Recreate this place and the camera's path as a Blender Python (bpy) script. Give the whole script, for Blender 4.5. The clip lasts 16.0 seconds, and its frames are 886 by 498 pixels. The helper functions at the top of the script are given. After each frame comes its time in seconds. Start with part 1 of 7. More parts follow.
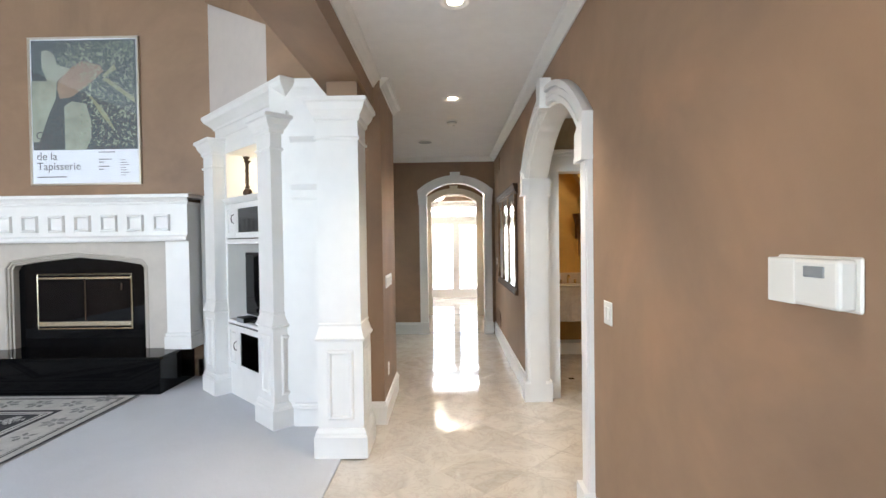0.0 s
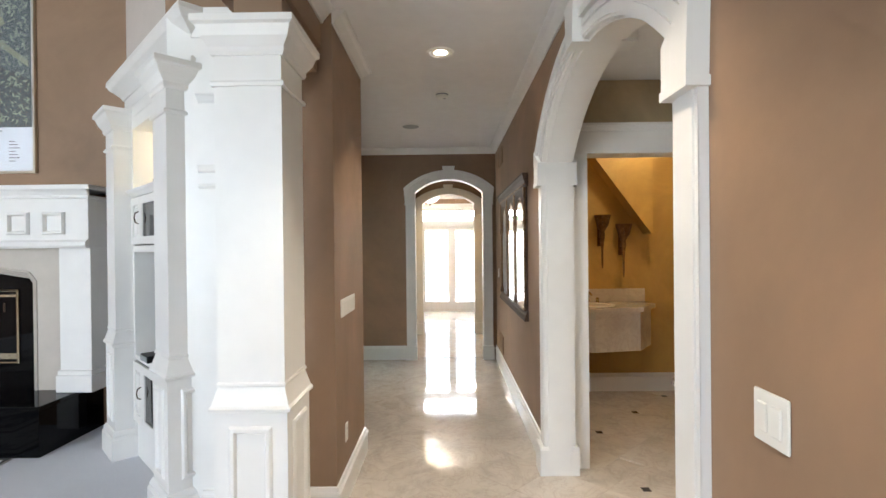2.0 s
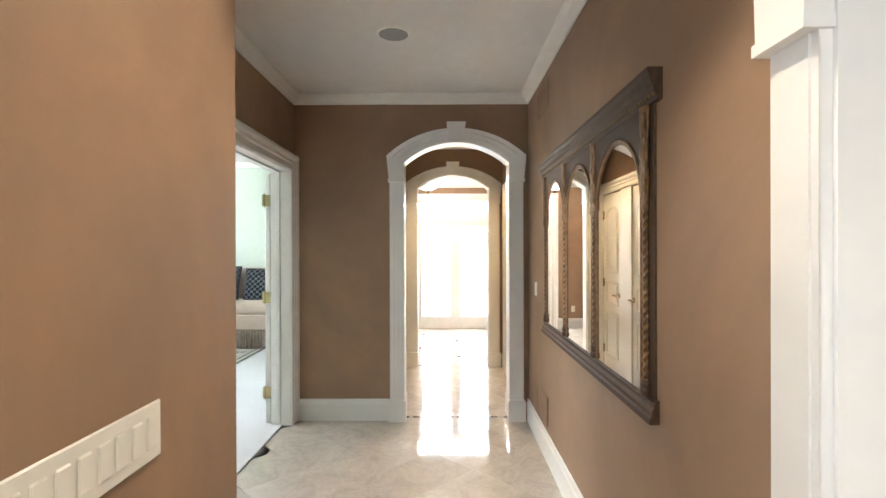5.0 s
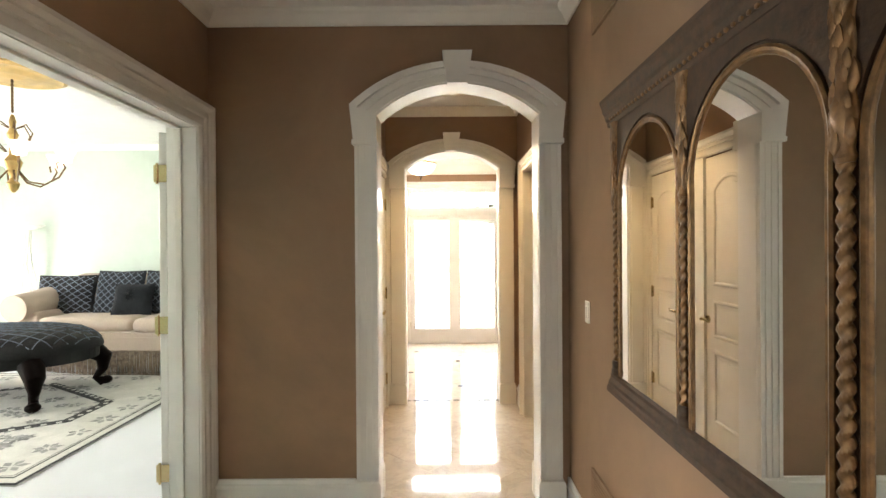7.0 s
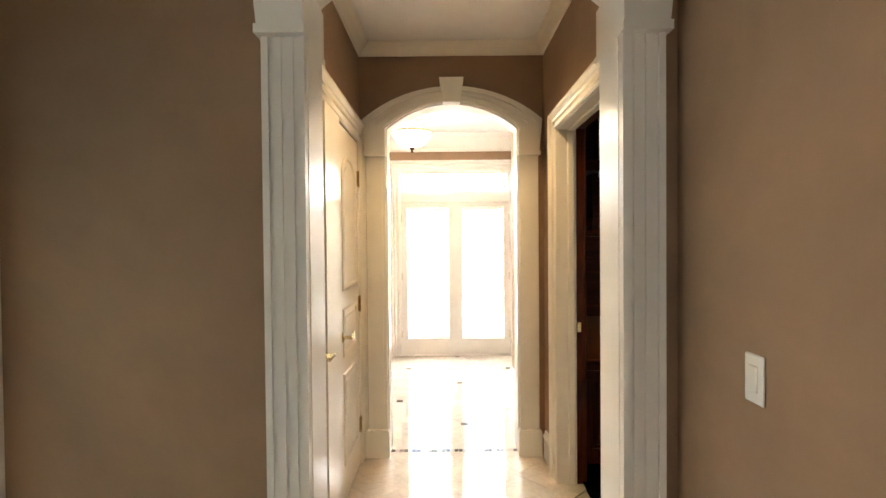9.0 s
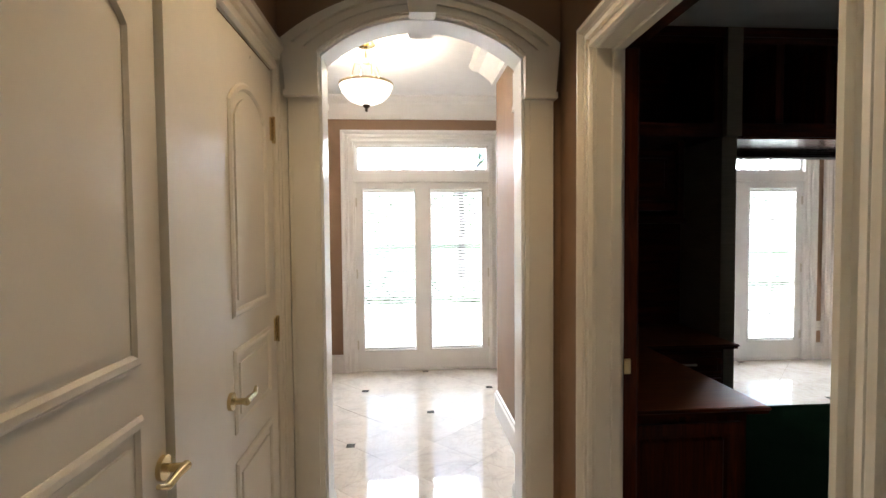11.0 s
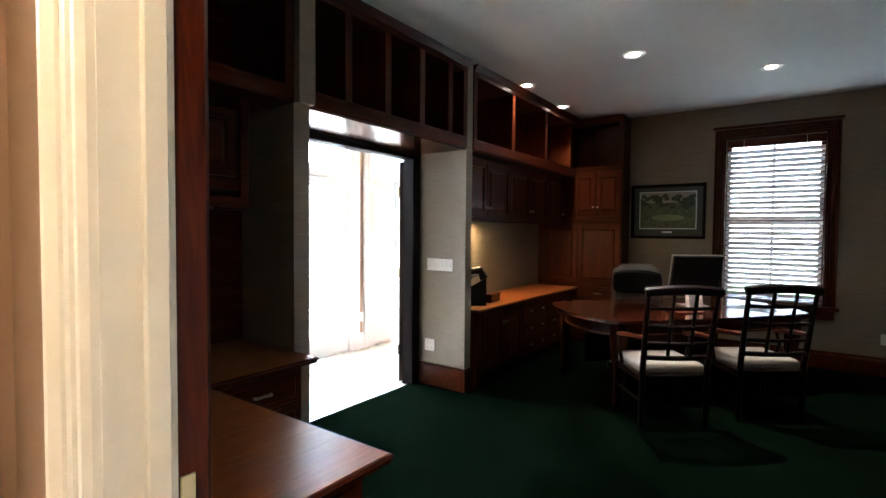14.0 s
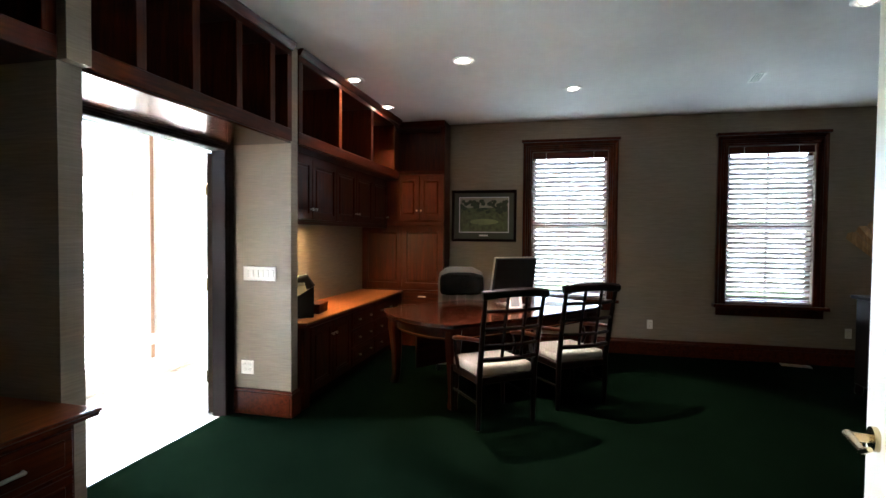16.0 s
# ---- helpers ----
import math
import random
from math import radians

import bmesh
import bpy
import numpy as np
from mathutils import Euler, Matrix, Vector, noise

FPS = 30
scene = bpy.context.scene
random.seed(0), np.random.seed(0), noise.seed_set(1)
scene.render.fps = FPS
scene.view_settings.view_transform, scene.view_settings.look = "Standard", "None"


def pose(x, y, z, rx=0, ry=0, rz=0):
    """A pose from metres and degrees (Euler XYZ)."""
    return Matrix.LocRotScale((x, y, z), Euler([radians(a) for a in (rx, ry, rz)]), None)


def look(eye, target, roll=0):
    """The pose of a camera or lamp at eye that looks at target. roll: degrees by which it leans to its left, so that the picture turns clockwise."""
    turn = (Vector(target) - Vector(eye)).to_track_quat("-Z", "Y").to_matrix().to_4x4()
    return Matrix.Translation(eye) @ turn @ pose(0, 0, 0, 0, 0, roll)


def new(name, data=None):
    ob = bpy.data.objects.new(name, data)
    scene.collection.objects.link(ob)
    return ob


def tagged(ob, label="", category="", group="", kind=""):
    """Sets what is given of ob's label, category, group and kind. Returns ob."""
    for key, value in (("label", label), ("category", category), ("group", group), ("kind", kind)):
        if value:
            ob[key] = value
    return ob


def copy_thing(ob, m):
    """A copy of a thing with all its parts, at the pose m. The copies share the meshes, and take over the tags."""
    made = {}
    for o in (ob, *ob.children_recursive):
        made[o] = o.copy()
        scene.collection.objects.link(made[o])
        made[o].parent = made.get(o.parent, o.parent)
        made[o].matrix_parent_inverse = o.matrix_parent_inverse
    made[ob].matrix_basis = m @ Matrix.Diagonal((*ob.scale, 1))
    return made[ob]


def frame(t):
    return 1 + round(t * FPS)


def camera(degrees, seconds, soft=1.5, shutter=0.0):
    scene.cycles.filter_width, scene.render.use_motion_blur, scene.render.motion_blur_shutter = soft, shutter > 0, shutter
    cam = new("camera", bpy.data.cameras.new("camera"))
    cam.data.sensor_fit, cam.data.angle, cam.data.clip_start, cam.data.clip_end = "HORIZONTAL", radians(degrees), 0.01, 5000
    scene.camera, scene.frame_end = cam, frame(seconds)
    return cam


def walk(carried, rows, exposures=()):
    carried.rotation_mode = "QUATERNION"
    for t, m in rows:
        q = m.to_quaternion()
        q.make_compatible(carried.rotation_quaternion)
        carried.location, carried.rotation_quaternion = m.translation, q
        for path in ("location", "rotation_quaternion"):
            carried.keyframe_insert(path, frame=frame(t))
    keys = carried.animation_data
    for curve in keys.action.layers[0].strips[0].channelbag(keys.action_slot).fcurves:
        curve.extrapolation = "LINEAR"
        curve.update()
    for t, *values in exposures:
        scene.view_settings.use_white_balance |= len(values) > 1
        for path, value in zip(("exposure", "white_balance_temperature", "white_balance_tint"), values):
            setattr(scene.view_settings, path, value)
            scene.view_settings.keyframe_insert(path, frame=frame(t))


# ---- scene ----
cam = camera(84.2, 16.0)
PATH = [
    (0, (0.094, -0.208, 1.609), (0.07, 1.791, 1.573), -0.8),
    (0.5, (0.118, 0.084, 1.616), (0.102, 2.084, 1.587), -0.8),
    (1, (0.133, 0.404, 1.613), (0.12, 2.404, 1.608), -0.8),
    (1.5, (0.146, 0.766, 1.616), (0.135, 2.766, 1.608), -0.7),
    (2, (0.183, 1.169, 1.617), (0.166, 3.169, 1.608), -0.6),
    (2.5, (0.177, 1.561, 1.612), (0.161, 3.561, 1.606), -0.5),
    (3, (0.162, 1.966, 1.609), (0.143, 3.966, 1.604), -0.5),
    (3.5, (0.156, 2.384, 1.602), (0.136, 4.384, 1.598), -0.3),
    (4, (0.121, 2.824, 1.603), (0.106, 4.824, 1.598), -0.2),
    (4.2, (0.116, 2.991, 1.595), (0.099, 4.991, 1.597), -0.0),
    (6.3, (0.113, 4.717, 1.622), (0.112, 6.717, 1.608), -0.5),
    (6.5, (0.136, 4.886, 1.612), (0.124, 6.886, 1.601), -0.5),
    (7, (0.128, 5.242, 1.603), (0.123, 7.242, 1.595), -0.4),
    (7.5, (0.141, 5.605, 1.604), (0.133, 7.605, 1.589), -0.4),
    (8, (0.141, 5.981, 1.595), (0.131, 7.981, 1.576), -0.4),
    (8.5, (0.143, 6.327, 1.59), (0.142, 8.327, 1.565), -0.5),
    (8.7, (0.153, 6.468, 1.589), (0.146, 8.468, 1.561), -0.5),
    (10.8, (0.118, 7.799, 1.583), (0.202, 9.796, 1.510), -0.6),
    (11, (0.132, 7.917, 1.583), (0.273, 9.91, 1.506), -0.5),
    (11.5, (0.135, 8.128, 1.552), (0.53, 10.086, 1.482), -0.2),
    (12, (0.219, 8.31, 1.535), (0.869, 10.2, 1.467), -0.1),
    (12.5, (0.306, 8.477, 1.542), (1.215, 10.256, 1.463), -0.1),
    (13, (0.383, 8.672, 1.529), (1.566, 10.284, 1.453), 0.2),
    (13.5, (0.485, 8.855, 1.494), (1.942, 10.223, 1.417), 0.4),
    (14, (0.577, 8.96, 1.495), (2.201, 10.125, 1.423), 0.5),
    (14.5, (0.643, 9.05, 1.505), (2.38, 10.039, 1.436), 0.5),
    (15, (0.706, 9.131, 1.504), (2.536, 9.935, 1.441), 0.5),
    (15.5, (0.753, 9.209, 1.506), (2.649, 9.841, 1.445), 0.5),
    (16, (0.765, 9.285, 1.511), (2.709, 9.75, 1.454), 0.5),
]
EXPOSURES = [(0.0, 3.24, 6150, 10), (2.0, 3.16, 6300, 10), (3.0, 3.36, 6600, 10), (4.0, 3.68, 6150, 10), (7.0, 3.36, 7250, 10), (8.7, 3.36, 7300, 10), (11.0, 2.32, 6250, 10),
             (12.5, 1.72, 5750, 10), (13.0, 1.85, 5750, 10), (13.5, 3.2, 6000, 10), (14.0, 4.2, 5800, 10), (14.5, 4.84, 5950, 10), (16.0, 5.0, 5850, 10)]
walk(cam, [(t, look(eye, target, roll)) for t, eye, target, roll in PATH], EXPOSURES)

# ---------- world and light ----------
world = bpy.data.worlds.new("sky")
scene.world = world
world.use_nodes = True
wn = world.node_tree.nodes
sky = wn.new("ShaderNodeTexSky")
sky.sky_type = "NISHITA"
sky.sun_disc = False
sky.sun_elevation, sky.sun_rotation = radians(48), radians(285)
world.node_tree.links.new(sky.outputs[0], wn["Background"].inputs[0])
wn["Background"].inputs[1].default_value = 0.15


LEVEL = 0.125   # lamps against daylight


def sun_lamp():
    data = bpy.data.lights.new("sun", "SUN")
    data.energy, data.angle, data.color = 4.5, radians(0.5), (1.0, 0.95, 0.88)
    az, el = radians(285), radians(48)
    d = Vector((math.sin(az) * math.cos(el), math.cos(az) * math.cos(el), math.sin(el)))
    ob = new("sun", data)
    ob.matrix_world = look((0, 0, 20), Vector((0, 0, 20)) - d)


def window_light(name, eye, target, w, h, power, color=(0.86, 0.93, 1.0)):
    data = bpy.data.lights.new(name, "AREA")
    data.shape, data.size, data.size_y, data.energy, data.color = "RECTANGLE", w, h, power * LEVEL, color
    ob = new(name, data)
    ob.matrix_world = look(eye, target)
    return ob


def can_light(x, y, power, color=(1.0, 0.86, 0.67), angle=95, z=3.0, blend=0.6, aim=None):
    data = bpy.data.lights.new("can_lamp", "SPOT")
    data.energy, data.color, data.spot_size, data.spot_blend, data.shadow_soft_size = power * LEVEL, color, radians(angle), blend, 0.035
    new("can_lamp", data).matrix_world = look((x, y, z), aim or (x, y + 0.001, 0))


def bulb(x, y, z, power, color=(1.0, 0.78, 0.5), r=0.05):
    data = bpy.data.lights.new("bulb", "POINT")
    data.energy, data.color, data.shadow_soft_size = power * LEVEL, color, r
    new("bulb", data).location = (x, y, z)


sun_lamp()
# area lamps stand in for sky light, in the window openings
# these hang outside above the terrace doors, out of sight, as added sky light
for fx, fw in ((0.3, 900), (4.06, 1080), (5.95, 930)):
    window_light("sky_over_doors", (fx, 14.9, 3.4), (fx, 12.2, 0.4), 1.85, 2.6, fw)
window_light("sky_living_a", (-3.2, -2.9, 2.3), (-3.2, 9, 1.8), 1.8, 3.2, 50)
window_light("sky_living_b", (-6.0, -2.9, 2.3), (-6.6, 5, 0.6), 1.8, 3.2, 310)
# fill from an assumed hall window, added to brighten pillar and casings
window_light("sky_hall_fill", (0.25, -2.93, 1.6), (0.25, 9, 1.5), 1.0, 2.0, 34)
window_light("sky_parlour_a", (-7.3, 8.0, 1.6), (-3.6, 8.0, 0), 1.5, 2.2, 74)
window_light("sky_parlour_b", (-7.3, 10.4, 1.6), (-3.6, 10.4, 0), 1.5, 2.2, 74)
for wy in (9.18, 6.845):
    window_light("sky_office", (7.595, wy, 1.66), (0, wy, 2.6), 0.9, 1.85, 15, (0.80, 0.90, 1.0))
# recessed lamps
HALL_CANS = [(0.16, 0.7), (0.15, 2.74), (0.15, 4.74)]
VEST_CANS = [(0.21, 9.39)]
# assumed lamp, out of view, added to brighten the lobby
LOBBY_FILL_CANS = [(1.75, 3.30)]
LOBBY_Z = 2.815     # the lobby has a lower ceiling
OFFICE_CANS = [(5.30, 11.28), (6.34, 11.32), (5.0, 10.13), (6.03, 9.18), (4.46, 7.40)]
for (cx, cy), watt in zip(HALL_CANS, (36, 98, 78)):
    can_light(cx, cy, watt)
for cx, cy in LOBBY_FILL_CANS:
    can_light(cx, cy, 58, (1.0, 0.88, 0.72), 140, z=LOBBY_Z - 0.03)
for cx, cy in VEST_CANS:
    can_light(cx, cy, 68, (1.0, 0.69, 0.37), 116)
for (cx, cy), watt, wide, aim in zip(OFFICE_CANS, (36, 30, 240, 12, 1), (105, 105, 58, 90, 60), (None, None, (4.92, 8.85, 0), None, None)):
    can_light(cx, cy, watt, (1.0, 0.86, 0.70), wide, blend=0.35, aim=aim)
bulb(-0.18, 11.8, 2.71, 56, (1.0, 0.88, 0.72), 0.1)
bulb(2.2, 5.7, 2.86, 19, (1.0, 0.80, 0.46), 0.08)
window_light("under_cabinet_lamp", (5.0, 11.85, 1.585), (5.0, 11.86, 0), 0.5, 0.06, 14, (1.0, 0.68, 0.30))

# ---------- materials ----------


def material(name):
    m = bpy.data.materials.new(name)
    m.use_nodes = True
    nt = m.node_tree
    return m, nt, nt.nodes["Principled BSDF"]


def link(nt, a, b):
    nt.links.new(a, b)


def coords(nt, scale=(1, 1, 1)):
    tc, mp = nt.nodes.new("ShaderNodeTexCoord"), nt.nodes.new("ShaderNodeMapping")
    mp.inputs["Scale"].default_value = scale
    link(nt, tc.outputs["Object"], mp.inputs["Vector"])
    return mp.outputs[0]


def noise_tex(nt, vec, scale, detail=4, rough=0.55, dist=0.0):
    n = nt.nodes.new("ShaderNodeTexNoise")
    n.inputs["Scale"].default_value, n.inputs["Detail"].default_value = scale, detail
    n.inputs["Roughness"].default_value, n.inputs["Distortion"].default_value = rough, dist
    if vec is not None:
        link(nt, vec, n.inputs["Vector"])
    return n.outputs["Fac"]


def ramp(nt, fac, stops):
    r = nt.nodes.new("ShaderNodeValToRGB")
    while len(r.color_ramp.elements) < len(stops):
        r.color_ramp.elements.new(0.5)
    for e, (p, c) in zip(r.color_ramp.elements, stops):
        e.position, e.color = p, (*c, 1)
    link(nt, fac, r.inputs[0])
    return r.outputs[0]


def mix(nt, a, b, fac, mode="MIX"):
    m = nt.nodes.new("ShaderNodeMix")
    m.data_type, m.blend_type = "RGBA", mode
    for sock, v in ((m.inputs["Factor"], fac), (m.inputs["A"], a), (m.inputs["B"], b)):
        if isinstance(v, (int, float)):
            sock.default_value = v
        elif isinstance(v, tuple):
            sock.default_value = (*v, 1)
        else:
            link(nt, v, sock)
    return m.outputs["Result"]


def bump(nt, bsdf, height, strength, dist=0.01):
    b = nt.nodes.new("ShaderNodeBump")
    b.inputs["Strength"].default_value, b.inputs["Distance"].default_value = strength, dist
    link(nt, height, b.inputs["Height"])
    link(nt, b.outputs[0], bsdf.inputs["Normal"])


def shade(c, k):
    return tuple(min(1.0, x * k) for x in c)


def plaster(name, c, rough=0.55, contrast=0.14, big=0.9, tint=None):
    """Painted wall with a cloudy glaze and fine roller grain."""
    m, nt, b = material(name)
    v = coords(nt)
    cloud = noise_tex(nt, v, big, 5, 0.6, 0.8)
    col = ramp(nt, cloud, [(0.3, shade(c, 1 - contrast)), (0.55, c), (0.75, shade(tint or c, 1 + contrast))])
    fine = noise_tex(nt, v, 9, 4, 0.6, 0.3)
    col = mix(nt, col, ramp(nt, fine, [(0.3, (0.92, 0.92, 0.92)), (0.7, (1, 1, 1))]), 0.6, "MULTIPLY")
    link(nt, col, b.inputs["Base Color"])
    b.inputs["Roughness"].default_value = rough
    bump(nt, b, noise_tex(nt, v, 180, 2), 0.12, 0.002)
    return m


def gloss(name, c, rough=0.35, vary=0.06, metal=0.0, scale=6.0, bumpy=0.05, spec=0.5):
    """Painted or cast surface with faint unevenness."""
    m, nt, b = material(name)
    v = coords(nt)
    n = noise_tex(nt, v, scale, 4)
    link(nt, ramp(nt, n, [(0.3, shade(c, 1 - vary)), (0.7, shade(c, 1 + vary))]), b.inputs["Base Color"])
    r = nt.nodes.new("ShaderNodeMapRange")
    r.inputs["To Min"].default_value, r.inputs["To Max"].default_value = rough * 0.8, rough * 1.25
    link(nt, n, r.inputs["Value"])
    link(nt, r.outputs[0], b.inputs["Roughness"])
    b.inputs["Metallic"].default_value = metal
    b.inputs["Specular IOR Level"].default_value = spec
    if bumpy:
        bump(nt, b, noise_tex(nt, v, 60, 3), bumpy, 0.003)
    return m


def wood(name, dark, light, rough=0.30, axis=0, coat=0.12, spec=0.3):
    m, nt, b = material(name)
    sc = [14.0, 14.0, 14.0]
    sc[axis] = 1.1
    v = coords(nt, tuple(sc))
    n = noise_tex(nt, v, 1.6, 6, 0.62, 1.4)
    fine = noise_tex(nt, v, 9, 3, 0.6)
    col = ramp(nt, n, [(0.25, dark), (0.55, tuple((a + d) / 2 for a, d in zip(dark, light))), (0.8, light)])
    col = mix(nt, col, ramp(nt, fine, [(0.35, (0.72, 0.70, 0.68)), (0.6, (1, 1, 1))]), 0.6, "MULTIPLY")
    inf = nt.nodes.new("ShaderNodeObjectInfo")
    col = mix(nt, col, ramp(nt, inf.outputs["Random"], [(0, (0.86, 0.86, 0.86)), (1, (1, 1, 1))]), 1.0, "MULTIPLY")
    link(nt, col, b.inputs["Base Color"])
    b.inputs["Roughness"].default_value = rough
    b.inputs["Specular IOR Level"].default_value = spec
    b.inputs["Coat Weight"].default_value, b.inputs["Coat Roughness"].default_value = coat, 0.15
    bump(nt, b, fine, 0.08, 0.002)
    return m


def marble(name, base, vein, rough=0.07, vary=0.10, coat=0.5, depth=0.35, spec=0.3):
    m, nt, b = material(name)
    tc = nt.nodes.new("ShaderNodeTexCoord")
    inf = nt.nodes.new("ShaderNodeObjectInfo")
    add = nt.nodes.new("ShaderNodeVectorMath")
    add.operation = "MULTIPLY_ADD"
    comb = nt.nodes.new("ShaderNodeCombineXYZ")
    for k in range(3):
        link(nt, inf.outputs["Random"], comb.inputs[k])
    link(nt, comb.outputs[0], add.inputs[0])
    add.inputs[1].default_value = (37, 53, 11)
    link(nt, tc.outputs["Object"], add.inputs[2])
    v = add.outputs[0]
    cloud = noise_tex(nt, v, 2.6, 7, 0.62, 1.6)
    vn = noise_tex(nt, v, 3.4, 8, 0.6, 2.6)
    col = ramp(nt, cloud, [(0.28, shade(base, 0.80)), (0.5, base), (0.72, shade(base, 1.1))])
    mask = ramp(nt, vn, [(0.455, (0, 0, 0)), (0.495, (1, 1, 1)), (0.535, (0, 0, 0))])
    col = mix(nt, col, vein, mix(nt, (0, 0, 0), mask, depth))
    col = mix(nt, col, ramp(nt, inf.outputs["Random"], [(0, shade((1, 0.985, 0.96), 1 - vary)), (1, (1, 1, 1))]), 1.0, "MULTIPLY")
    link(nt, col, b.inputs["Base Color"])
    b.inputs["Roughness"].default_value = rough
    b.inputs["Specular IOR Level"].default_value = spec
    b.inputs["Coat Weight"].default_value, b.inputs["Coat Roughness"].default_value = coat, 0.03
    bump(nt, b, noise_tex(nt, v, 5, 2), 0.02, 0.004)
    return m


def pile(name, c, scale=260, vary=0.25, patch=1.2, sheen=0.12):
    """Cut-pile carpet or cloth."""
    m, nt, b = material(name)
    v = coords(nt)
    big = noise_tex(nt, v, patch, 4, 0.6, 0.5)
    fine = noise_tex(nt, v, scale, 2, 0.7)
    col = ramp(nt, big, [(0.3, shade(c, 1 - vary)), (0.7, shade(c, 1 + vary))])
    col = mix(nt, col, ramp(nt, fine, [(0.3, (0.6, 0.6, 0.6)), (0.7, (1, 1, 1))]), 0.7, "MULTIPLY")
    link(nt, col, b.inputs["Base Color"])
    b.inputs["Roughness"].default_value = 0.95
    b.inputs["Specular IOR Level"].default_value = 0.1 if sheen else 0.0
    b.inputs["Sheen Weight"].default_value = sheen
    bump(nt, b, fine, 0.5, 0.006)
    return m


def glowing(name, c, strength):
    m, nt, b = material(name)
    b.inputs["Base Color"].default_value = (*shade(c, 0.8), 1)
    b.inputs["Emission Color"].default_value = (*c, 1)
    b.inputs["Emission Strength"].default_value = strength
    b.inputs["Roughness"].default_value = 0.4
    return m


def glass(name, c=(1, 1, 1), rough=0.0):
    m, nt, b = material(name)
    b.inputs["Base Color"].default_value = (*c, 1)
    b.inputs["Transmission Weight"].default_value = 1.0
    b.inputs["Roughness"].default_value = rough
    b.inputs["IOR"].default_value = 1.45
    return m


def woven(name, c, c2, sx, sz):
    """Grasscloth: fine horizontal strands."""
    m, nt, b = material(name)
    v = coords(nt, (sx, sx, sz))
    n = noise_tex(nt, v, 1, 5, 0.7)
    cloud = noise_tex(nt, coords(nt), 1.3, 4)
    col = ramp(nt, n, [(0.3, c), (0.7, c2)])
    col = mix(nt, col, ramp(nt, cloud, [(0.3, (0.85, 0.85, 0.85)), (0.7, (1, 1, 1))]), 1.0, "MULTIPLY")
    link(nt, col, b.inputs["Base Color"])
    b.inputs["Roughness"].default_value = 0.7
    bump(nt, b, n, 0.25, 0.002)
    return m


TAN = plaster("tan_glaze_paint", (0.305, 0.192, 0.116), 0.6, 0.24, 0.8, (0.32, 0.188, 0.109))
PALE = plaster("pale_plaster", (0.60, 0.54, 0.49), 0.6, 0.06)
OCHRE = plaster("ochre_glaze_paint", (0.54, 0.34, 0.10), 0.5, 0.22, 1.6)
SAGE = plaster("sage_tan_glaze", (0.40, 0.315, 0.19), 0.5, 0.28, 1.8)
MINT = plaster("pale_green_paint", (0.56, 0.63, 0.56), 0.6, 0.03)
CEIL = plaster("ceiling_white", (0.80, 0.785, 0.77), 0.8, 0.03)
OUTER = plaster("outer_render", (0.5, 0.47, 0.42), 0.8, 0.08)
WHITE = gloss("white_trim_paint", (0.78, 0.765, 0.735), 0.32, 0.025, bumpy=0.03)
CREAM = gloss("cream_trim_paint", (0.74, 0.70, 0.61), 0.30, 0.03, bumpy=0.03)
MARBLE = marble("cream_marble", (0.66, 0.605, 0.54), (0.42, 0.33, 0.26), 0.06, 0.07, 0.42, 0.28)
GROUT = gloss("grout", (0.50, 0.44, 0.37), 0.7, 0.1)
INLAY = marble("black_marble_inlay", (0.03, 0.03, 0.032), (0.2, 0.2, 0.2), 0.1)
CARPET = pile("pale_carpet", (0.72, 0.73, 0.77), vary=0.05)
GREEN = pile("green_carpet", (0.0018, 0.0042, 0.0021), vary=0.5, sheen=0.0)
GRASS = woven("grasscloth", (0.185, 0.150, 0.105), (0.285, 0.236, 0.172), 6, 160)
MAHOG_X = wood("mahogany_x", (0.013, 0.0019, 0.0008), (0.125, 0.0220, 0.0050), 0.32, 0, 0.04, 0.12)
MAHOG_Z = wood("mahogany_z", (0.013, 0.0019, 0.0008), (0.125, 0.0220, 0.0050), 0.32, 2, 0.04, 0.12)
TOPWOOD = wood("cherry_top", (0.21, 0.056, 0.013), (0.40, 0.122, 0.030), 0.36, 0, 0.0, 0.09)
POLISHED = wood("polished_mahogany", (0.03, 0.006, 0.003), (0.12, 0.03, 0.010), 0.22, 0, 0.3)
DARKWOOD = wood("dark_walnut", (0.0028, 0.0012, 0.0008), (0.009, 0.003, 0.0018), 0.42, 2, 0.0, 0.08)
DESKLEG = wood("desk_leg_wood", (0.008, 0.0012, 0.0006), (0.052, 0.0088, 0.0024), 0.30, 2, 0.04, 0.12)
DESKSIDE = wood("desk_side_wood", (0.008, 0.0012, 0.0006), (0.052, 0.0088, 0.0024), 0.30, 0, 0.04, 0.12)
GRANITE = marble("black_granite", (0.0025, 0.0025, 0.003), (0.008, 0.008, 0.008), 0.04, 0.02, 0.0, spec=0.16)
LIMESTONE = gloss("warm_stone", (0.50, 0.45, 0.39), 0.5, 0.06)
BRASS = gloss("brass", (0.62, 0.50, 0.28), 0.24, 0.05, 1.0)
PALEBRASS = gloss("pale_brass", (0.60, 0.54, 0.40), 0.22, 0.05, 1.0)
NICKEL = gloss("brushed_nickel", (0.62, 0.58, 0.50), 0.3, 0.05, 1.0)
BRONZE = gloss("dark_bronze", (0.06, 0.035, 0.02), 0.4, 0.3, 0.6)
GILT = gloss("antique_gilt", (0.165, 0.088, 0.035), 0.40, 0.45, 0.5, 30, 0.4)
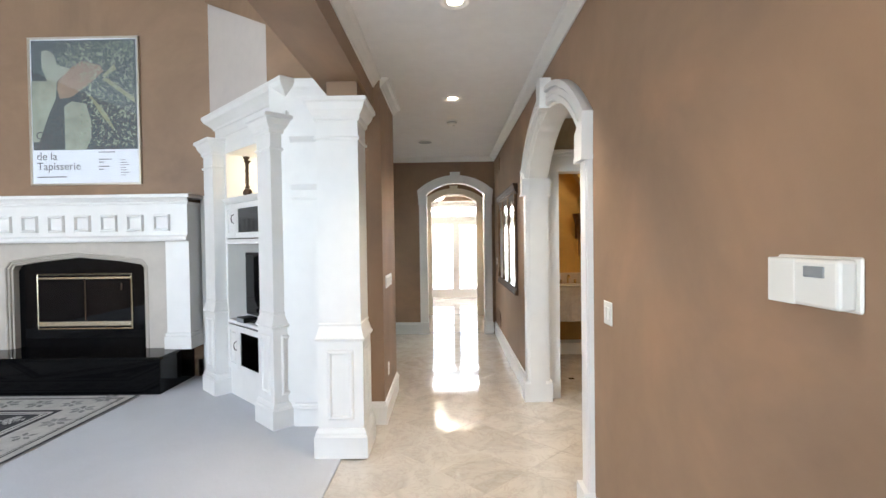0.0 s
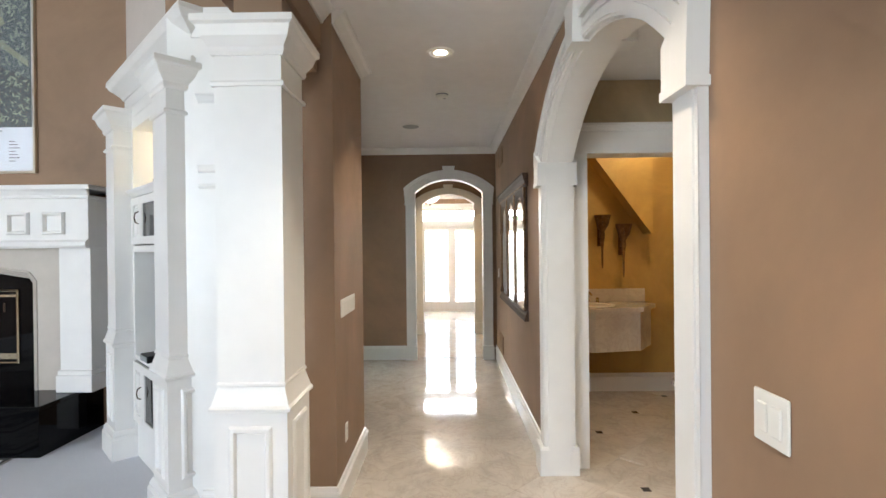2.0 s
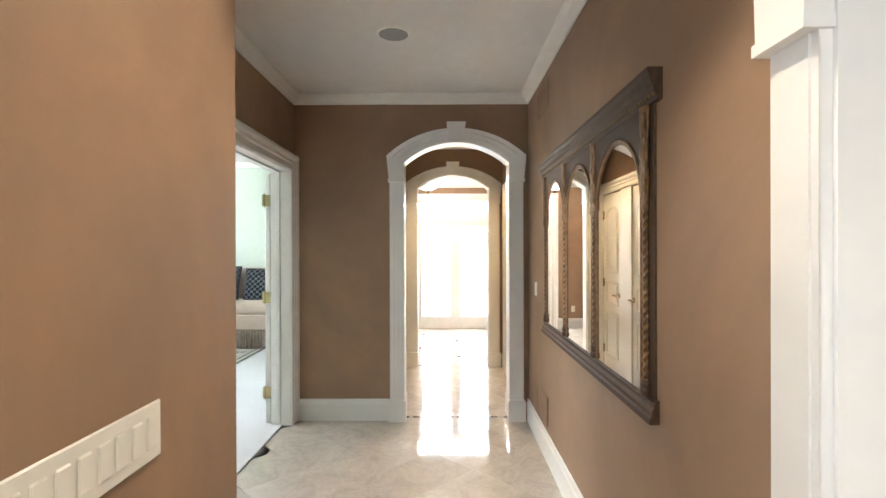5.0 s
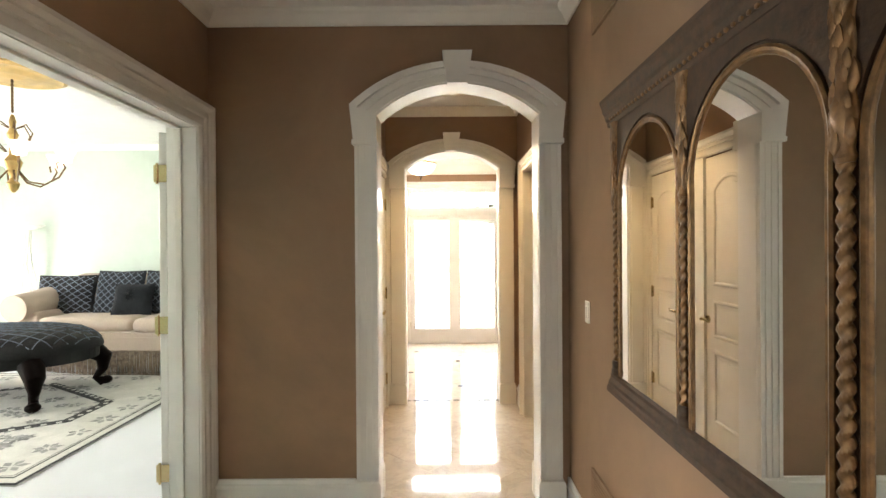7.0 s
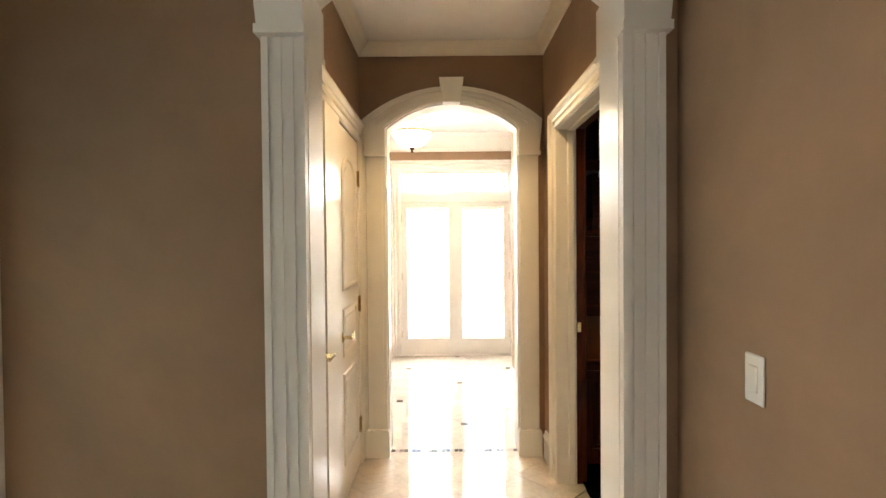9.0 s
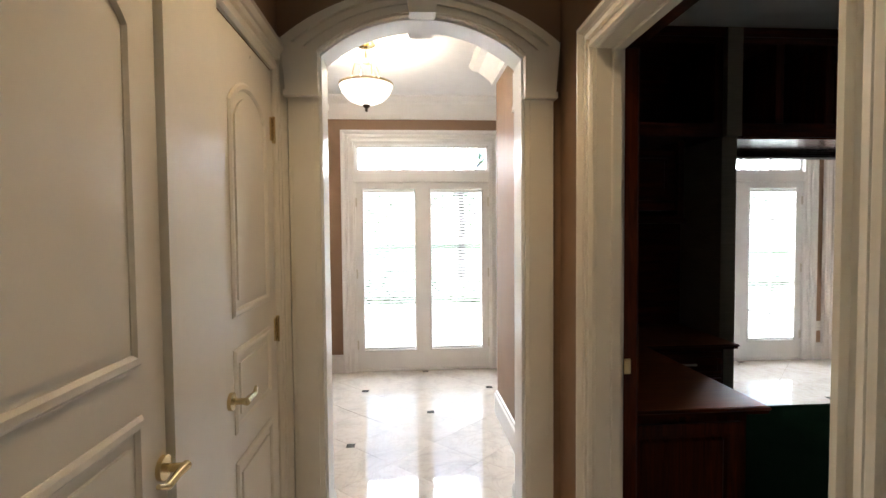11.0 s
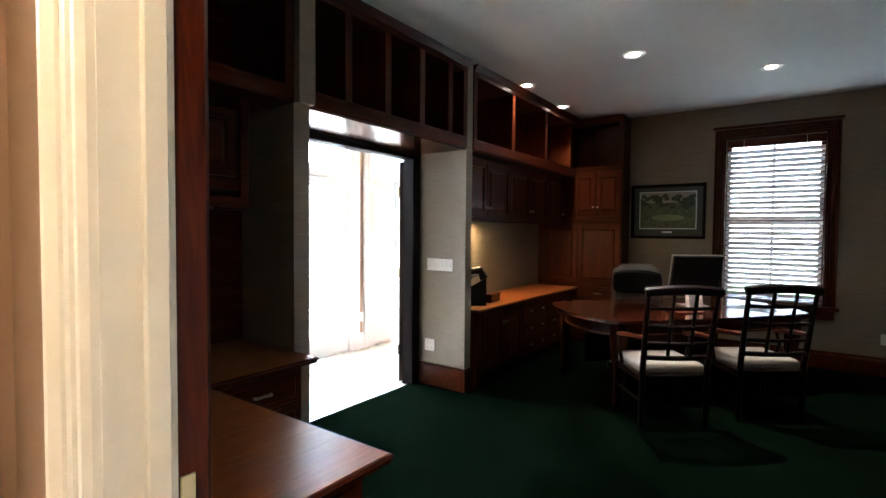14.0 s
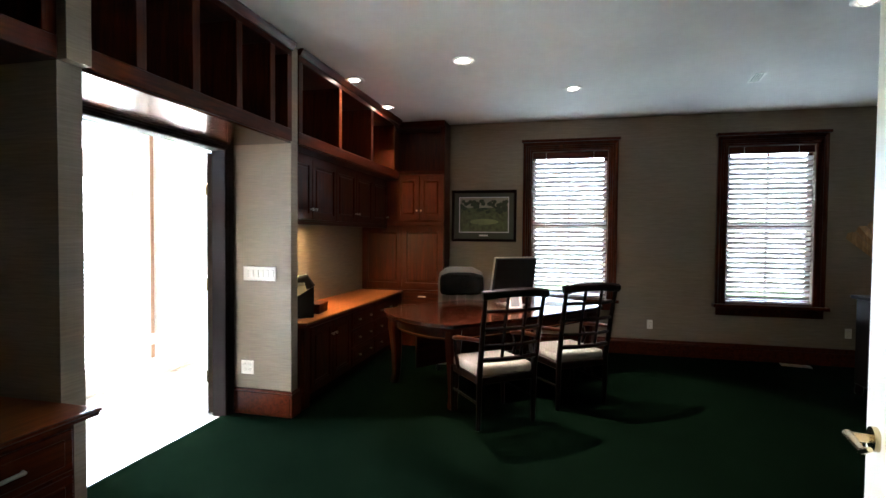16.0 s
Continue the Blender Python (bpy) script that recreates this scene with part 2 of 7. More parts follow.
GILTDARK = gloss("dark_gilt", (0.060, 0.034, 0.019), 0.55, 0.4, 0.0, 30, 0.4, 0.3)
BLACK = gloss("black_plastic", (0.006, 0.006, 0.0065), 0.4, 0.1, spec=0.18)
PLATE = gloss("ivory_plastic", (0.78, 0.76, 0.70), 0.35, 0.02)
GREYPL = gloss("grey_plastic", (0.25, 0.26, 0.26), 0.4, 0.05)
PORCELAIN = gloss("porcelain", (0.80, 0.76, 0.68), 0.08, 0.02, bumpy=0)
GLASS = glass("window_glass")
SMOKE = glass("smoked_glass", (0.08, 0.08, 0.09))
MIRROR = gloss("mirror_silver", (0.86, 0.87, 0.86), 0.012, 0.0, 1.0, bumpy=0)
GLOW = glowing("lit_lamp_lens", (1.0, 0.86, 0.66), 2.5)
BOWL = glowing("lit_glass_bowl", (1.0, 0.92, 0.80), 0.42)
SHADE = glowing("lit_frosted_shade", (1.0, 0.88, 0.7), 0.3)
WOODBLIND = wood("stained_blind_wood", (0.74, 0.66, 0.63), (0.86, 0.79, 0.76), 0.4, 0, 0.0)
BLIND = gloss("white_blind", (0.80, 0.80, 0.78), 0.5, 0.02, bumpy=0)
TAUPE = pile("beige_upholstery", (0.55, 0.44, 0.36), 200, 0.06)
NAVY = pile("navy_quilted_cloth", (0.021, 0.020, 0.021), 120, 0.3, 6)
SLATE = pile("slate_cloth", (0.020, 0.022, 0.026), 160, 0.3, 6)
FRINGE = pile("fringe", (0.34, 0.27, 0.22), 60, 0.35, 30)
SEATCLOTH = pile("ivory_seat_cloth", (0.28, 0.255, 0.22), 200, 0.06)
RUGBASE = pile("cream_rug_wool", (0.62, 0.60, 0.56), 200, 0.12, 5)
RUGDARK = pile("black_rug_wool", (0.02, 0.018, 0.022), 200, 0.3, 5)
RUGGREY = pile("grey_rug_wool", (0.27, 0.265, 0.26), 200, 0.4, 9)
STRAW = wood("straw", (0.20, 0.11, 0.05), (0.45, 0.28, 0.14), 0.7, 2, 0)
GREYLEATHER = gloss("grey_leather", (0.055, 0.047, 0.045), 0.7, 0.15)
BLACKPAD = gloss("black_mesh_pad", (0.003, 0.003, 0.003), 0.92, 0.1, spec=0.08)
LAWN = pile("lawn", (0.06, 0.12, 0.03), 40, 0.4, 0.6)
LEAF = gloss("leaf", (0.08, 0.16, 0.05), 0.5, 0.3)
BARK = wood("bark", (0.04, 0.03, 0.02), (0.13, 0.10, 0.07), 0.9, 2, 0)
PAVING = marble("terrace_stone", (0.42, 0.40, 0.37), (0.3, 0.28, 0.25), 0.6)

# ---------- mesh helpers ----------


def part(name, bm, mat, parent=None, label="", smooth=False):
    bmesh.ops.recalc_face_normals(bm, faces=bm.faces)
    me = bpy.data.meshes.new(name)
    bm.to_mesh(me)
    bm.free()
    me.materials.append(mat)
    if smooth:
        for p in me.polygons:
            p.use_smooth = True
        me.set_sharp_from_angle(angle=radians(38))
    ob = new(name, me)
    if parent:
        ob.parent = parent
    if label:
        ob["label"] = label
    return ob


def thing(name, label, category, m=None, group="", kind=""):
    ob = new(name)
    ob.empty_display_size = 0.1
    ob.matrix_world = m or Matrix.Identity(4)
    return tagged(ob, label, category, group, kind)


def structure(ob, label=""):
    return tagged(ob, label, "", "", "structure")


def bx(bm, x0, y0, z0, x1, y1, z1, b=0.0, seg=1):
    x0, x1, y0, y1, z0, z1 = min(x0, x1), max(x0, x1), min(y0, y1), max(y0, y1), min(z0, z1), max(z0, z1)
    g = bmesh.ops.create_cube(bm, size=1, matrix=Matrix.Translation(((x0 + x1) / 2, (y0 + y1) / 2, (z0 + z1) / 2)) @ Matrix.Diagonal((x1 - x0, y1 - y0, z1 - z0, 1)))
    if b > 0:
        edges = list({e for v in g["verts"] for e in v.link_edges})
        bmesh.ops.bevel(bm, geom=edges, offset=b, segments=seg, affect="EDGES", profile=0.5)
    return bm


def box(x0, y0, z0, x1, y1, z1, b=0.0, seg=1):
    return bx(bmesh.new(), x0, y0, z0, x1, y1, z1, b, seg)


def boxes(*rows, b=0.0):
    bm = bmesh.new()
    for r in rows:
        bx(bm, *r, b)
    return bm


def lathe(bm, prof, x=0, y=0, z=0, seg=20, cap=True):
    rows = []
    for r, h in prof:
        rows.append([bm.verts.new((x + r * math.cos(2 * math.pi * k / seg), y + r * math.sin(2 * math.pi * k / seg), z + h)) for k in range(seg)])
    for a, c in zip(rows, rows[1:]):
        for k in range(seg):
            bm.faces.new((a[k], a[(k + 1) % seg], c[(k + 1) % seg], c[k]))
    if cap:
        bm.faces.new(rows[0][::-1])
        bm.faces.new(rows[-1])
    return bm


def tube(bm, pts, r, seg=8):
    pts = [Vector(p) for p in pts]
    rs = r if isinstance(r, (list, tuple)) else [r] * len(pts)
    rows, ref = [], Vector((0.3, 0.5, 0.8)).normalized()
    for i, p in enumerate(pts):
        d = (pts[min(i + 1, len(pts) - 1)] - pts[max(i - 1, 0)]).normalized()
        if abs(d.dot(ref)) > 0.95:
            ref = Vector((0.8, -0.5, 0.2)).normalized()
        u = d.cross(ref).normalized()
        w = d.cross(u)
        rows.append([bm.verts.new(p + rs[i] * (u * math.cos(2 * math.pi * k / seg) + w * math.sin(2 * math.pi * k / seg))) for k in range(seg)])
    for a, c in zip(rows, rows[1:]):
        for k in range(seg):
            bm.faces.new((a[k], a[(k + 1) % seg], c[(k + 1) % seg], c[k]))
    bm.faces.new(rows[0][::-1])
    bm.faces.new(rows[-1])
    return bm


def prism(bm, pts, to_world, v0, v1):
    """A flat outline of (a, b) points given depth from v0 to v1."""
    lo = [bm.verts.new(to_world(a, b, v0)) for a, b in pts]
    hi = [bm.verts.new(to_world(a, b, v1)) for a, b in pts]
    bm.faces.new(lo[::-1])
    bm.faces.new(hi)
    n = len(pts)
    for k in range(n):
        bm.faces.new((lo[k], lo[(k + 1) % n], hi[(k + 1) % n], hi[k]))
    return bm


def sweep(bm, path, prof, to_world, closed=False):
    """Profile of (u to the left of the path, v out of the plane) swept along a plane path with mitres."""
    pts = [Vector(p) for p in path]
    n, rows = len(pts), []
    for i in range(n):
        d1 = (pts[i] - pts[i - 1]).normalized() if (i or closed) else None
        d2 = (pts[(i + 1) % n] - pts[i]).normalized() if (i < n - 1 or closed) else None
        d1, d2 = d1 or d2, d2 or d1
        n1, n2 = Vector((-d1.y, d1.x)), Vector((-d2.y, d2.x))
        mt = (n1 + n2) / max(0.2, 1 + n1.dot(n2))
        rows.append([bm.verts.new(to_world(pts[i].x + mt.x * u, pts[i].y + mt.y * u, v)) for u, v in prof])
    m = len(prof)
    for i in range(n if closed else n - 1):
        a, c = rows[i], rows[(i + 1) % n]
        for k in range(m):
            bm.faces.new((a[k], a[(k + 1) % m], c[(k + 1) % m], c[k]))
    if not closed:
        bm.faces.new(rows[0][::-1])
        bm.faces.new(rows[-1])
    return bm


def arc(a0, a1, zs, apex, n=20):
    w, h = (a1 - a0) / 2, apex - zs
    r = (w * w + h * h) / (2 * h)
    c, cz, half = (a0 + a1) / 2, apex - r, math.asin(min(1, w / r))
    if h > w:
        half = math.pi - half
    return [(c + r * math.sin(t), cz + r * math.cos(t)) for t in [-half + 2 * half * k / n for k in range(n + 1)]]


def on_x(x, s):
    """Plane facing along x: a is y, b is z, v stands out from x in the sense s."""
    return lambda a, b, v: (x + s * v, a, b)


def on_y(y, s):
    return lambda a, b, v: (a, y + s * v, b)


def plan(a, b, v):
    return (a, b, v)


def wall(name, axis, c0, c1, a0, a1, z0, z1, mat, holes=(), label="", parent=None):
    """A wall across axis from c0 to c1, along a0..a1. A hole is (a0, a1, z0, z1) or (a0, a1, z0, spring, apex)."""
    bm = bmesh.new()

    def cell(p0, p1, q0, q1):
        if p1 - p0 > 1e-4 and q1 - q0 > 1e-4:
            if axis == "x":
                bx(bm, c0, p0, q0, c1, p1, q1)
            else:
                bx(bm, p0, c0, q0, p1, c1, q1)
    at = a0
    for h in sorted(holes):
        cell(at, h[0], z0, z1)
        cell(h[0], h[1], z0, h[2])
        if len(h) == 4:
            cell(h[0], h[1], h[3], z1)
        else:
            pts = arc(h[0], h[1], h[3], h[4], 20)
            tw = (lambda a, b, v: (v, a, b)) if axis == "x" else (lambda a, b, v: (a, v, b))
            prism(bm, pts + [(h[1], z1), (h[0], z1)], tw, c0, c1)
        at = h[1]
    cell(at, a1, z0, z1)
    bmesh.ops.remove_doubles(bm, verts=bm.verts, dist=1e-5)
    return structure(part(name, bm, mat, parent), label)


CASING = [(0, 0), (0, 0.014), (0.010, 0.026), (0.028, 0.026), (0.034, 0.012), (0.060, 0.010), (0.066, 0.024), (0.086, 0.026), (0.092, 0.018), (0.098, 0.030), (0.116, 0.044), (0.136, 0.044), (0.14, 0.036), (0.14, 0)]
BASE = [(0, 0), (0.022, 0), (0.022, 0.145), (0.028, 0.15), (0.026, 0.165), (0.016, 0.175), (0.012, 0.195), (0, 0.2)]
CROWN = [(0, 0), (0, -0.085), (0.012, -0.085), (0.018, -0.07), (0.05, -0.032), (0.068, -0.022), (0.078, -0.008), (0.078, 0)]


def scaled(prof, k, kv=None):
    return [(u * k, v * (kv or k)) for u, v in prof]


def casing(name, tw, a0, a1, z0, z1, mat, width=0.14, parent=None):
    bm = bmesh.new()
    k = width / 0.14
    sweep(bm, [(a0, z0), (a0, z1), (a1, z1), (a1, z0)], [(u * k, v) for u, v in CASING], tw)
    return part(name, bm, mat, parent)


def skirting(path, mat=None, prof=None, name="baseboard", z=0.0):
    """Baseboard on the left of a path in plan."""
    bm = sweep(bmesh.new(), path, prof or BASE, lambda a, b, v: (a, b, z + v))
    return structure(part(name, bm, mat or WHITE))


def crown(path, z=3.03, mat=None, k=1.0):
    bm = sweep(bmesh.new(), path, [(u * k, v * k) for u, v in CROWN], lambda a, b, v: (a, b, z + v))
    return structure(part("crown_moulding", bm, mat or WHITE))


def text(body, size, mat, m, parent, name="lettering", extrude=0.0005):
    cu = bpy.data.curves.new(name, "FONT")
    cu.body, cu.size, cu.extrude = body, size, extrude
    tmp = bpy.data.objects.new(name, cu)
    scene.collection.objects.link(tmp)
    me = bpy.data.meshes.new_from_object(tmp.evaluated_get(bpy.context.evaluated_depsgraph_get()))
    bpy.data.objects.remove(tmp)
    me.materials.clear()
    me.materials.append(mat)
    ob = new(name, me)
    ob.parent = parent
    ob.matrix_local = m
    return ob

# ---------- structure: floors, walls, ceilings ----------
CZ = 3.03
structure(part("floor", box(-1.3, -3.2, -0.13, 7.6, 13.5, -0.012), GROUT), "stone floor bed under polished marble tiles")
structure(part("floor_living", boxes((-8.0, -3.0, -0.12, -0.72, 3.43, 0.014), (-8.0, 3.43, -0.12, -0.95, 5.65, 0.013)), CARPET), "pale grey wall-to-wall carpet")
structure(part("floor_parlour", box(-7.4, 5.8, -0.12, -1.37, 12.75, 0.012), CARPET), "white wall-to-wall carpet")
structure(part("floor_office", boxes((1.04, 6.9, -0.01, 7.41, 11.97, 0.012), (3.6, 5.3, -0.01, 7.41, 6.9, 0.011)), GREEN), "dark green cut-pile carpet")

# hall, east side
wall("wall_hall_east", "x", 0.885, 1.035, -3.0, 8.22, 0, CZ, TAN, [(2.63, 4.62, 0, 2.20, 2.62)], "tan glazed plaster wall with an arched opening")
wall("wall_vestibule_east", "x", 0.885, 1.035, 8.40, 10.30, 0, CZ, TAN, [(8.71, 9.84, 0, 2.30)], "tan plaster wall with a doorway")
wall("wall_gallery_east", "x", 0.885, 1.035, 10.46, 12.05, 0, CZ, TAN, (), "tan plaster wall")
wall("wall_arch_north", "y", 8.22, 8.40, -1.30, 1.035, 0, CZ, TAN, [(-0.285, 0.71, 0, 2.40, 2.60)], "tan plaster wall with an arched opening")
wall("wall_arch_far", "y", 10.30, 10.46, -0.62, 1.035, 0, CZ, TAN, [(-0.28, 0.70, 0, 2.41, 2.60)], "tan plaster wall with an arched opening")
wall("wall_vestibule_west", "x", -0.62, -0.47, 8.40, 10.30, 0, CZ, TAN, [(8.48, 9.15, 0, 2.30), (9.49, 10.16, 0, 2.30)], "tan plaster wall with closet doors")
structure(part("wall_closet_back", box(-1.25, 8.40, 0, -1.17, 10.30, CZ), PALE))
wall("wall_hall_west", "x", -1.45, -1.30, 5.04, 8.40, 0, CZ, TAN, [(6.70, 8.08, 0, 2.31)], "tan plaster wall with a wide doorway")
structure(part("wall_hall_pier", box(-1.45, 4.07, 0, -0.487, 5.04, CZ), TAN), "tan plaster wall end")
structure(part("wall_above_pier", box(-1.47, 4.063, 2.995, -0.4875, 5.04, 5.0), TAN))
structure(part("header_beam", boxes((-0.88, -3.0, 2.80, -0.55, 4.068, 5.0), (-0.80, 3.45, 2.657, -0.575, 4.068, 2.80)), TAN), "tan plaster beam over the pillar")
# unseen end wall; its window is made up to let fill light in
wall("wall_hall_south", "y", -3.15, -3.0, -0.55, 1.035, 0, CZ, TAN, [(-0.30, 0.80, 0.5, 2.6)], "tan wall with an added tall window, out of view")

# living room
wall("wall_fireplace", "y", 5.65, 5.8, -8.0, -1.45, 0, 5.0, TAN, (), "tan glazed plaster wall")
wall("wall_living_south", "y", -3.15, -3.0, -8.0, -0.55, 0, 5.0, TAN, [(-4.1, -2.3, 0.6, 3.0, 3.9), (-6.9, -5.1, 0.6, 3.0, 3.9)], "tan wall with arched windows")
structure(part("wall_living_west", box(-8.15, -3.15, 0, -8.0, 5.8, 5.0), TAN))
structure(part("ceiling_living", box(-8.0, -3.0, 5.0, -0.55, 5.65, 5.1), CEIL))
DIAG = [(-2.75, 5.66), (-1.30, 4.21), (-1.18, 4.33), (-2.63, 5.78)]
structure(part("wall_diagonal", prism(bmesh.new(), DIAG, plan, 3.0, 5.0), PALE), "pale plaster wall across the corner")

BULK = [(-2.75, 4.47), (-1.53, 3.64), (-1.34, 3.41), (-1.34, 3.0), (-1.30, 3.0), (-1.30, 5.0), (-2.75, 5.0)]
structure(part("bulkhead", prism(bmesh.new(), BULK, lambda a, b, v: (a - 0.7071 * v, 2.91 - a - 0.7071 * v, b), 0.0, 0.03), TAN), "tan sloping plaster bulkhead over the corner")

# parlour behind the wide doorway
wall("wall_parlour_west", "x", -7.55, -7.4, 5.8, 12.75, 0, 3.2, MINT, [(7.2, 8.8, 0.5, 2.7), (9.6, 11.2, 0.5, 2.7)], "pale green wall with tall windows")
structure(part("wall_parlour_north", box(-7.4, 12.75, 0, -1.3, 12.9, 3.2), MINT), "pale green wall")
structure(part("wall_parlour_south", box(-7.4, 5.803, 0, -1.45, 5.9, 3.2), MINT))
structure(part("wall_parlour_east", boxes((-1.47, 5.9, 0, -1.452, 6.54, 3.2), (-1.47, 8.24, 0, -1.452, 12.75, 3.2), (-1.47, 6.54, 2.47, -1.452, 8.24, 3.2)), MINT))
structure(part("ceiling_parlour", box(-7.4, 5.8, 3.2, -1.47, 12.75, 3.3), CEIL))

# breakfast room
wall("wall_north", "y", 13.42, 13.62, -1.25, 7.6, 0, CZ, TAN, [(-0.46, 1.06, 0, 2.55), (3.30, 4.82, 0, 2.55), (5.19, 6.71, 0, 2.55)], "tan wall with glazed double doors")
structure(part("wall_breakfast_west", box(-1.25, 10.46, 0, -1.15, 13.62, CZ), TAN))
structure(part("wall_breakfast_south_west", box(-1.25, 10.31, 0, -0.62, 10.459, CZ), TAN))
wall("wall_office_north", "y", 11.96, 12.05, 1.035, 7.41, 0, CZ, TAN, [(2.56, 4.26, 0, 2.21)], "wall with a wide doorway")
structure(part("office_north_cloth", boxes((1.036, 11.952, 0, 2.56, 11.959, CZ), (4.26, 11.952, 0, 7.41, 11.959, CZ)), GRASS))

# office
wall("wall_office_east", "x", 7.41, 7.6, 5.3, 13.62, 0, CZ, GRASS, [(6.38, 7.31, 0.70, 2.62), (8.70, 9.66, 0.70, 2.62)], "grey-brown grasscloth wall with two windows")
structure(part("wall_office_south", boxes((3.6, 5.15, 0, 7.6, 5.3, CZ), (3.5, 5.15, 0, 3.6, 6.9, CZ), (1.036, 6.75, 0, 3.5, 6.9, CZ)), GRASS), "grey-brown grasscloth wall")
structure(part("office_west_cloth", boxes((1.036, 6.9, 0, 1.042, 8.57, CZ), (1.036, 9.98, 0, 1.042, 11.95, CZ), (1.036, 8.57, 2.44, 1.042, 9.98, CZ)), GRASS))

# small lobby and powder room behind the hall arch
wall("wall_lobby_north", "y", 4.75, 4.90, 1.035, 3.5, 0, CZ, SAGE, [(1.20, 1.98, 0, 2.28)], "mottled sage-tan wall with a doorway")
structure(part("wall_lobby_south", box(1.035, 2.2, 0, 3.5, 2.35, CZ), SAGE))
wall("wall_lobby_east", "x", 2.39, 2.54, 2.35, 4.75, 0, CZ, SAGE, [(2.62, 4.475, 0, 2.20, 2.62)], "mottled sage-tan wall with an arched opening")
structure(part("wall_passage_east", box(3.5, 2.2, 0, 3.6, 4.75, CZ), SAGE))
structure(part("lobby_west_skin", boxes((1.036, 2.35, 0, 1.04, 2.46, CZ), (1.036, 2.46, 2.9, 1.04, 4.75, CZ)), SAGE))
structure(part("wall_powder_north", box(1.036, 6.62, 0, 3.5, 6.748, CZ), OCHRE), "mottled ochre wall")
structure(part("wall_powder_west", box(1.036, 4.90, 0, 1.10, 6.62, CZ), OCHRE))
structure(part("wall_powder_east", box(3.2, 4.90, 0, 3.3, 6.62, CZ), OCHRE))
structure(part("wall_powder_south", boxes((1.10, 4.902, 0, 1.15, 4.91, CZ), (2.0, 4.902, 0, 3.2, 4.91, CZ), (1.15, 4.902, 2.32, 2.0, 4.91, CZ)), OCHRE))
slope = prism(bmesh.new(), [(1.41, 3.03), (2.355, 1.738), (2.375, 1.738), (2.375, 3.03)], on_y(6.62, -1), 0, 0.22)
structure(part("stair_soffit", slope, OCHRE), "sloping ochre plaster soffit under the stairs")

# ceilings
structure(part("ceiling", boxes((-0.55, -3.0, CZ, 7.6, 4.07, CZ + 0.1), (-1.45, 4.07, CZ, 7.6, 8.40, CZ + 0.1), (-1.25, 8.40, CZ, 7.6, 13.62, CZ + 0.1)), CEIL), "flat white ceiling")
structure(part("ceiling_lobby", box(1.04, 2.35, LOBBY_Z, 2.389, 4.75, LOBBY_Z + 0.08), CEIL), "flat white lobby ceiling")
structure(part("outer_cap", box(-1.3, 8.4, CZ - 0.2, -0.62, 10.3, CZ - 0.02), CEIL))

# crown mouldings
crown([(0.885, -3.0), (0.885, 8.22), (-1.30, 8.22), (-1.30, 5.04), (-0.487, 5.04), (-0.487, 4.07)])
crown([(-0.55, 4.068), (-0.55, -3.0)])
crown([(0.885, 8.40), (0.885, 10.30), (-0.47, 10.30), (-0.47, 8.40), (0.885, 8.40)], mat=CREAM)
crown([(0.885, 10.46), (0.885, 12.06), (1.035, 12.06), (7.4, 12.06), (7.4, 13.42), (-1.15, 13.42), (-1.15, 10.46), (0.885, 10.46)], mat=WHITE, k=2.6)
crown([(-1.47, 12.75), (-7.4, 12.75), (-7.4, 5.9)], z=3.2)

# baseboards
skirting([(0.885, 4.84), (0.885, 8.22), (0.87, 8.22)])
skirting([(0.885, -3.0), (0.885, 2.44)])
skirting([(-0.42, 8.22), (-1.30, 8.22)])
skirting([(-1.30, 6.54), (-1.30, 5.04), (-0.487, 5.04), (-0.487, 4.07), (-0.685, 4.07)])
skirting([(-0.99, 4.07), (-1.2, 4.07)], z=0.013)
skirting([(0.885, 9.985), (0.885, 10.24)])
skirting([(0.885, 10.51), (0.885, 12.05), (1.05, 12.05)])
skirting([(-0.60, 13.42), (-1.15, 13.42), (-1.15, 10.46)])
skirting([(3.15, 13.42), (1.21, 13.42)])
skirting([(5.05, 13.42), (4.96, 13.42)])
skirting([(2.385, 4.75), (2.07, 4.75)])
skirting([(3.2, 6.62), (1.10, 6.62), (1.10, 5.0)])
skirting([(1.95, 4.91), (3.2, 4.91), (3.2, 6.62)])
skirting([(-2.95, 5.65), (-2.55, 5.65)], z=0.013)
skirting([(-1.5, 12.75), (-7.4, 12.75), (-7.4, 5.9)], z=0.012)
skirting([(7.41, 5.3), (7.41, 10.78)], MAHOG_X, z=0.012)


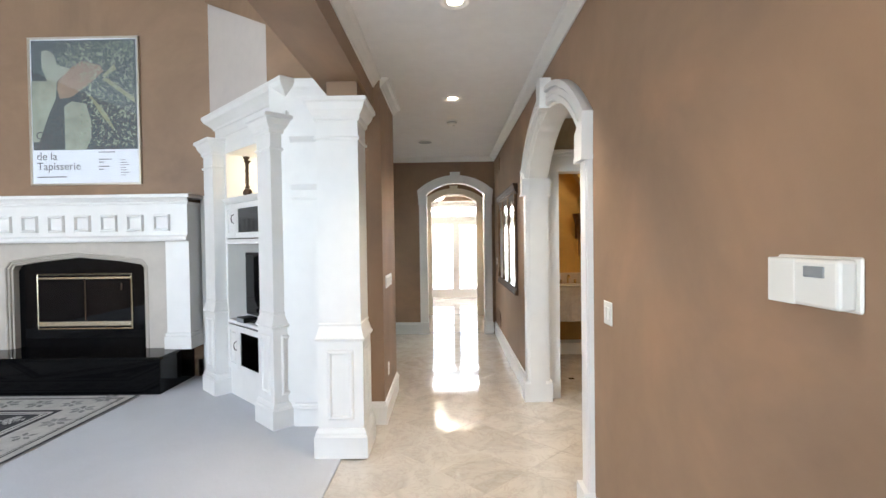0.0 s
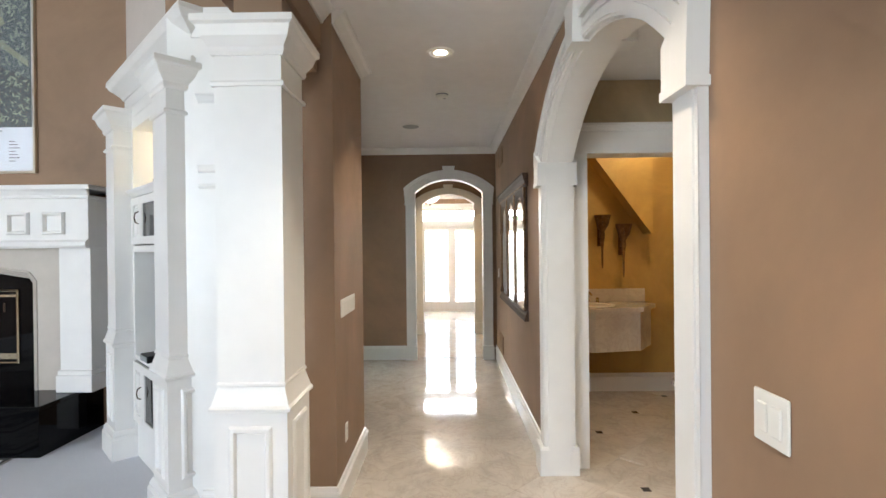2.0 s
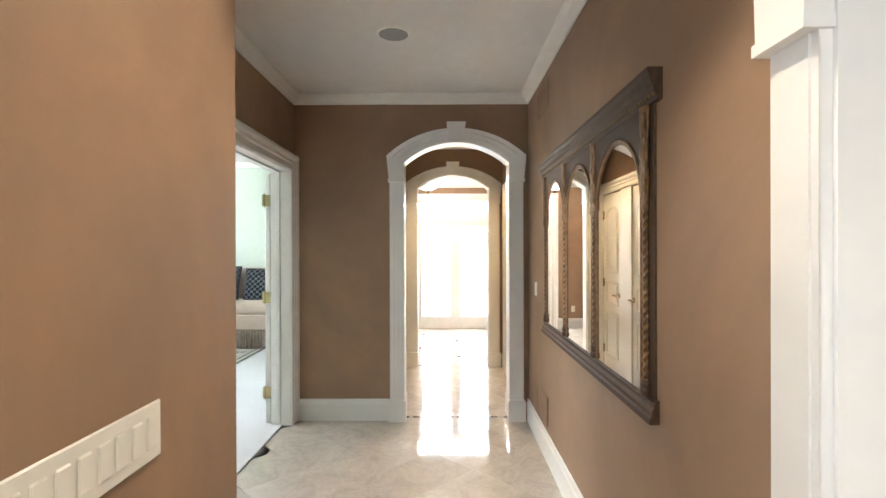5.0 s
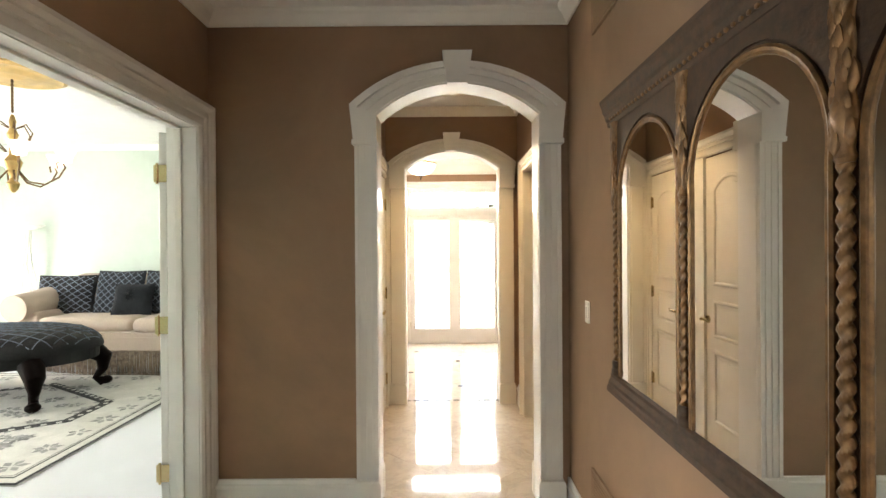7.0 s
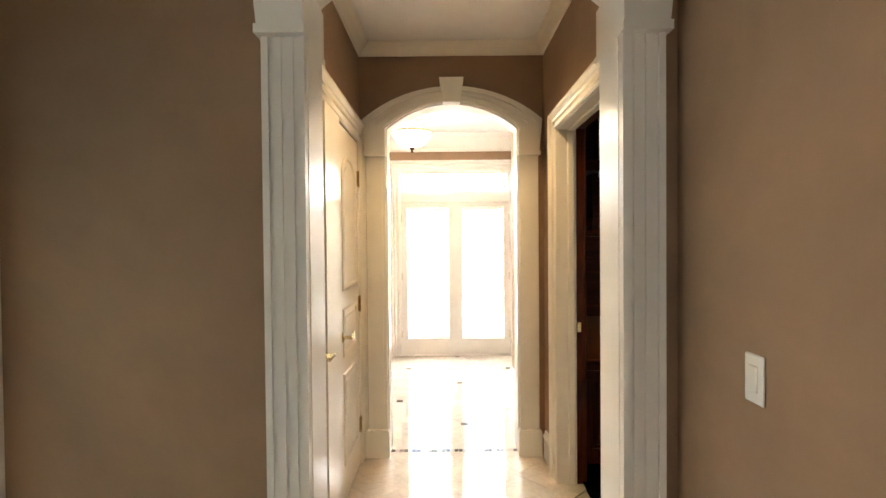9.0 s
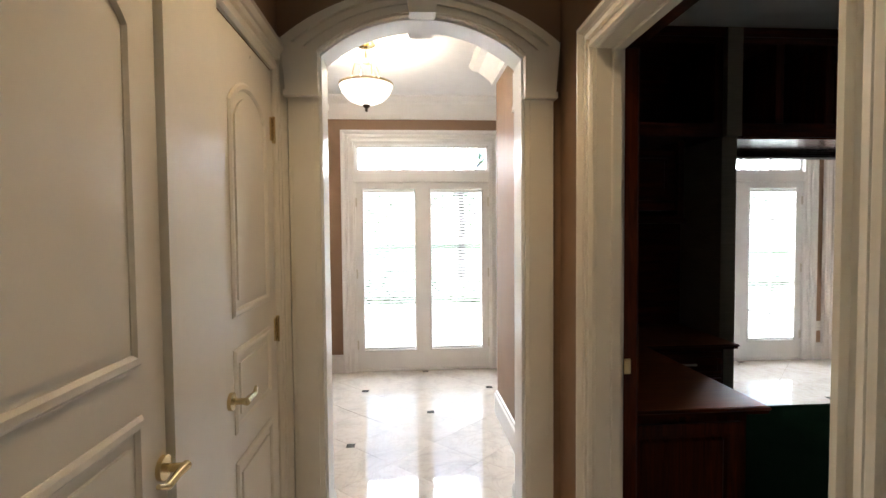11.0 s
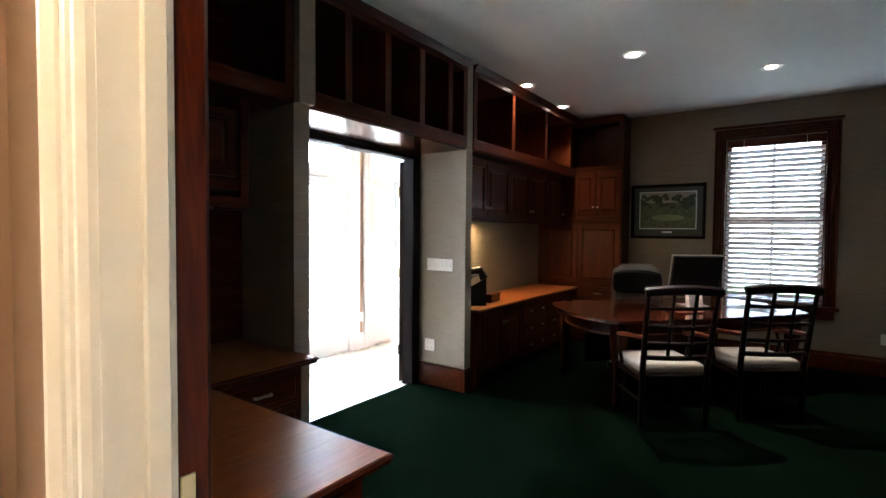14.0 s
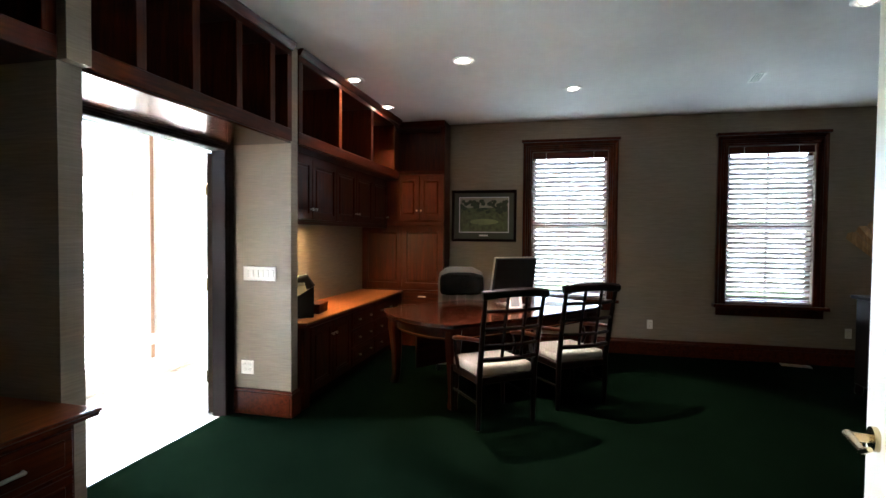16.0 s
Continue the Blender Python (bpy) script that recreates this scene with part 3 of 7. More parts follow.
# ---------- arched openings ----------
def arch_trim(name, tw, a0, a1, leg_top, spring_in, spring_out, apex_in, apex_out, key_top, mat, leg=0.15, flare=0.18, plinth=0.20, label="", flutes=True):
    root = structure(new(name), label)
    for s, edge in ((-1, a0), (1, a1)):
        lo, hi = sorted((edge, edge + s * leg))
        part("plinth", prism(bmesh.new(), [(lo - 0.015, 0), (hi + 0.015, 0), (hi + 0.015, plinth - 0.02), (hi + 0.005, plinth), (lo - 0.005, plinth), (lo - 0.015, plinth - 0.02)], tw, 0, 0.062), mat, root)
        bm = prism(bmesh.new(), [(lo, plinth), (hi, plinth), (hi, leg_top), (lo, leg_top)], tw, 0, 0.028)
        for f0, f1, v in (((0.0, 0.16, 0.038), (0.26, 0.46, 0.034), (0.54, 0.74, 0.034), (0.84, 1.0, 0.038)) if flutes else ((0.0, 0.12, 0.03), (0.16, 0.84, 0.034), (0.88, 1.0, 0.03))):
            prism(bm, [(lo + f0 * leg, plinth), (lo + f1 * leg, plinth), (lo + f1 * leg, leg_top), (lo + f0 * leg, leg_top)], tw, 0.027, v)
        part("pilaster", bm, mat, root)
        q = edge + s * flare
        bm = prism(bmesh.new(), [(edge - s * 0.004, leg_top + 0.002), (edge + s * (leg + 0.004), leg_top + 0.002), (q, spring_out), (edge - s * 0.004, spring_in)], tw, 0, 0.062)
        prism(bm, [(edge - s * 0.008, leg_top - 0.022), (edge + s * (leg + 0.012), leg_top - 0.022), (edge + s * (leg + 0.012), leg_top + 0.006), (edge - s * 0.008, leg_top + 0.006)], tw, 0, 0.066)
        part("impost", bm, mat, root)
    inn, out = arc(a0, a1, spring_in, apex_in, 28), arc(a0 - flare, a1 + flare, spring_out, apex_out, 28)
    bm = bmesh.new()
    for f0, f1, v in ((0.0, 1.0, 0.03), (0.08, 0.30, 0.04), (0.42, 0.62, 0.042), (0.72, 1.0, 0.056)):
        for k in range(28):
            def at(j, f):
                return (inn[j][0] + f * (out[j][0] - inn[j][0]), inn[j][1] + f * (out[j][1] - inn[j][1]))
            prism(bm, [at(k, f0), at(k + 1, f0), at(k + 1, f1), at(k, f1)], tw, 0.0, v)
    bmesh.ops.remove_doubles(bm, verts=bm.verts, dist=1e-5)
    part("arch_moulding", bm, mat, root)
    c = (a0 + a1) / 2
    part("keystone", prism(bmesh.new(), [(c - 0.062, apex_in - 0.012), (c + 0.062, apex_in - 0.012), (c + 0.088, key_top), (c - 0.088, key_top)], tw, 0, 0.085), mat, root)
    return root


def arch_lining(axis, c0, c1, a0, a1, spring, apex, mat, name="arch_lining"):
    """Painted reveal inside an arched opening."""
    tw = (lambda a, b, v: (v, a, b)) if axis == "x" else (lambda a, b, v: (a, v, b))
    bm, t = bmesh.new(), 0.012
    prism(bm, [(a0 - 0.001, 0), (a0 + t, 0), (a0 + t, spring), (a0 - 0.001, spring)], tw, c0 - 0.002, c1 + 0.002)
    prism(bm, [(a1 - t, 0), (a1 + 0.001, 0), (a1 + 0.001, spring), (a1 - t, spring)], tw, c0 - 0.002, c1 + 0.002)
    p, q = arc(a0, a1, spring, apex, 24), arc(a0 + t, a1 - t, spring, apex - t, 24)
    for k in range(24):
        prism(bm, [p[k], p[k + 1], q[k + 1], q[k]], tw, c0 - 0.002, c1 + 0.002)
    bmesh.ops.remove_doubles(bm, verts=bm.verts, dist=1e-5)
    return structure(part(name, bm, mat), "painted reveal of an arched opening")


arch_trim("arch_casing_lobby", on_x(0.885, -1), 2.63, 4.62, 2.06, 2.20, 2.30, 2.62, 2.76, 2.83, WHITE, 0.145, 0.16, label="white arched casing with keystone and pilasters", flutes=False)
arch_trim("arch_casing_lobby_back", on_x(1.035, 1), 2.63, 4.62, 2.06, 2.20, 2.30, 2.62, 2.76, 2.83, WHITE, 0.10, 0.11, label="white arched casing with keystone and pilasters")
arch_lining("x", 0.885, 1.035, 2.63, 4.62, 2.20, 2.62, WHITE)
arch_trim("arch_casing_passage", on_x(2.39, -1), 2.62, 4.475, 2.06, 2.20, 2.30, 2.62, 2.76, 2.83, WHITE, 0.145, 0.16, label="white arched casing with keystone and pilasters", flutes=False)
arch_lining("x", 2.39, 2.54, 2.62, 4.475, 2.20, 2.62, WHITE)
arch_trim("arch_casing_north", on_y(8.22, -1), -0.275, 0.70, 2.24, 2.395, 2.46, 2.585, 2.715, 2.765, WHITE, 0.132, 0.158, label="white arched casing with keystone and fluted pilasters")
arch_trim("arch_casing_north_back", on_y(8.40, 1), -0.285, 0.71, 2.24, 2.41, 2.47, 2.625, 2.735, 2.80, CREAM, 0.12, 0.15, label="white arched casing with keystone and pilasters", flutes=False)
arch_lining("y", 8.22, 8.40, -0.285, 0.71, 2.40, 2.60, WHITE)
arch_trim("arch_casing_far", on_y(10.30, -1), -0.28, 0.70, 2.23, 2.41, 2.47, 2.60, 2.71, 2.765, CREAM, 0.14, 0.165, label="cream arched casing with keystone and pilasters", flutes=False)
arch_trim("arch_casing_far_back", on_y(10.46, 1), -0.28, 0.70, 2.23, 2.41, 2.47, 2.60, 2.71, 2.765, WHITE, 0.14, 0.165, label="white arched casing with keystone and pilasters")
arch_lining("y", 10.30, 10.46, -0.28, 0.70, 2.41, 2.60, WHITE)


# ---------- doors ----------
def casing_set(name, tw, a0, a1, z1, mat, width=0.14, label=""):
    return structure(casing(name, tw, a0, a1, 0, z1, mat, width), label or "moulded painted door casing")


def door_leaf(root, w, h, mat, brass=True, t=0.042, both=True):
    """A panelled leaf in local x 0..w, y -t/2..t/2: arched panel over a small and a tall one."""
    leaf = part("leaf", box(0.002, -t / 2, 0, w - 0.002, t / 2, h, 0.003), mat, root)
    sx = min(0.12, w * 0.17)
    rows = [(0.22, 0.78, False), (0.88, 1.17, False), (1.28, h - 0.16, True)]
    rim = [(0, 0), (0, 0.004), (-0.008, 0.011), (-0.022, 0.011), (-0.030, 0.003), (-0.030, 0)]
    for z0, z1, arched in rows:
        if arched:
            top = arc(sx, w - sx, z1 - 0.10, z1, 14)
            line = [(sx, z0)] + top + [(w - sx, z0)]
        else:
            line = [(sx, z0), (sx, z1), (w - sx, z1), (w - sx, z0)]
        for s in ((-1, 1) if both else (-1,)):
            bm = sweep(bmesh.new(), line, rim, on_y(s * t / 2, s), True)
            k = 0.055
            cx, cz = w / 2, (z0 + z1) / 2
            inner = [(cx + (a - cx) * (1 - k * 2 / (w - 2 * sx)), cz + (b - cz) * (1 - k * 2 / (z1 - z0))) for a, b in line]
            prism(bm, inner, on_y(s * t / 2, s), -0.002, 0.007)
            part("panel_moulding", bm, mat, leaf)
    return leaf


def lever(root, x, z, y, s, way, mat=None):
    """Lever handle on a rosette, out from y in the sense s, pointing along x in the sense way."""
    mat = mat or BRASS
    bm = bmesh.new()
    tube(bm, [(x, y, z), (x, y + s * 0.012, z)], 0.03, 16)
    tube(bm, [(x, y + s * 0.01, z), (x, y + s * 0.055, z)], 0.011, 10)
    tube(bm, [(x - way * 0.008, y + s * 0.055, z), (x + way * 0.04, y + s * 0.058, z + 0.004), (x + way * 0.085, y + s * 0.055, z - 0.004), (x + way * 0.115, y + s * 0.05, z + 0.012)], [0.013, 0.010, 0.009, 0.006], 10)
    return part("lever_handle", bm, mat, root, "polished brass lever handle", True)


def hinge(root, x, y, z, mat=None):
    bm = box(x - 0.03, y - 0.004, z - 0.05, x + 0.03, y + 0.004, z + 0.05, 0.001)
    tube(bm, [(x, y - 0.006, z - 0.058), (x, y - 0.006, z + 0.058)], 0.008, 8)
    return part("hinge", bm, mat or BRASS, root, "polished brass hinge")


# closet doors on the vestibule's west side
casing_set("trim_closet", on_x(-0.47, 1), 8.48, 10.16, 2.30, CREAM, 0.14)
structure(part("closet_post", box(-0.6, 9.15, 0, -0.446, 9.49, 2.30), CREAM), "flat painted post between closet doors")
closet = thing("closet_door", "cream panelled closet door with an arched top panel and brass lever", "door", pose(-0.485, 9.145, 0.01, 0, 0, -90), "closet doors")
door_leaf(closet, 0.66, 2.28, CREAM)
lever(closet, 0.03, 1.01, 0.021, 1, 1)
closet_b = thing("closet_door", "cream panelled closet door with an arched top panel and brass hinges", "door", pose(-0.485, 9.495, 0.01, 0, 0, 90), "closet doors")
door_leaf(closet_b, 0.66, 2.28, CREAM)
lever(closet_b, 0.075, 1.01, -0.021, -1, 1)
for hz in (0.28, 1.14, 2.02):
    hinge(closet_b, 0.65, -0.024, hz)

# office doorway, with its wide leaf standing open inside
casing_set("trim_office_door", on_x(0.885, -1), 8.715, 9.84, 2.30, CREAM, 0.112)
root = structure(new("jamb_office_door"), "cream door jamb")
for row in ((0.884, 8.695, 0, 1.0, 8.713, 2.30), (0.884, 9.837, 0, 1.0, 9.855, 2.30), (0.884, 8.713, 2.297, 1.0, 9.837, 2.315)):
    part("jamb_board", box(*row), CREAM, root)
for row in ((0.945, 8.712, 0, 0.985, 8.726, 2.297), (0.945, 9.824, 0, 0.985, 9.838, 2.297), (0.945, 8.726, 2.284, 0.985, 9.824, 2.298)):
    part("door_stop", box(*row, 0.003), CREAM, root)
structure(casing("trim_office_inside", on_x(1.042, 1), 8.71, 9.84, 0, 2.30, MAHOG_Z, 0.14), "dark mahogany door casing")
root = structure(new("jamb_office_inside"), "dark mahogany door jamb")
for row in ((1.0, 8.695, 0, 1.043, 8.711, 2.30), (1.0, 9.839, 0, 1.043, 9.855, 2.30), (1.0, 8.713, 2.299, 1.043, 9.837, 2.315)):
    part("jamb_board", box(*row), MAHOG_Z, root)
structure(part("strike_plate", box(1.002, 9.832, 0.99, 1.03, 9.8385, 1.055, 0.002), BRASS), "brass strike plate")
office_door = thing("office_door", "cream panelled door with a brass lever, standing open", "door", pose(1.05, 8.70, 0.02, 0, 0, -10))
door_leaf(office_door, 1.20, 2.26, CREAM)
lever(office_door, 1.13, 1.0, 0.021, 1, -1)
lever(office_door, 1.13, 1.0, -0.021, -1, -1)

# wide parlour doorway with one leaf open
casing_set("trim_parlour_door", on_x(-1.30, 1), 6.70, 8.08, 2.31, WHITE, 0.15)
root = structure(new("jamb_parlour_door"), "white door jamb")
for row in ((-1.475, 6.682, 0, -1.299, 6.704, 2.31), (-1.475, 8.076, 0, -1.299, 8.098, 2.31), (-1.475, 6.704, 2.306, -1.299, 8.076, 2.327)):
    part("jamb_board", box(*row), WHITE, root)
for row in ((-1.425, 6.703, 0, -1.385, 6.718, 2.306), (-1.425, 8.062, 0, -1.385, 8.077, 2.306), (-1.425, 6.718, 2.292, -1.385, 8.062, 2.307)):
    part("door_stop", box(*row, 0.003), WHITE, root)
parlour_door = thing("parlour_door", "white panelled door with brass hinges, standing open", "door", pose(-1.505, 8.085, 0.02, 0, 0, 96))
door_leaf(parlour_door, 0.69, 2.26, WHITE)
for hz in (0.28, 1.14, 2.02):
    hp = part("hinge", boxes((-0.008, -0.030, hz - 0.05, -0.003, 0.045, hz + 0.05)), BRASS, parlour_door, "polished brass hinge")
    part("hinge_knuckle", tube(bmesh.new(), [(-0.008, 0.026, hz - 0.06), (-0.008, 0.026, hz + 0.06)], 0.008, 8), BRASS, hp)

# powder room doorway with a flat cap
tw = on_y(4.75, -1)
root = structure(new("trim_powder_door"), "white flat door casing with a projecting cap")
part("leg", prism(bmesh.new(), [(1.06, 0), (1.20, 0), (1.20, 2.28), (1.06, 2.28)], tw, 0, 0.03), WHITE, root)
part("leg", prism(bmesh.new(), [(1.98, 0), (2.06, 0), (2.06, 2.28), (1.98, 2.28)], tw, 0, 0.03), WHITE, root)
part("head", prism(bmesh.new(), [(1.06, 2.28), (2.06, 2.28), (2.06, 2.44), (1.06, 2.44)], tw, 0, 0.034), WHITE, root)
bm = prism(bmesh.new(), [(1.05, 2.44), (2.06, 2.44), (2.09, 2.47), (1.05, 2.47)], tw, 0, 0.055)
part("cap", prism(bm, [(1.05, 2.47), (2.10, 2.47), (2.10, 2.49), (1.05, 2.49)], tw, 0, 0.075), WHITE, root)
root = structure(new("jamb_powder_door"), "white door jamb")
for row in ((1.184, 4.748, 0, 1.202, 4.902, 2.28), (1.978, 4.748, 0, 1.996, 4.902, 2.28), (1.202, 4.748, 2.278, 1.978, 4.902, 2.296)):
    part("jamb_board", box(*row), WHITE, root)
structure(part("strike_plate_powder", box(1.970, 4.80, 1.00, 1.979, 4.835, 1.08, 0.001), BRONZE), "dark strike plate")


# ---------- glazed doors to the terrace ----------
def slat_blind(m, w, z0, z1, pitch, depth, tilt, mat, label, group, rail=0.05, rail_mat=None):
    """A blind in local x 0..w, hung at y = 0."""
    bl = thing("slat_blind", label, "blind", m, group)
    part("head_rail", box(0, -depth / 2, z1 - rail, w, depth / 2, z1, 0.004), rail_mat or mat, bl)
    part("bottom_rail", box(0, -depth / 2, z0, w, depth / 2, z0 + 0.025, 0.004), mat, bl)
    for k in (0.18, 0.82):
        part("cord", tube(bmesh.new(), [(w * k, -depth / 2, z0), (w * k, -depth / 2, z1)], 0.0022, 5), mat, bl)
    me = bpy.data.meshes.new("slat")
    sb = box(0.003, -depth / 2, -0.0012, w - 0.003, depth / 2, 0.0012)
    bmesh.ops.recalc_face_normals(sb, faces=sb.faces)
    sb.to_mesh(me)
    sb.free()
    me.materials.append(mat)
    z = z0 + 0.025 + pitch * 0.7
    while z < z1 - rail - 0.01:
        s = new("slat", me)
        s.parent = bl
        s.matrix_local = pose(0, 0, z, tilt + random.uniform(-2, 2))
        z += pitch
    return bl


def french_unit(n, x0, bar=0.010, rows=5, blinds=True):
    root = structure(new("door_french_%d" % n), "white glazed double doors with a transom light")
    root.location = (x0, 13.42, 0)
    part("frame", boxes((0, -0.02, 0, 0.012, 0.19, 2.55), (1.508, -0.02, 0, 1.52, 0.19, 2.55), (0, -0.02, 2.535, 1.52, 0.19, 2.55), (0.012, -0.012, 2.12, 1.508, 0.12, 2.235), (0.012, 0.0, 0, 1.508, 0.15, 0.015), b=0.002), WHITE, root)
    part("trim", sweep(bmesh.new(), [(0, 0), (0, 2.55), (1.52, 2.55), (1.52, 0)], CASING, on_y(0, -1)), WHITE, root)
    tr = part("transom", boxes((0.012, 0.03, 2.235, 0.045, 0.07, 2.535), (1.475, 0.03, 2.235, 1.508, 0.07, 2.535), (0.045, 0.03, 2.235, 1.475, 0.07, 2.265), (0.045, 0.03, 2.505, 1.475, 0.07, 2.535),
                               *[(0.045 + 1.43 * k / 4 - 0.008, 0.035, 2.265, 0.045 + 1.43 * k / 4 + 0.008, 0.065, 2.505) for k in (1, 2, 3)]), WHITE, root)
    part("pane", box(0.045, 0.048, 2.265, 1.475, 0.052, 2.505), GLASS, tr).visible_shadow = False
    for s, lx in ((0, 0.012), (1, 0.762)):
        px0 = lx + (0.088 if s == 0 else 0.092)
        px1 = px0 + 0.565
        lx1 = lx + (0.7495 if s == 0 else 0.746)
        bars = [(lx, 0.02, 0.018, px0, 0.065, 2.118), (px1, 0.02, 0.018, lx1, 0.065, 2.118), (px0, 0.02, 0.018, px1, 0.065, 0.24), (px0, 0.02, 2.04, px1, 0.065, 2.118)]
        bars += [((px0 + px1) / 2 - bar, 0.036, 0.24, (px0 + px1) / 2 + bar, 0.06, 2.04)]
        bars += [(px0, 0.036, 0.24 + 1.8 * k / rows - bar, px1, 0.06, 0.24 + 1.8 * k / rows + bar) for k in range(1, rows)]
        leaf = part("leaf", boxes(*bars), WHITE, root)
        part("bead", sweep(bmesh.new(), [(px0, 0.24), (px0, 2.04), (px1, 2.04), (px1, 0.24)], [(0, 0), (0, 0.004), (0.008, 0.012), (0.018, 0.004), (0.018, 0)], on_y(0.02, -1), True), WHITE, leaf)
        part("pane", box(px0, 0.046, 0.24, px1, 0.050, 2.04), GLASS, leaf).visible_shadow = False
        if blinds:
            slat_blind(pose(x0 + px0 + 0.002, 13.42 + 0.022, 0), px1 - px0 - 0.004, 0.245, 2.035, 0.0325, 0.028, 34, BLIND, "white slatted blind inside a glazed door", "terrace door blinds", 0.03)
        hx = lx + 0.004 if s == 0 else lx1 - 0.004
        for hz in (0.3, 1.1, 1.9):
            part("hinge", box(hx - 0.014, 0.010, hz - 0.05, hx + 0.014, 0.020, hz + 0.05, 0.001), NICKEL, leaf, "metal hinge")
    return root


french_unit(1, -0.46, 0.004, 3, True)
french_unit(2, 3.30)
french_unit(3, 5.19)

# terrace, lawn and trees outside
structure(part("ground", box(-70, -70, -0.6, 70, 90, -0.42), LAWN), "lawn")
structure(part("terrace", box(-4, 13.62, -0.42, 8.5, 18.5, -0.03), PAVING), "pale stone terrace")


def leaf_tree(x, y, h, r, seed):
    rng = random.Random(seed)
    t = thing("garden_tree", "leafy green garden tree on the lawn", "tree", pose(x, y, -0.42), "garden trees")
    part("trunk", tube(bmesh.new(), [(0, 0, 0), (0.05, 0.02, h * 0.3), (-0.04, 0.05, h * 0.6), (0.02, 0, h * 0.9)], [0.16, 0.12, 0.09, 0.03], 9), BARK, t, smooth=True)
    bm = bmesh.new()
    clumps = []
    for k in range(9):
        a, zz = rng.uniform(0, 6.28), rng.uniform(0.35, 0.85) * h
        e = Vector((math.cos(a) * r * rng.uniform(0.4, 0.9), math.sin(a) * r * rng.uniform(0.4, 0.9), zz + 0.25 * r))
        tube(bm, [(0, 0, zz * 0.8), tuple(e * 0.5 + Vector((0, 0, zz * 0.42))), tuple(e)], [0.05, 0.035, 0.012], 5)
        clumps.append(e)
    part("limb", bm, BARK, t)
    bm = bmesh.new()
    for k in range(2600):
        c = rng.choice(clumps) + Vector((rng.gauss(0, 0.32 * r), rng.gauss(0, 0.32 * r), rng.gauss(0, 0.28 * r)))
        u = Vector((rng.uniform(-1, 1), rng.uniform(-1, 1), rng.uniform(-1, 1))).normalized()
        w = u.cross(Vector((rng.uniform(-1, 1), rng.uniform(-1, 1), rng.uniform(-1, 1)))).normalized()
        s = rng.uniform(0.06, 0.13)
        bm.faces.new([bm.verts.new(c - u * s), bm.verts.new(c + w * s * 0.5), bm.verts.new(c + u * s), bm.verts.new(c - w * s * 0.5)])
    part("crown", bm, LEAF, t)


for tx, ty, th, trr, sd in ((-3.5, 24, 6.5, 2.2, 1), (2.2, 27, 7.5, 2.6, 2), (7.5, 25, 6.0, 2.2, 3), (13, 30, 8, 2.8, 4), (-9, 30, 8, 2.8, 5)):
    leaf_tree(tx, ty, th, trr, sd)
bm = bmesh.new()
for k in range(46):
    hx = -12 + k * 0.62
    for j in range(60):
        c = Vector((hx + random.gauss(0, 0.3), 20.5 + random.gauss(0, 0.35), -0.42 + abs(random.gauss(0.35, 0.25))))
        u = Vector((random.uniform(-1, 1), random.uniform(-1, 1), random.uniform(-1, 1))).normalized()
        w = u.cross(Vector((0.3, random.uniform(-1, 1), 0.9))).normalized()
        bm.faces.new([bm.verts.new(c - u * 0.1), bm.verts.new(c + w * 0.05), bm.verts.new(c + u * 0.1), bm.verts.new(c - w * 0.05)])
tagged(part("hedge", bm, LEAF), "low green clipped hedge along the terrace", "hedge", "", "stuff")


# ---------- other windows ----------
def plain_window(n, tw_wall, a0, a1, z0, z1, mat, label, depth=0.12, arched=None):
    """Sash window: frame, muntins, pane. tw_wall maps (a, b, v), v into the wall."""
    root = structure(new("window_%d" % n), label)
    line = [(a0, z0), (a0, z1), (a1, z1), (a1, z0)] if arched is None else [(a0, z0)] + arc(a0, a1, z1, arched, 16) + [(a1, z0)]
    top = z1 if arched is None else arched
    part("window_frame", sweep(bmesh.new(), line, [(0, 0), (-0.05, 0), (-0.05, 0.05), (0, 0.05)], lambda a, b, v: tw_wall(a, b, depth - v), True), mat, root)
    bm = bmesh.new()
    c, m = (a0 + a1) / 2, (z0 + z1) / 2
    prism(bm, [(c - 0.012, z0), (c + 0.012, z0), (c + 0.012, top - 0.01), (c - 0.012, top - 0.01)], tw_wall, depth - 0.04, depth - 0.01)
    prism(bm, [(a0, m - 0.02), (a1, m - 0.02), (a1, m + 0.02), (a0, m + 0.02)], tw_wall, depth - 0.045, depth - 0.008)
    part("muntin", bm, mat, root)
    pane = part("pane", prism(bmesh.new(), line, tw_wall, depth - 0.027, depth - 0.023), GLASS, root)
    pane.visible_shadow = False
    return root


plain_window(1, lambda a, b, v: (7.41 + v, a, b), 8.70, 9.66, 0.70, 2.62, MAHOG_Z, "mahogany sash window")
plain_window(2, lambda a, b, v: (7.41 + v, a, b), 6.38, 7.31, 0.70, 2.62, MAHOG_Z, "mahogany sash window")
plain_window(3, lambda a, b, v: (-7.4 - v, a, b), 7.2, 8.8, 0.5, 2.7, WHITE, "unseen tall white sash window")
plain_window(4, lambda a, b, v: (-7.4 - v, a, b), 9.6, 11.2, 0.5, 2.7, WHITE, "unseen tall white sash window")
plain_window(5, lambda a, b, v: (a, -3.0 - v, b), -4.1, -2.3, 0.6, 3.0, WHITE, "tall arched white window", arched=3.9)
plain_window(6, lambda a, b, v: (a, -3.0 - v, b), -6.9, -5.1, 0.6, 3.0, WHITE, "tall arched white window", arched=3.9)
# assumed window round the hall fill lamp, never in view
plain_window(7, lambda a, b, v: (a, -3.0 - v, b), -0.30, 0.80, 0.5, 2.6, WHITE, "unseen tall white sash window")
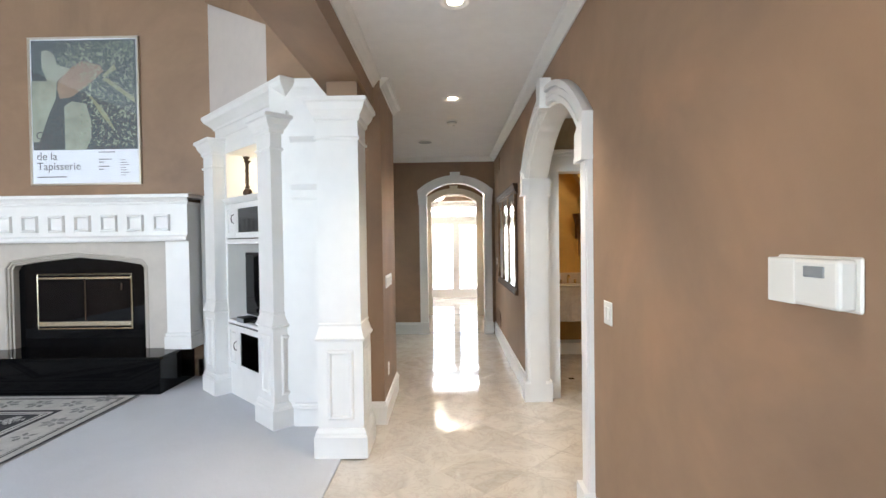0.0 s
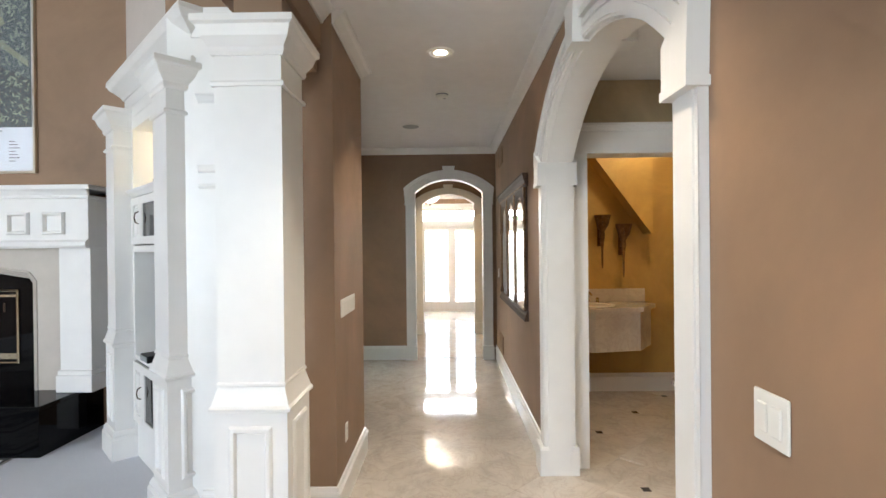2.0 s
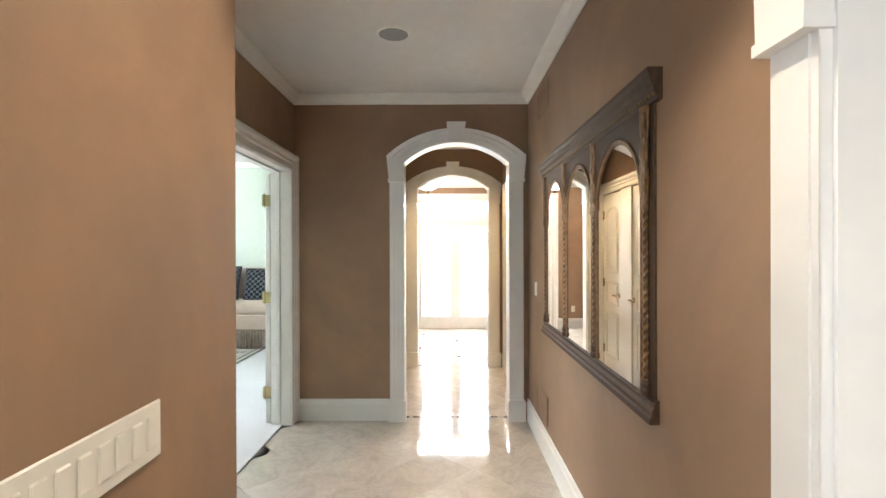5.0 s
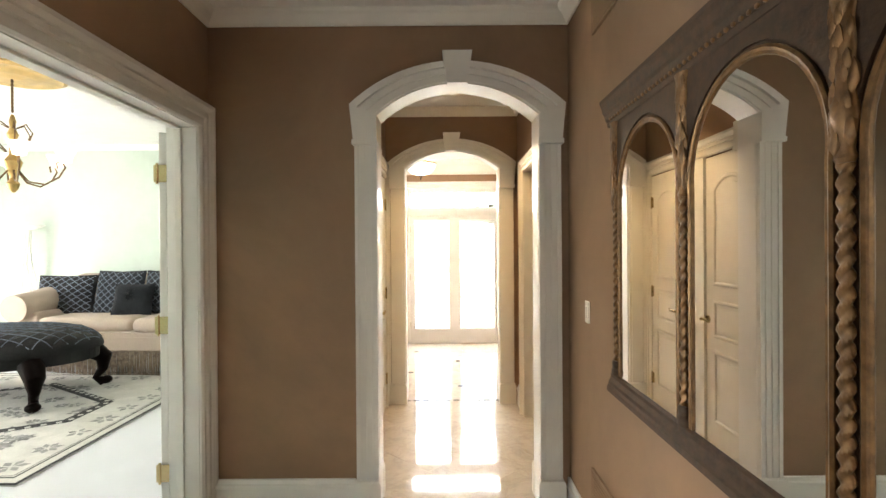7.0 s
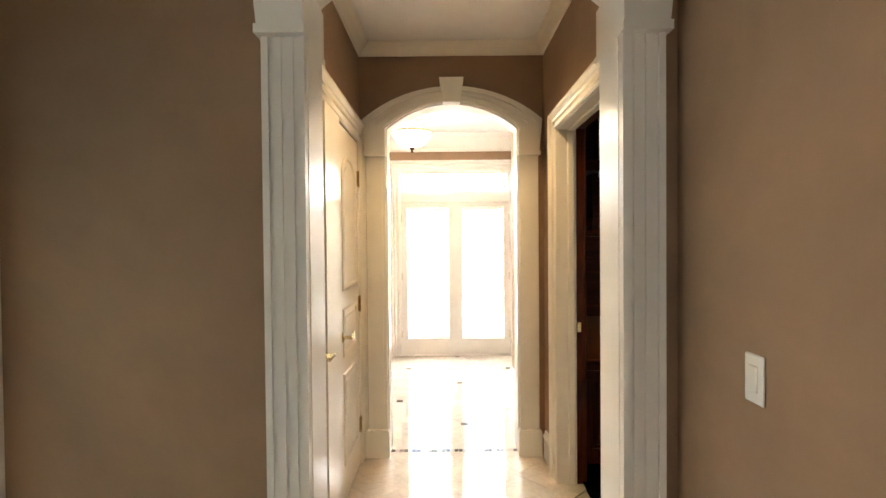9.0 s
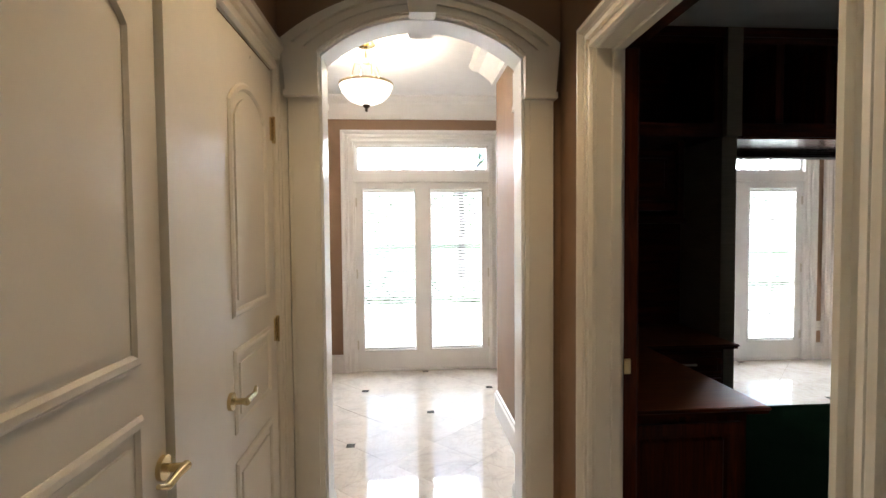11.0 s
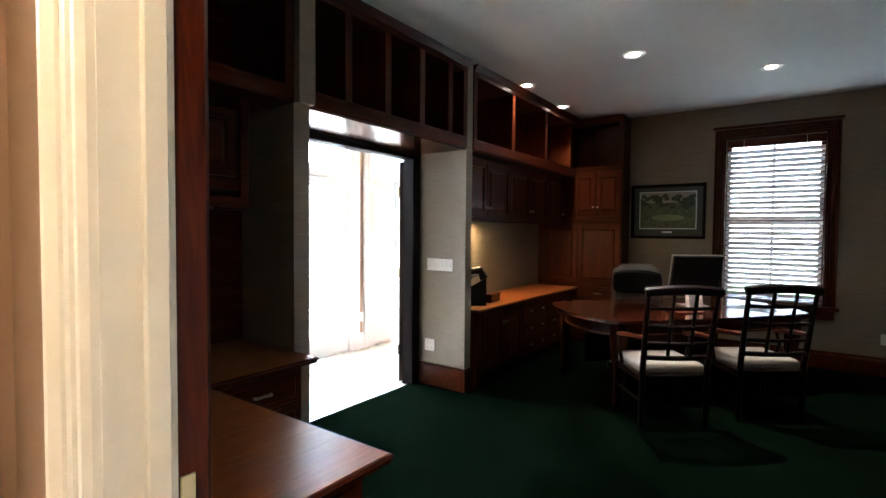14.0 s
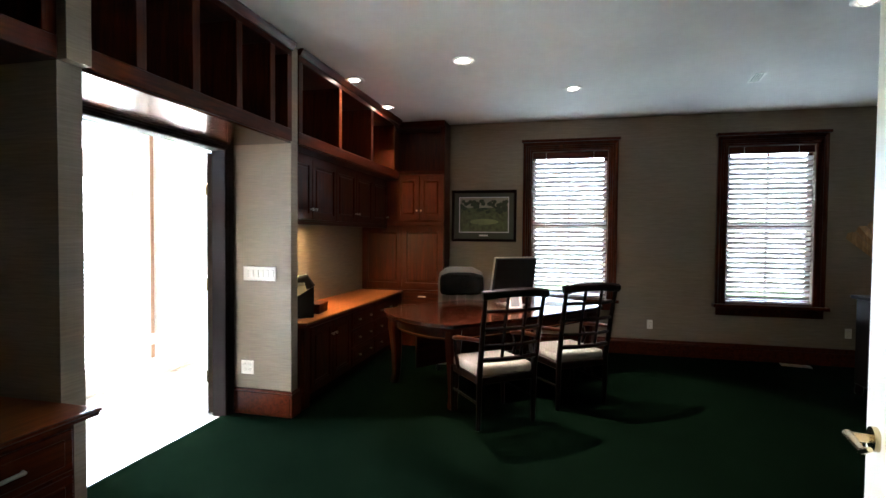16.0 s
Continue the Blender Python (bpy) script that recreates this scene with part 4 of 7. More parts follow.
for n, (ya, yb) in ((1, (8.70, 9.66)), (2, (6.38, 7.31))):
    root = structure(new("trim_window_%d" % n), "dark mahogany window casing with a deep sill")
    part("casing", sweep(bmesh.new(), [(ya, 0.70), (ya, 2.62), (yb, 2.62), (yb, 0.70)], [(u * 0.86, v) for u, v in CASING], on_x(7.41, -1)), MAHOG_Z, root)
    part("head_cap", box(7.345, ya - 0.14, 2.742, 7.41, yb + 0.14, 2.775, 0.004), MAHOG_X, root)
    part("sill", box(7.31, ya - 0.15, 0.66, 7.41, yb + 0.15, 0.70, 0.006), MAHOG_X, root)
    part("apron", box(7.375, ya - 0.11, 0.56, 7.41, yb + 0.11, 0.66, 0.004), MAHOG_X, root)
    slat_blind(pose(7.44, yb - 0.01, 0, 0, 0, -90), yb - ya - 0.02, 0.715, 2.61, 0.060, 0.056, -56, WOODBLIND, "pinkish-white wooden slatted blind with a stained head rail", "office window blinds", 0.085, MAHOG_X)

# ---------- hall fittings ----------
def switch_plate(m, gangs, label, outlet=False):
    """Wall plate in local x across, z up, y out of the wall (negative)."""
    w = 0.07 + 0.046 * (gangs - 1)
    p = thing("wall_outlet" if outlet else "light_switch", label, "outlet" if outlet else "switch", m)
    part("plate", box(-w / 2, -0.007, -0.058, w / 2, 0, 0.058, 0.003), PLATE, p)
    for k in range(gangs):
        cx = -w / 2 + 0.035 + 0.046 * k
        if outlet:
            for dz in (-0.022, 0.022):
                sock = part("socket", box(cx - 0.015, -0.010, dz - 0.014, cx + 0.015, -0.005, dz + 0.014, 0.003), PLATE, p)
                part("slot", boxes((cx - 0.008, -0.0106, dz - 0.005, cx - 0.006, -0.0098, dz + 0.005), (cx + 0.006, -0.0106, dz - 0.005, cx + 0.008, -0.0098, dz + 0.005)), BLACK, sock)
        else:
            part("rocker", box(cx - 0.016, -0.012, -0.033, cx + 0.016, -0.005, 0.033, 0.003), PLATE, p)
    return p


EAST = -90   # plates on walls that face west
switch_plate(pose(0.885, 2.235, 1.235, 0, 0, -90), 2, "white two-gang rocker switch on a tan wall")
switch_plate(pose(0.885, 7.83, 1.255, 0, 0, -90), 1, "white rocker switch beside the mirror")
switch_plate(pose(-0.487, 4.44, 1.235, 0, 0, 90), 9, "white multi-gang rocker switch on a tan wall")
switch_plate(pose(-0.487, 4.35, 0.42, 0, 0, 90), 1, "white wall outlet low on a tan wall", True)
switch_plate(pose(-0.90, 13.42, 0.385, 0, 0, 0), 1, "white wall outlet on a tan wall", True)
switch_plate(pose(5.02, 13.42, 0.40, 0, 0, 0), 1, "white wall outlet between terrace doors", True)

th = thing("thermostat", "white wall thermostat with a small grey display", "thermostat", pose(0.885, 0.845, 1.51, 0, 0, -90))
part("base", box(-0.125, -0.008, -0.055, 0.115, 0, 0.055, 0.004), PLATE, th)
part("cover", box(-0.10, -0.045, -0.05, 0.105, -0.007, 0.05, 0.008, 2), PLATE, th)
part("door_flap", box(-0.10, -0.0475, -0.05, -0.012, -0.044, 0.05, 0.002), PLATE, th)
part("display", box(0.012, -0.047, 0.012, 0.07, -0.043, 0.035, 0.002), GREYPL, th)


def recessed(x, y, lit=True, z=3.03):
    r = thing("recessed_light", "lit recessed ceiling light with a white trim ring" if lit else "unlit recessed ceiling speaker disc", "ceiling light", pose(x, y, z), "recessed lights")
    part("trim_ring", lathe(bmesh.new(), [(0.098, 0.0), (0.098, -0.006), (0.085, -0.010), (0.070, -0.004), (0.066, 0.0)], seg=28, cap=False), WHITE, r, smooth=True)
    part("baffle", lathe(bmesh.new(), [(0.069, -0.0022), (0.046, -0.0016)], seg=24, cap=False), PLATE, r)
    part("lens", lathe(bmesh.new(), [(0.046, -0.003), (0.02, -0.006)], seg=24), GLOW if lit else GREYPL, r)
    return r


for cx, cy in HALL_CANS + VEST_CANS + OFFICE_CANS:
    recessed(cx, cy)
# fixture for the added lobby lamp, out of view
for cx, cy in LOBBY_FILL_CANS:
    recessed(cx, cy, z=LOBBY_Z)
sm = thing("smoke_detector", "white round smoke detector on the ceiling", "smoke detector", pose(0.15, 5.68, CZ))
part("base", lathe(bmesh.new(), [(0.07, 0), (0.07, -0.012)], seg=24), PLATE, sm)
part("housing", lathe(bmesh.new(), [(0.058, -0.012), (0.058, -0.035), (0.045, -0.048), (0.012, -0.05)], seg=24), PLATE, sm, smooth=True)
part("sensor_slot", lathe(bmesh.new(), [(0.0592, -0.017), (0.0592, -0.026)], seg=24, cap=False), GREYPL, sm, "dark sensor slot")
part("test_button", lathe(bmesh.new(), [(0.012, -0.0505), (0.010, -0.054)], 0.022, 0, 0, 12), GREYPL, sm, "small grey test button")
sp = thing("ceiling_speaker", "flat round grey ceiling speaker grille", "speaker", pose(-0.23, 6.9, CZ))
part("ring", lathe(bmesh.new(), [(0.11, 0), (0.11, -0.005), (0.10, -0.007)], seg=28), WHITE, sp)
part("grille", lathe(bmesh.new(), [(0.098, -0.0072), (0.095, -0.009)], seg=28), GREYPL, sp)


def grille(m, w, h, label, n=9):
    g = thing("wall_grille", label, "vent", m)
    part("frame", sweep(bmesh.new(), [(-w / 2, -h / 2), (-w / 2, h / 2), (w / 2, h / 2), (w / 2, -h / 2)], [(0, 0), (-0.02, 0), (-0.02, 0.008), (0, 0.012)], on_y(0, -1), True), TAN, g)
    part("backing", box(-w / 2, -0.002, -h / 2, w / 2, 0.0, h / 2), BRONZE, g)
    for k in range(n):
        z = -h / 2 + 0.03 + (h - 0.06) * k / (n - 1)
        part("slat", box(-w / 2 + 0.02, -0.009, z - 0.006, w / 2 - 0.02, -0.003, z + 0.006), TAN, g)


grille(pose(0.885, 7.55, 0.36, 0, 0, -90), 0.40, 0.22, "tan painted return-air grille low on the wall")
grille(pose(0.885, 7.50, 2.76, 0, 0, -90), 0.42, 0.20, "tan painted supply grille high on the wall")


# ---------- carved mirror with three arched panes ----------
def twisted_column(name, x, y, z0, z1, r, root):
    bm, rows, n, seg = bmesh.new(), [], 190, 14
    for i in range(n + 1):
        z = z0 + (z1 - z0) * i / n
        ring = []
        for k in range(seg):
            a = 2 * math.pi * k / seg
            rr = r * (0.84 + 0.24 * math.cos(2 * a - z * 2 * math.pi / 0.034))
            ring.append(bm.verts.new((x + rr * math.cos(a), y + rr * math.sin(a), z)))
        rows.append(ring)
    for a, c in zip(rows, rows[1:]):
        for k in range(seg):
            bm.faces.new((a[k], a[(k + 1) % seg], c[(k + 1) % seg], c[k]))
    bm.faces.new(rows[0][::-1])
    bm.faces.new(rows[-1])
    return part(name, bm, GILT, root, "gilded rope-twist column", True)


mr = thing("wall_mirror", "carved gilt three-arch wall mirror with twisted columns on a tan wall", "mirror", pose(0.885, 5.437, 0.962, 0, 0, 90) @ Matrix.Diagonal((1, 0.50, 1, 1)))
ML, MH = 1.97, 1.27   # local x runs along the wall, y out is positive
part("backboard", box(0, 0.001, 0.03, ML, 0.018, MH - 0.05), GILTDARK, mr)
COLS = [0.065, 0.71, 1.325, 1.925]
part("bottom_rail", sweep(bmesh.new(), [(-0.02, 0), (ML + 0.015, 0)], [(0, 0), (0, 0.075), (0.022, 0.075), (0.03, 0.062), (0.045, 0.058), (0.06, 0.04), (0.075, 0.04), (0.085, 0.02), (0.085, 0)], lambda a, b, v: (a, v, b)), GILTDARK, mr)
cb = sweep(bmesh.new(), [(-0.05, 1.17), (ML + 0.04, 1.17)], [(0, 0), (0, 0.04), (0.02, 0.045), (0.03, 0.06), (0.05, 0.068), (0.06, 0.085), (0.085, 0.095), (0.1, 0.11), (0.115, 0.11), (0.115, 0)], lambda a, b, v: (a, v, b))
cornice = part("cornice", cb, GILTDARK, mr)
bm = bmesh.new()
for k in range(64):
    lathe(bm, [(0.004, -0.008), (0.011, -0.003), (0.011, 0.003), (0.004, 0.008)], -0.03 + k * 0.0315, 0.052, 1.197, 6)
part("bead", bm, GILT, cornice)
for a, b in zip(COLS, COLS[1:]):
    x0, x1 = a + 0.045, b - 0.045
    line = [(x0, 0.085)] + arc(x0, x1, 0.80, 1.10, 22) + [(x1, 0.085)]
    part("pane", prism(bmesh.new(), line, lambda p, q, v: (p, v, q), 0.019, 0.024), MIRROR, mr, "silvered mirror pane with an arched top")
    part("arch_frame", sweep(bmesh.new(), line, [(0.016, 0), (0.016, 0.016), (0.009, 0.024), (0.002, 0.017), (-0.005, 0.017), (-0.008, 0.008), (-0.008, 0)], lambda p, q, v: (p, 0.018 + v, q)), GILT, mr, smooth=True)
    top = arc(x0 - 0.03, x1 + 0.03, 0.80, 1.125, 22)
    sb = bmesh.new()
    for (pa, pz), (qa, qz) in zip(top, top[1:]):
        prism(sb, [(pa, pz), (qa, qz), (qa, 1.172), (pa, 1.172)], lambda p, q, v: (p, v, q), 0.018, 0.034)
    part("spandrel", sb, GILTDARK, mr)
for cxx in COLS:
    part("column_base", lathe(bmesh.new(), [(0.032, 0.085), (0.032, 0.105), (0.024, 0.115), (0.029, 0.13), (0.022, 0.145)], cxx, 0.036, 0, 16), GILTDARK, mr, smooth=True)
    twisted_column("twisted_shaft", cxx, 0.034, 0.14, 0.80, 0.0195, mr)
    cap = lathe(bmesh.new(), [(0.020, 0.79), (0.026, 0.80), (0.020, 0.815), (0.024, 0.84), (0.034, 0.875), (0.028, 0.90), (0.020, 0.95), (0.027, 1.0), (0.022, 1.05), (0.031, 1.10), (0.027, 1.14), (0.038, 1.172)], cxx, 0.034, 0, 16)
    rng = random.Random(int(cxx * 100))
    for k in range(34):
        a, z = rng.uniform(0.2, 2.94), 0.83 + 0.33 * k / 34
        s = rng.uniform(0.012, 0.022)
        p = Vector((cxx + 0.025 * math.cos(a), 0.034 + 0.024 * math.sin(a), z))
        bmesh.ops.create_icosphere(cap, subdivisions=1, radius=s, matrix=Matrix.Translation(p) @ Matrix.Diagonal((0.7, 0.6, 1.5, 1)))
    part("carved_capital", cap, GILT, mr, "carved leafy gilded capital", True)


# ---------- white panelled pillar ----------
def panel_rim(bm, tw, a0, a1, b0, b1, w=0.03, d=0.012):
    sweep(bm, [(a0, b0), (a0, b1), (a1, b1), (a1, b0)], [(0, 0), (0, d * 0.3), (-w * 0.3, d), (-w * 0.7, d), (-w, 0)], tw, True)


def pilaster(root, x0, y0, x1, y1, top, side_panels=True, z0=0.013):
    """Square panelled pillar with a base, waist, tall shaft and stepped cap, in local coordinates."""
    g = 0.015
    pd = part("pedestal", box(x0 - g, y0 - g, z0, x1 + g, y1 + g, 0.90), WHITE, root)
    part("shaft", box(x0, y0, 0.90, x1, y1, top - 0.10), WHITE, root)
    loop = [(x0, y0), (x0, y1), (x1, y1), (x1, y0)]
    bm = sweep(bmesh.new(), loop, [(g, z0), (g + 0.03, z0), (g + 0.03, 0.17), (g + 0.02, 0.185), (g + 0.02, 0.20), (g + 0.008, 0.225), (g, 0.23)], plan, True)
    part("base_moulding", bm, WHITE, pd)
    bm = sweep(bmesh.new(), loop, [(g, 0.872), (g + 0.014, 0.878), (g + 0.018, 0.892), (g + 0.008, 0.905), (0.0, 0.985), (0.006, 0.99), (0.006, 1.0), (-0.002, 1.01), (-0.002, 0.872)], plan, True)
    part("waist_moulding", bm, WHITE, root)
    bm = sweep(bmesh.new(), loop, [(-0.002, top - 0.30), (0.012, top - 0.30), (0.016, top - 0.285), (0.008, top - 0.275), (-0.002, top - 0.275)], plan, True)
    part("neck_moulding", bm, WHITE, root)
    bm = sweep(bmesh.new(), loop, [(-0.05, top - 0.16), (0.01, top - 0.16), (0.018, top - 0.145), (0.018, top - 0.125), (0.045, top - 0.085), (0.06, top - 0.04), (0.075, top - 0.03), (0.075, top), (-0.05, top)], plan, True)
    part("cap_moulding", bm, WHITE, root)
    for tw, a0, a1 in ((on_y(y0 - g, -1), x0, x1), (on_x(x1 + g, 1), y0, y1), (on_x(x0 - g, -1), y0, y1)):
        bm = bmesh.new()
        panel_rim(bm, tw, a0 + 0.055, a1 - 0.055, 0.29, 0.81, 0.034, 0.014)
        part("pedestal_panel", bm, WHITE, pd)
        if not side_panels:
            break
    part("top_slab", box(x0, y0, top - 0.1, x1, y1, top - 0.002), WHITE, root)


pl = thing("pillar", "white panelled square pillar with a stepped cap on the carpet edge", "pillar")
pilaster(pl, -0.872, 3.40, -0.565, 3.72, 2.658)

# white panelled return between the pillar and the corner unit
rt = thing("panelled_return", "white panelled wall return beside the pillar", "panelling")
part("body", boxes((-1.44, 4.02, 0.013, -0.715, 4.062, 2.66), (-1.44, 4.02, 2.66, -0.884, 4.062, 2.998)), WHITE, rt)
part("baseboard", sweep(bmesh.new(), [(-0.715, 4.062), (-0.715, 4.02), (-1.26, 4.02)], BASE, lambda a, b, v: (a, b, v + 0.013)), WHITE, rt)
part("rail", sweep(bmesh.new(), [(-0.715, 4.062), (-0.715, 4.02), (-1.26, 4.02)], [(0, 0.0), (0.008, 0.0), (0.012, 0.015), (0.006, 0.03), (0.006, 0.09), (0.014, 0.10), (0.026, 0.135), (0.026, 0.155), (0, 0.155)], lambda a, b, v: (a, b, v + 1.97)), WHITE, rt)
part("neck_rail", sweep(bmesh.new(), [(-0.715, 4.02), (-1.26, 4.02)], scaled(CROWN, 0.6), lambda a, b, v: (a, b, v + 2.52)), WHITE, rt)
part("cornice", sweep(bmesh.new(), [(-0.884, 4.02), (-1.30, 4.02)], [(-0.04, 2.85), (0.008, 2.85), (0.014, 2.87), (0.03, 2.91), (0.045, 2.935), (0.055, 2.97), (0.055, 3.0), (-0.04, 3.0)], lambda a, b, v: (a, b, v)), WHITE, rt)

# ---------- corner media unit, set across the corner ----------
mu = thing("media_cabinet", "white built-in corner media cabinet with niches, doors and pilasters", "cabinet", pose(-2.57, 5.11, 0, 0, 0, -45))
U, D = 1.66, 0.62
pilaster(mu, 0.02, 0.0, 0.29, 0.26, 2.70, False)
pilaster(mu, 1.37, 0.0, 1.64, 0.26, 2.70)
part("side_panel", box(0.29, 0.12, 0.013, 0.33, D, 2.70), WHITE, mu)
part("side_panel", box(1.33, 0.12, 0.013, 1.37, D, 2.70), WHITE, mu)
part("back_panel", box(0.33, D - 0.02, 0.013, 1.33, D, 2.70), CREAM, mu)
part("plinth", box(0.33, 0.13, 0.013, 1.33, D - 0.02, 0.30), WHITE, mu)
for z, th_ in ((0.77, 0.04), (1.60, 0.05), (2.02, 0.05), (2.55, 0.15)):
    part("shelf", box(0.33, 0.115, z, 1.33, D - 0.02, z + th_, 0.004), WHITE, mu)
part("shelf_edge", sweep(bmesh.new(), [(1.33, 0.115), (0.33, 0.115)], scaled(CROWN, 0.6), lambda a, b, v: (a, b, 2.07 + v)), WHITE, mu)
part("entablature", boxes((-0.01, 0.14, 2.70, U + 0.01, D, 2.86), (0.33, 0.112, 2.64, 1.33, 0.14, 2.70)), WHITE, mu)
loop = [(-0.01, 0.14), (-0.01, D), (U + 0.01, D), (U + 0.01, 0.14)]
part("cornice", sweep(bmesh.new(), loop, [(-0.04, 2.85), (0.012, 2.85), (0.02, 2.87), (0.06, 2.91), (0.09, 2.935), (0.11, 2.97), (0.11, 3.0), (-0.04, 3.0)], plan, True), WHITE, mu)
part("cornice_band", sweep(bmesh.new(), loop, [(-0.01, 2.70), (0.016, 2.70), (0.022, 2.73), (0.01, 2.75), (-0.01, 2.75)], plan, True), WHITE, mu)


def panel_door(root, x0, x1, y, z0, z1, mat, glazed=None, knob=None, knob_mat=None, name="door"):
    """Framed cabinet door facing -y in local coordinates."""
    f = 0.055
    d = part(name, boxes((x0, y, z0, x0 + f, y + 0.02, z1), (x1 - f, y, z0, x1, y + 0.02, z1), (x0 + f, y, z0, x1 - f, y + 0.02, z0 + f), (x0 + f, y, z1 - f, x1 - f, y + 0.02, z1)), mat, root)
    if glazed:
        part("pane", box(x0 + f, y + 0.008, z0 + f, x1 - f, y + 0.012, z1 - f), glazed, d, "dark glass pane")
    else:
        bm = box(x0 + f, y + 0.015, z0 + f, x1 - f, y + 0.019, z1 - f)
        if (x1 - x0) > 3 * f and (z1 - z0) > 3 * f:
            bx(bm, x0 + f + 0.018, y + 0.002, z0 + f + 0.018, x1 - f - 0.018, y + 0.030, z1 - f - 0.018, 0.013)
        part("panel", bm, mat, d)
    if knob:
        kx, kz, kind = knob
        km = knob_mat or NICKEL
        if kind == "d":
            part("handle", tube(bmesh.new(), [(kx, y, kz - 0.045), (kx, y - 0.022, kz - 0.035), (kx, y - 0.03, kz), (kx, y - 0.022, kz + 0.035), (kx, y, kz + 0.045)], 0.005, 8), km, d, "curved metal handle", True)
        elif kind == "bar":
            part("handle", tube(bmesh.new(), [(kx - 0.05, y, kz), (kx - 0.045, y - 0.022, kz), (kx + 0.045, y - 0.022, kz), (kx + 0.05, y, kz)], 0.0065, 8), km, d, "brushed metal bar handle", True)
        else:
            part("knob", tube(bmesh.new(), [(kx, y + 0.002, kz), (kx, y - 0.014, kz), (kx, y - 0.018, kz), (kx, y - 0.030, kz), (kx, y - 0.034, kz)], [0.007, 0.006, 0.013, 0.014, 0.006], 12), km, d, "small metal knob", True)
    return d


for z0, z1 in ((0.31, 0.76), (1.66, 2.01)):
    panel_door(mu, 0.34, 0.60, 0.10, z0, z1, WHITE, None, (0.57, (z0 + z1) / 2 + 0.02, "d"), BRONZE)
    panel_door(mu, 0.605, 1.325, 0.10, z0, z1, WHITE, SMOKE)
tv = thing("television", "black flat-screen television on a stand in a white niche", "television", pose(-2.57, 5.11, 0.81, 0, 0, -45) @ pose(0.86, 0.24, 0, 0, 0, 0))
part("bezel", box(-0.30, -0.03, 0.06, 0.30, 0.03, 0.70, 0.008), BLACK, tv)
part("screen", box(-0.275, -0.0335, 0.10, 0.275, -0.0295, 0.675), GRANITE, tv)
part("stand", boxes((-0.16, -0.09, 0, 0.16, 0.09, 0.018), (-0.04, -0.02, 0.018, 0.04, 0.02, 0.06), b=0.003), BLACK, tv)
part("led", box(-0.29, -0.032, 0.62, -0.284, -0.029, 0.65), PLATE, tv)
bt = thing("cable_box", "flat black cable box on the cabinet shelf", "electronics", pose(-2.57, 5.11, 0.81, 0, 0, -45) @ pose(0.70, 0.16, 0))
part("housing", box(-0.09, -0.07, 0, 0.09, 0.07, 0.05, 0.004), BLACK, bt)
part("front", box(-0.08, -0.073, 0.008, 0.08, -0.069, 0.042), GREYPL, bt)
for k, (lx, ly, hh) in enumerate(((0.52, 0.26, 0.44), (0.64, 0.22, 0.38))):
    cs = thing("candlestick", "tall dark bronze turned candlestick in a lit niche", "candlestick", pose(-2.57, 5.11, 2.0705, 0, 0, -45) @ pose(lx, ly, 0), "niche candlesticks")
    part("foot", lathe(bmesh.new(), [(0.042, 0), (0.046, 0.012), (0.028, 0.03), (0.042, 0.06), (0.036, 0.085), (0.014, 0.10)], seg=16), BRONZE, cs, smooth=True)
    part("stem", lathe(bmesh.new(), [(0.014, 0.10), (0.022, 0.115), (0.011, 0.13), (0.015, 0.2), (0.010, hh * 0.62), (0.018, hh * 0.66), (0.010, hh * 0.7), (0.014, hh * 0.85)], seg=14), BRONZE, cs, smooth=True)
    part("cup", lathe(bmesh.new(), [(0.014, hh * 0.85), (0.012, hh * 0.9), (0.032, hh * 0.97), (0.036, hh)], seg=16), BRONZE, cs, smooth=True)
bulb(-1.70, 4.94, 2.48, 4, (1.0, 0.8, 0.5), 0.02)

# ---------- fireplace ----------
fp = thing("fireplace", "white carved mantelpiece with black granite surround and hearth", "fireplace", pose(-4.19, 5.65, 0))
# local x about the middle, y negative out of the wall
hearth = part("hearth", box(-1.20, -0.72, 0.013, 1.20, -0.002, 0.38, 0.003), GRANITE, fp, "polished black granite hearth")
part("hearth_slab", box(-1.215, -0.735, 0.38, 1.215, -0.002, 0.415, 0.005), GRANITE, hearth, "polished black granite slab")
for s in (-1, 1):
    lo, hi = sorted((s * 1.05, s * 1.36))
    leg = part("leg", box(lo + 0.02, -0.34, 0.60, hi - 0.02, -0.002, 1.64, 0.003), WHITE, fp)
    part("foot", boxes((lo - 0.0, -0.37, 0.416, hi, -0.002, 0.56), (lo + 0.008, -0.36, 0.56, hi - 0.008, -0.002, 0.60), b=0.005), WHITE, leg)
    part("side_pier", box(min(s * 1.36, s * 1.56), -0.10, 0.013, max(s * 1.36, s * 1.56), -0.002, 2.17, 0.003), WHITE, fp)
inner = [(-0.83, 0.416), (-0.83, 1.36), (-0.77, 1.44), (-0.50, 1.485), (0.0, 1.535), (0.50, 1.485), (0.77, 1.44), (0.83, 1.36), (0.83, 0.416)]
su = new("surround")
su.parent = fp
su["label"] = "warm stone Tudor-arched surround"
for s in (-1, 1):
    part("surround_stone", prism(bmesh.new(), [(s * 1.06, 0.416), (s * 0.83, 0.416), (s * 0.83, 1.64), (s * 1.06, 1.64)], on_y(0, -1), 0.002, 0.28), LIMESTONE, su)
tops = inner[1:-1]
for (pa, pz), (qa, qz) in zip(tops, tops[1:]):
    part("surround_stone", prism(bmesh.new(), [(pa, pz), (qa, qz), (qa, 1.64), (pa, 1.64)], on_y(0, -1), 0.002, 0.28), LIMESTONE, su)
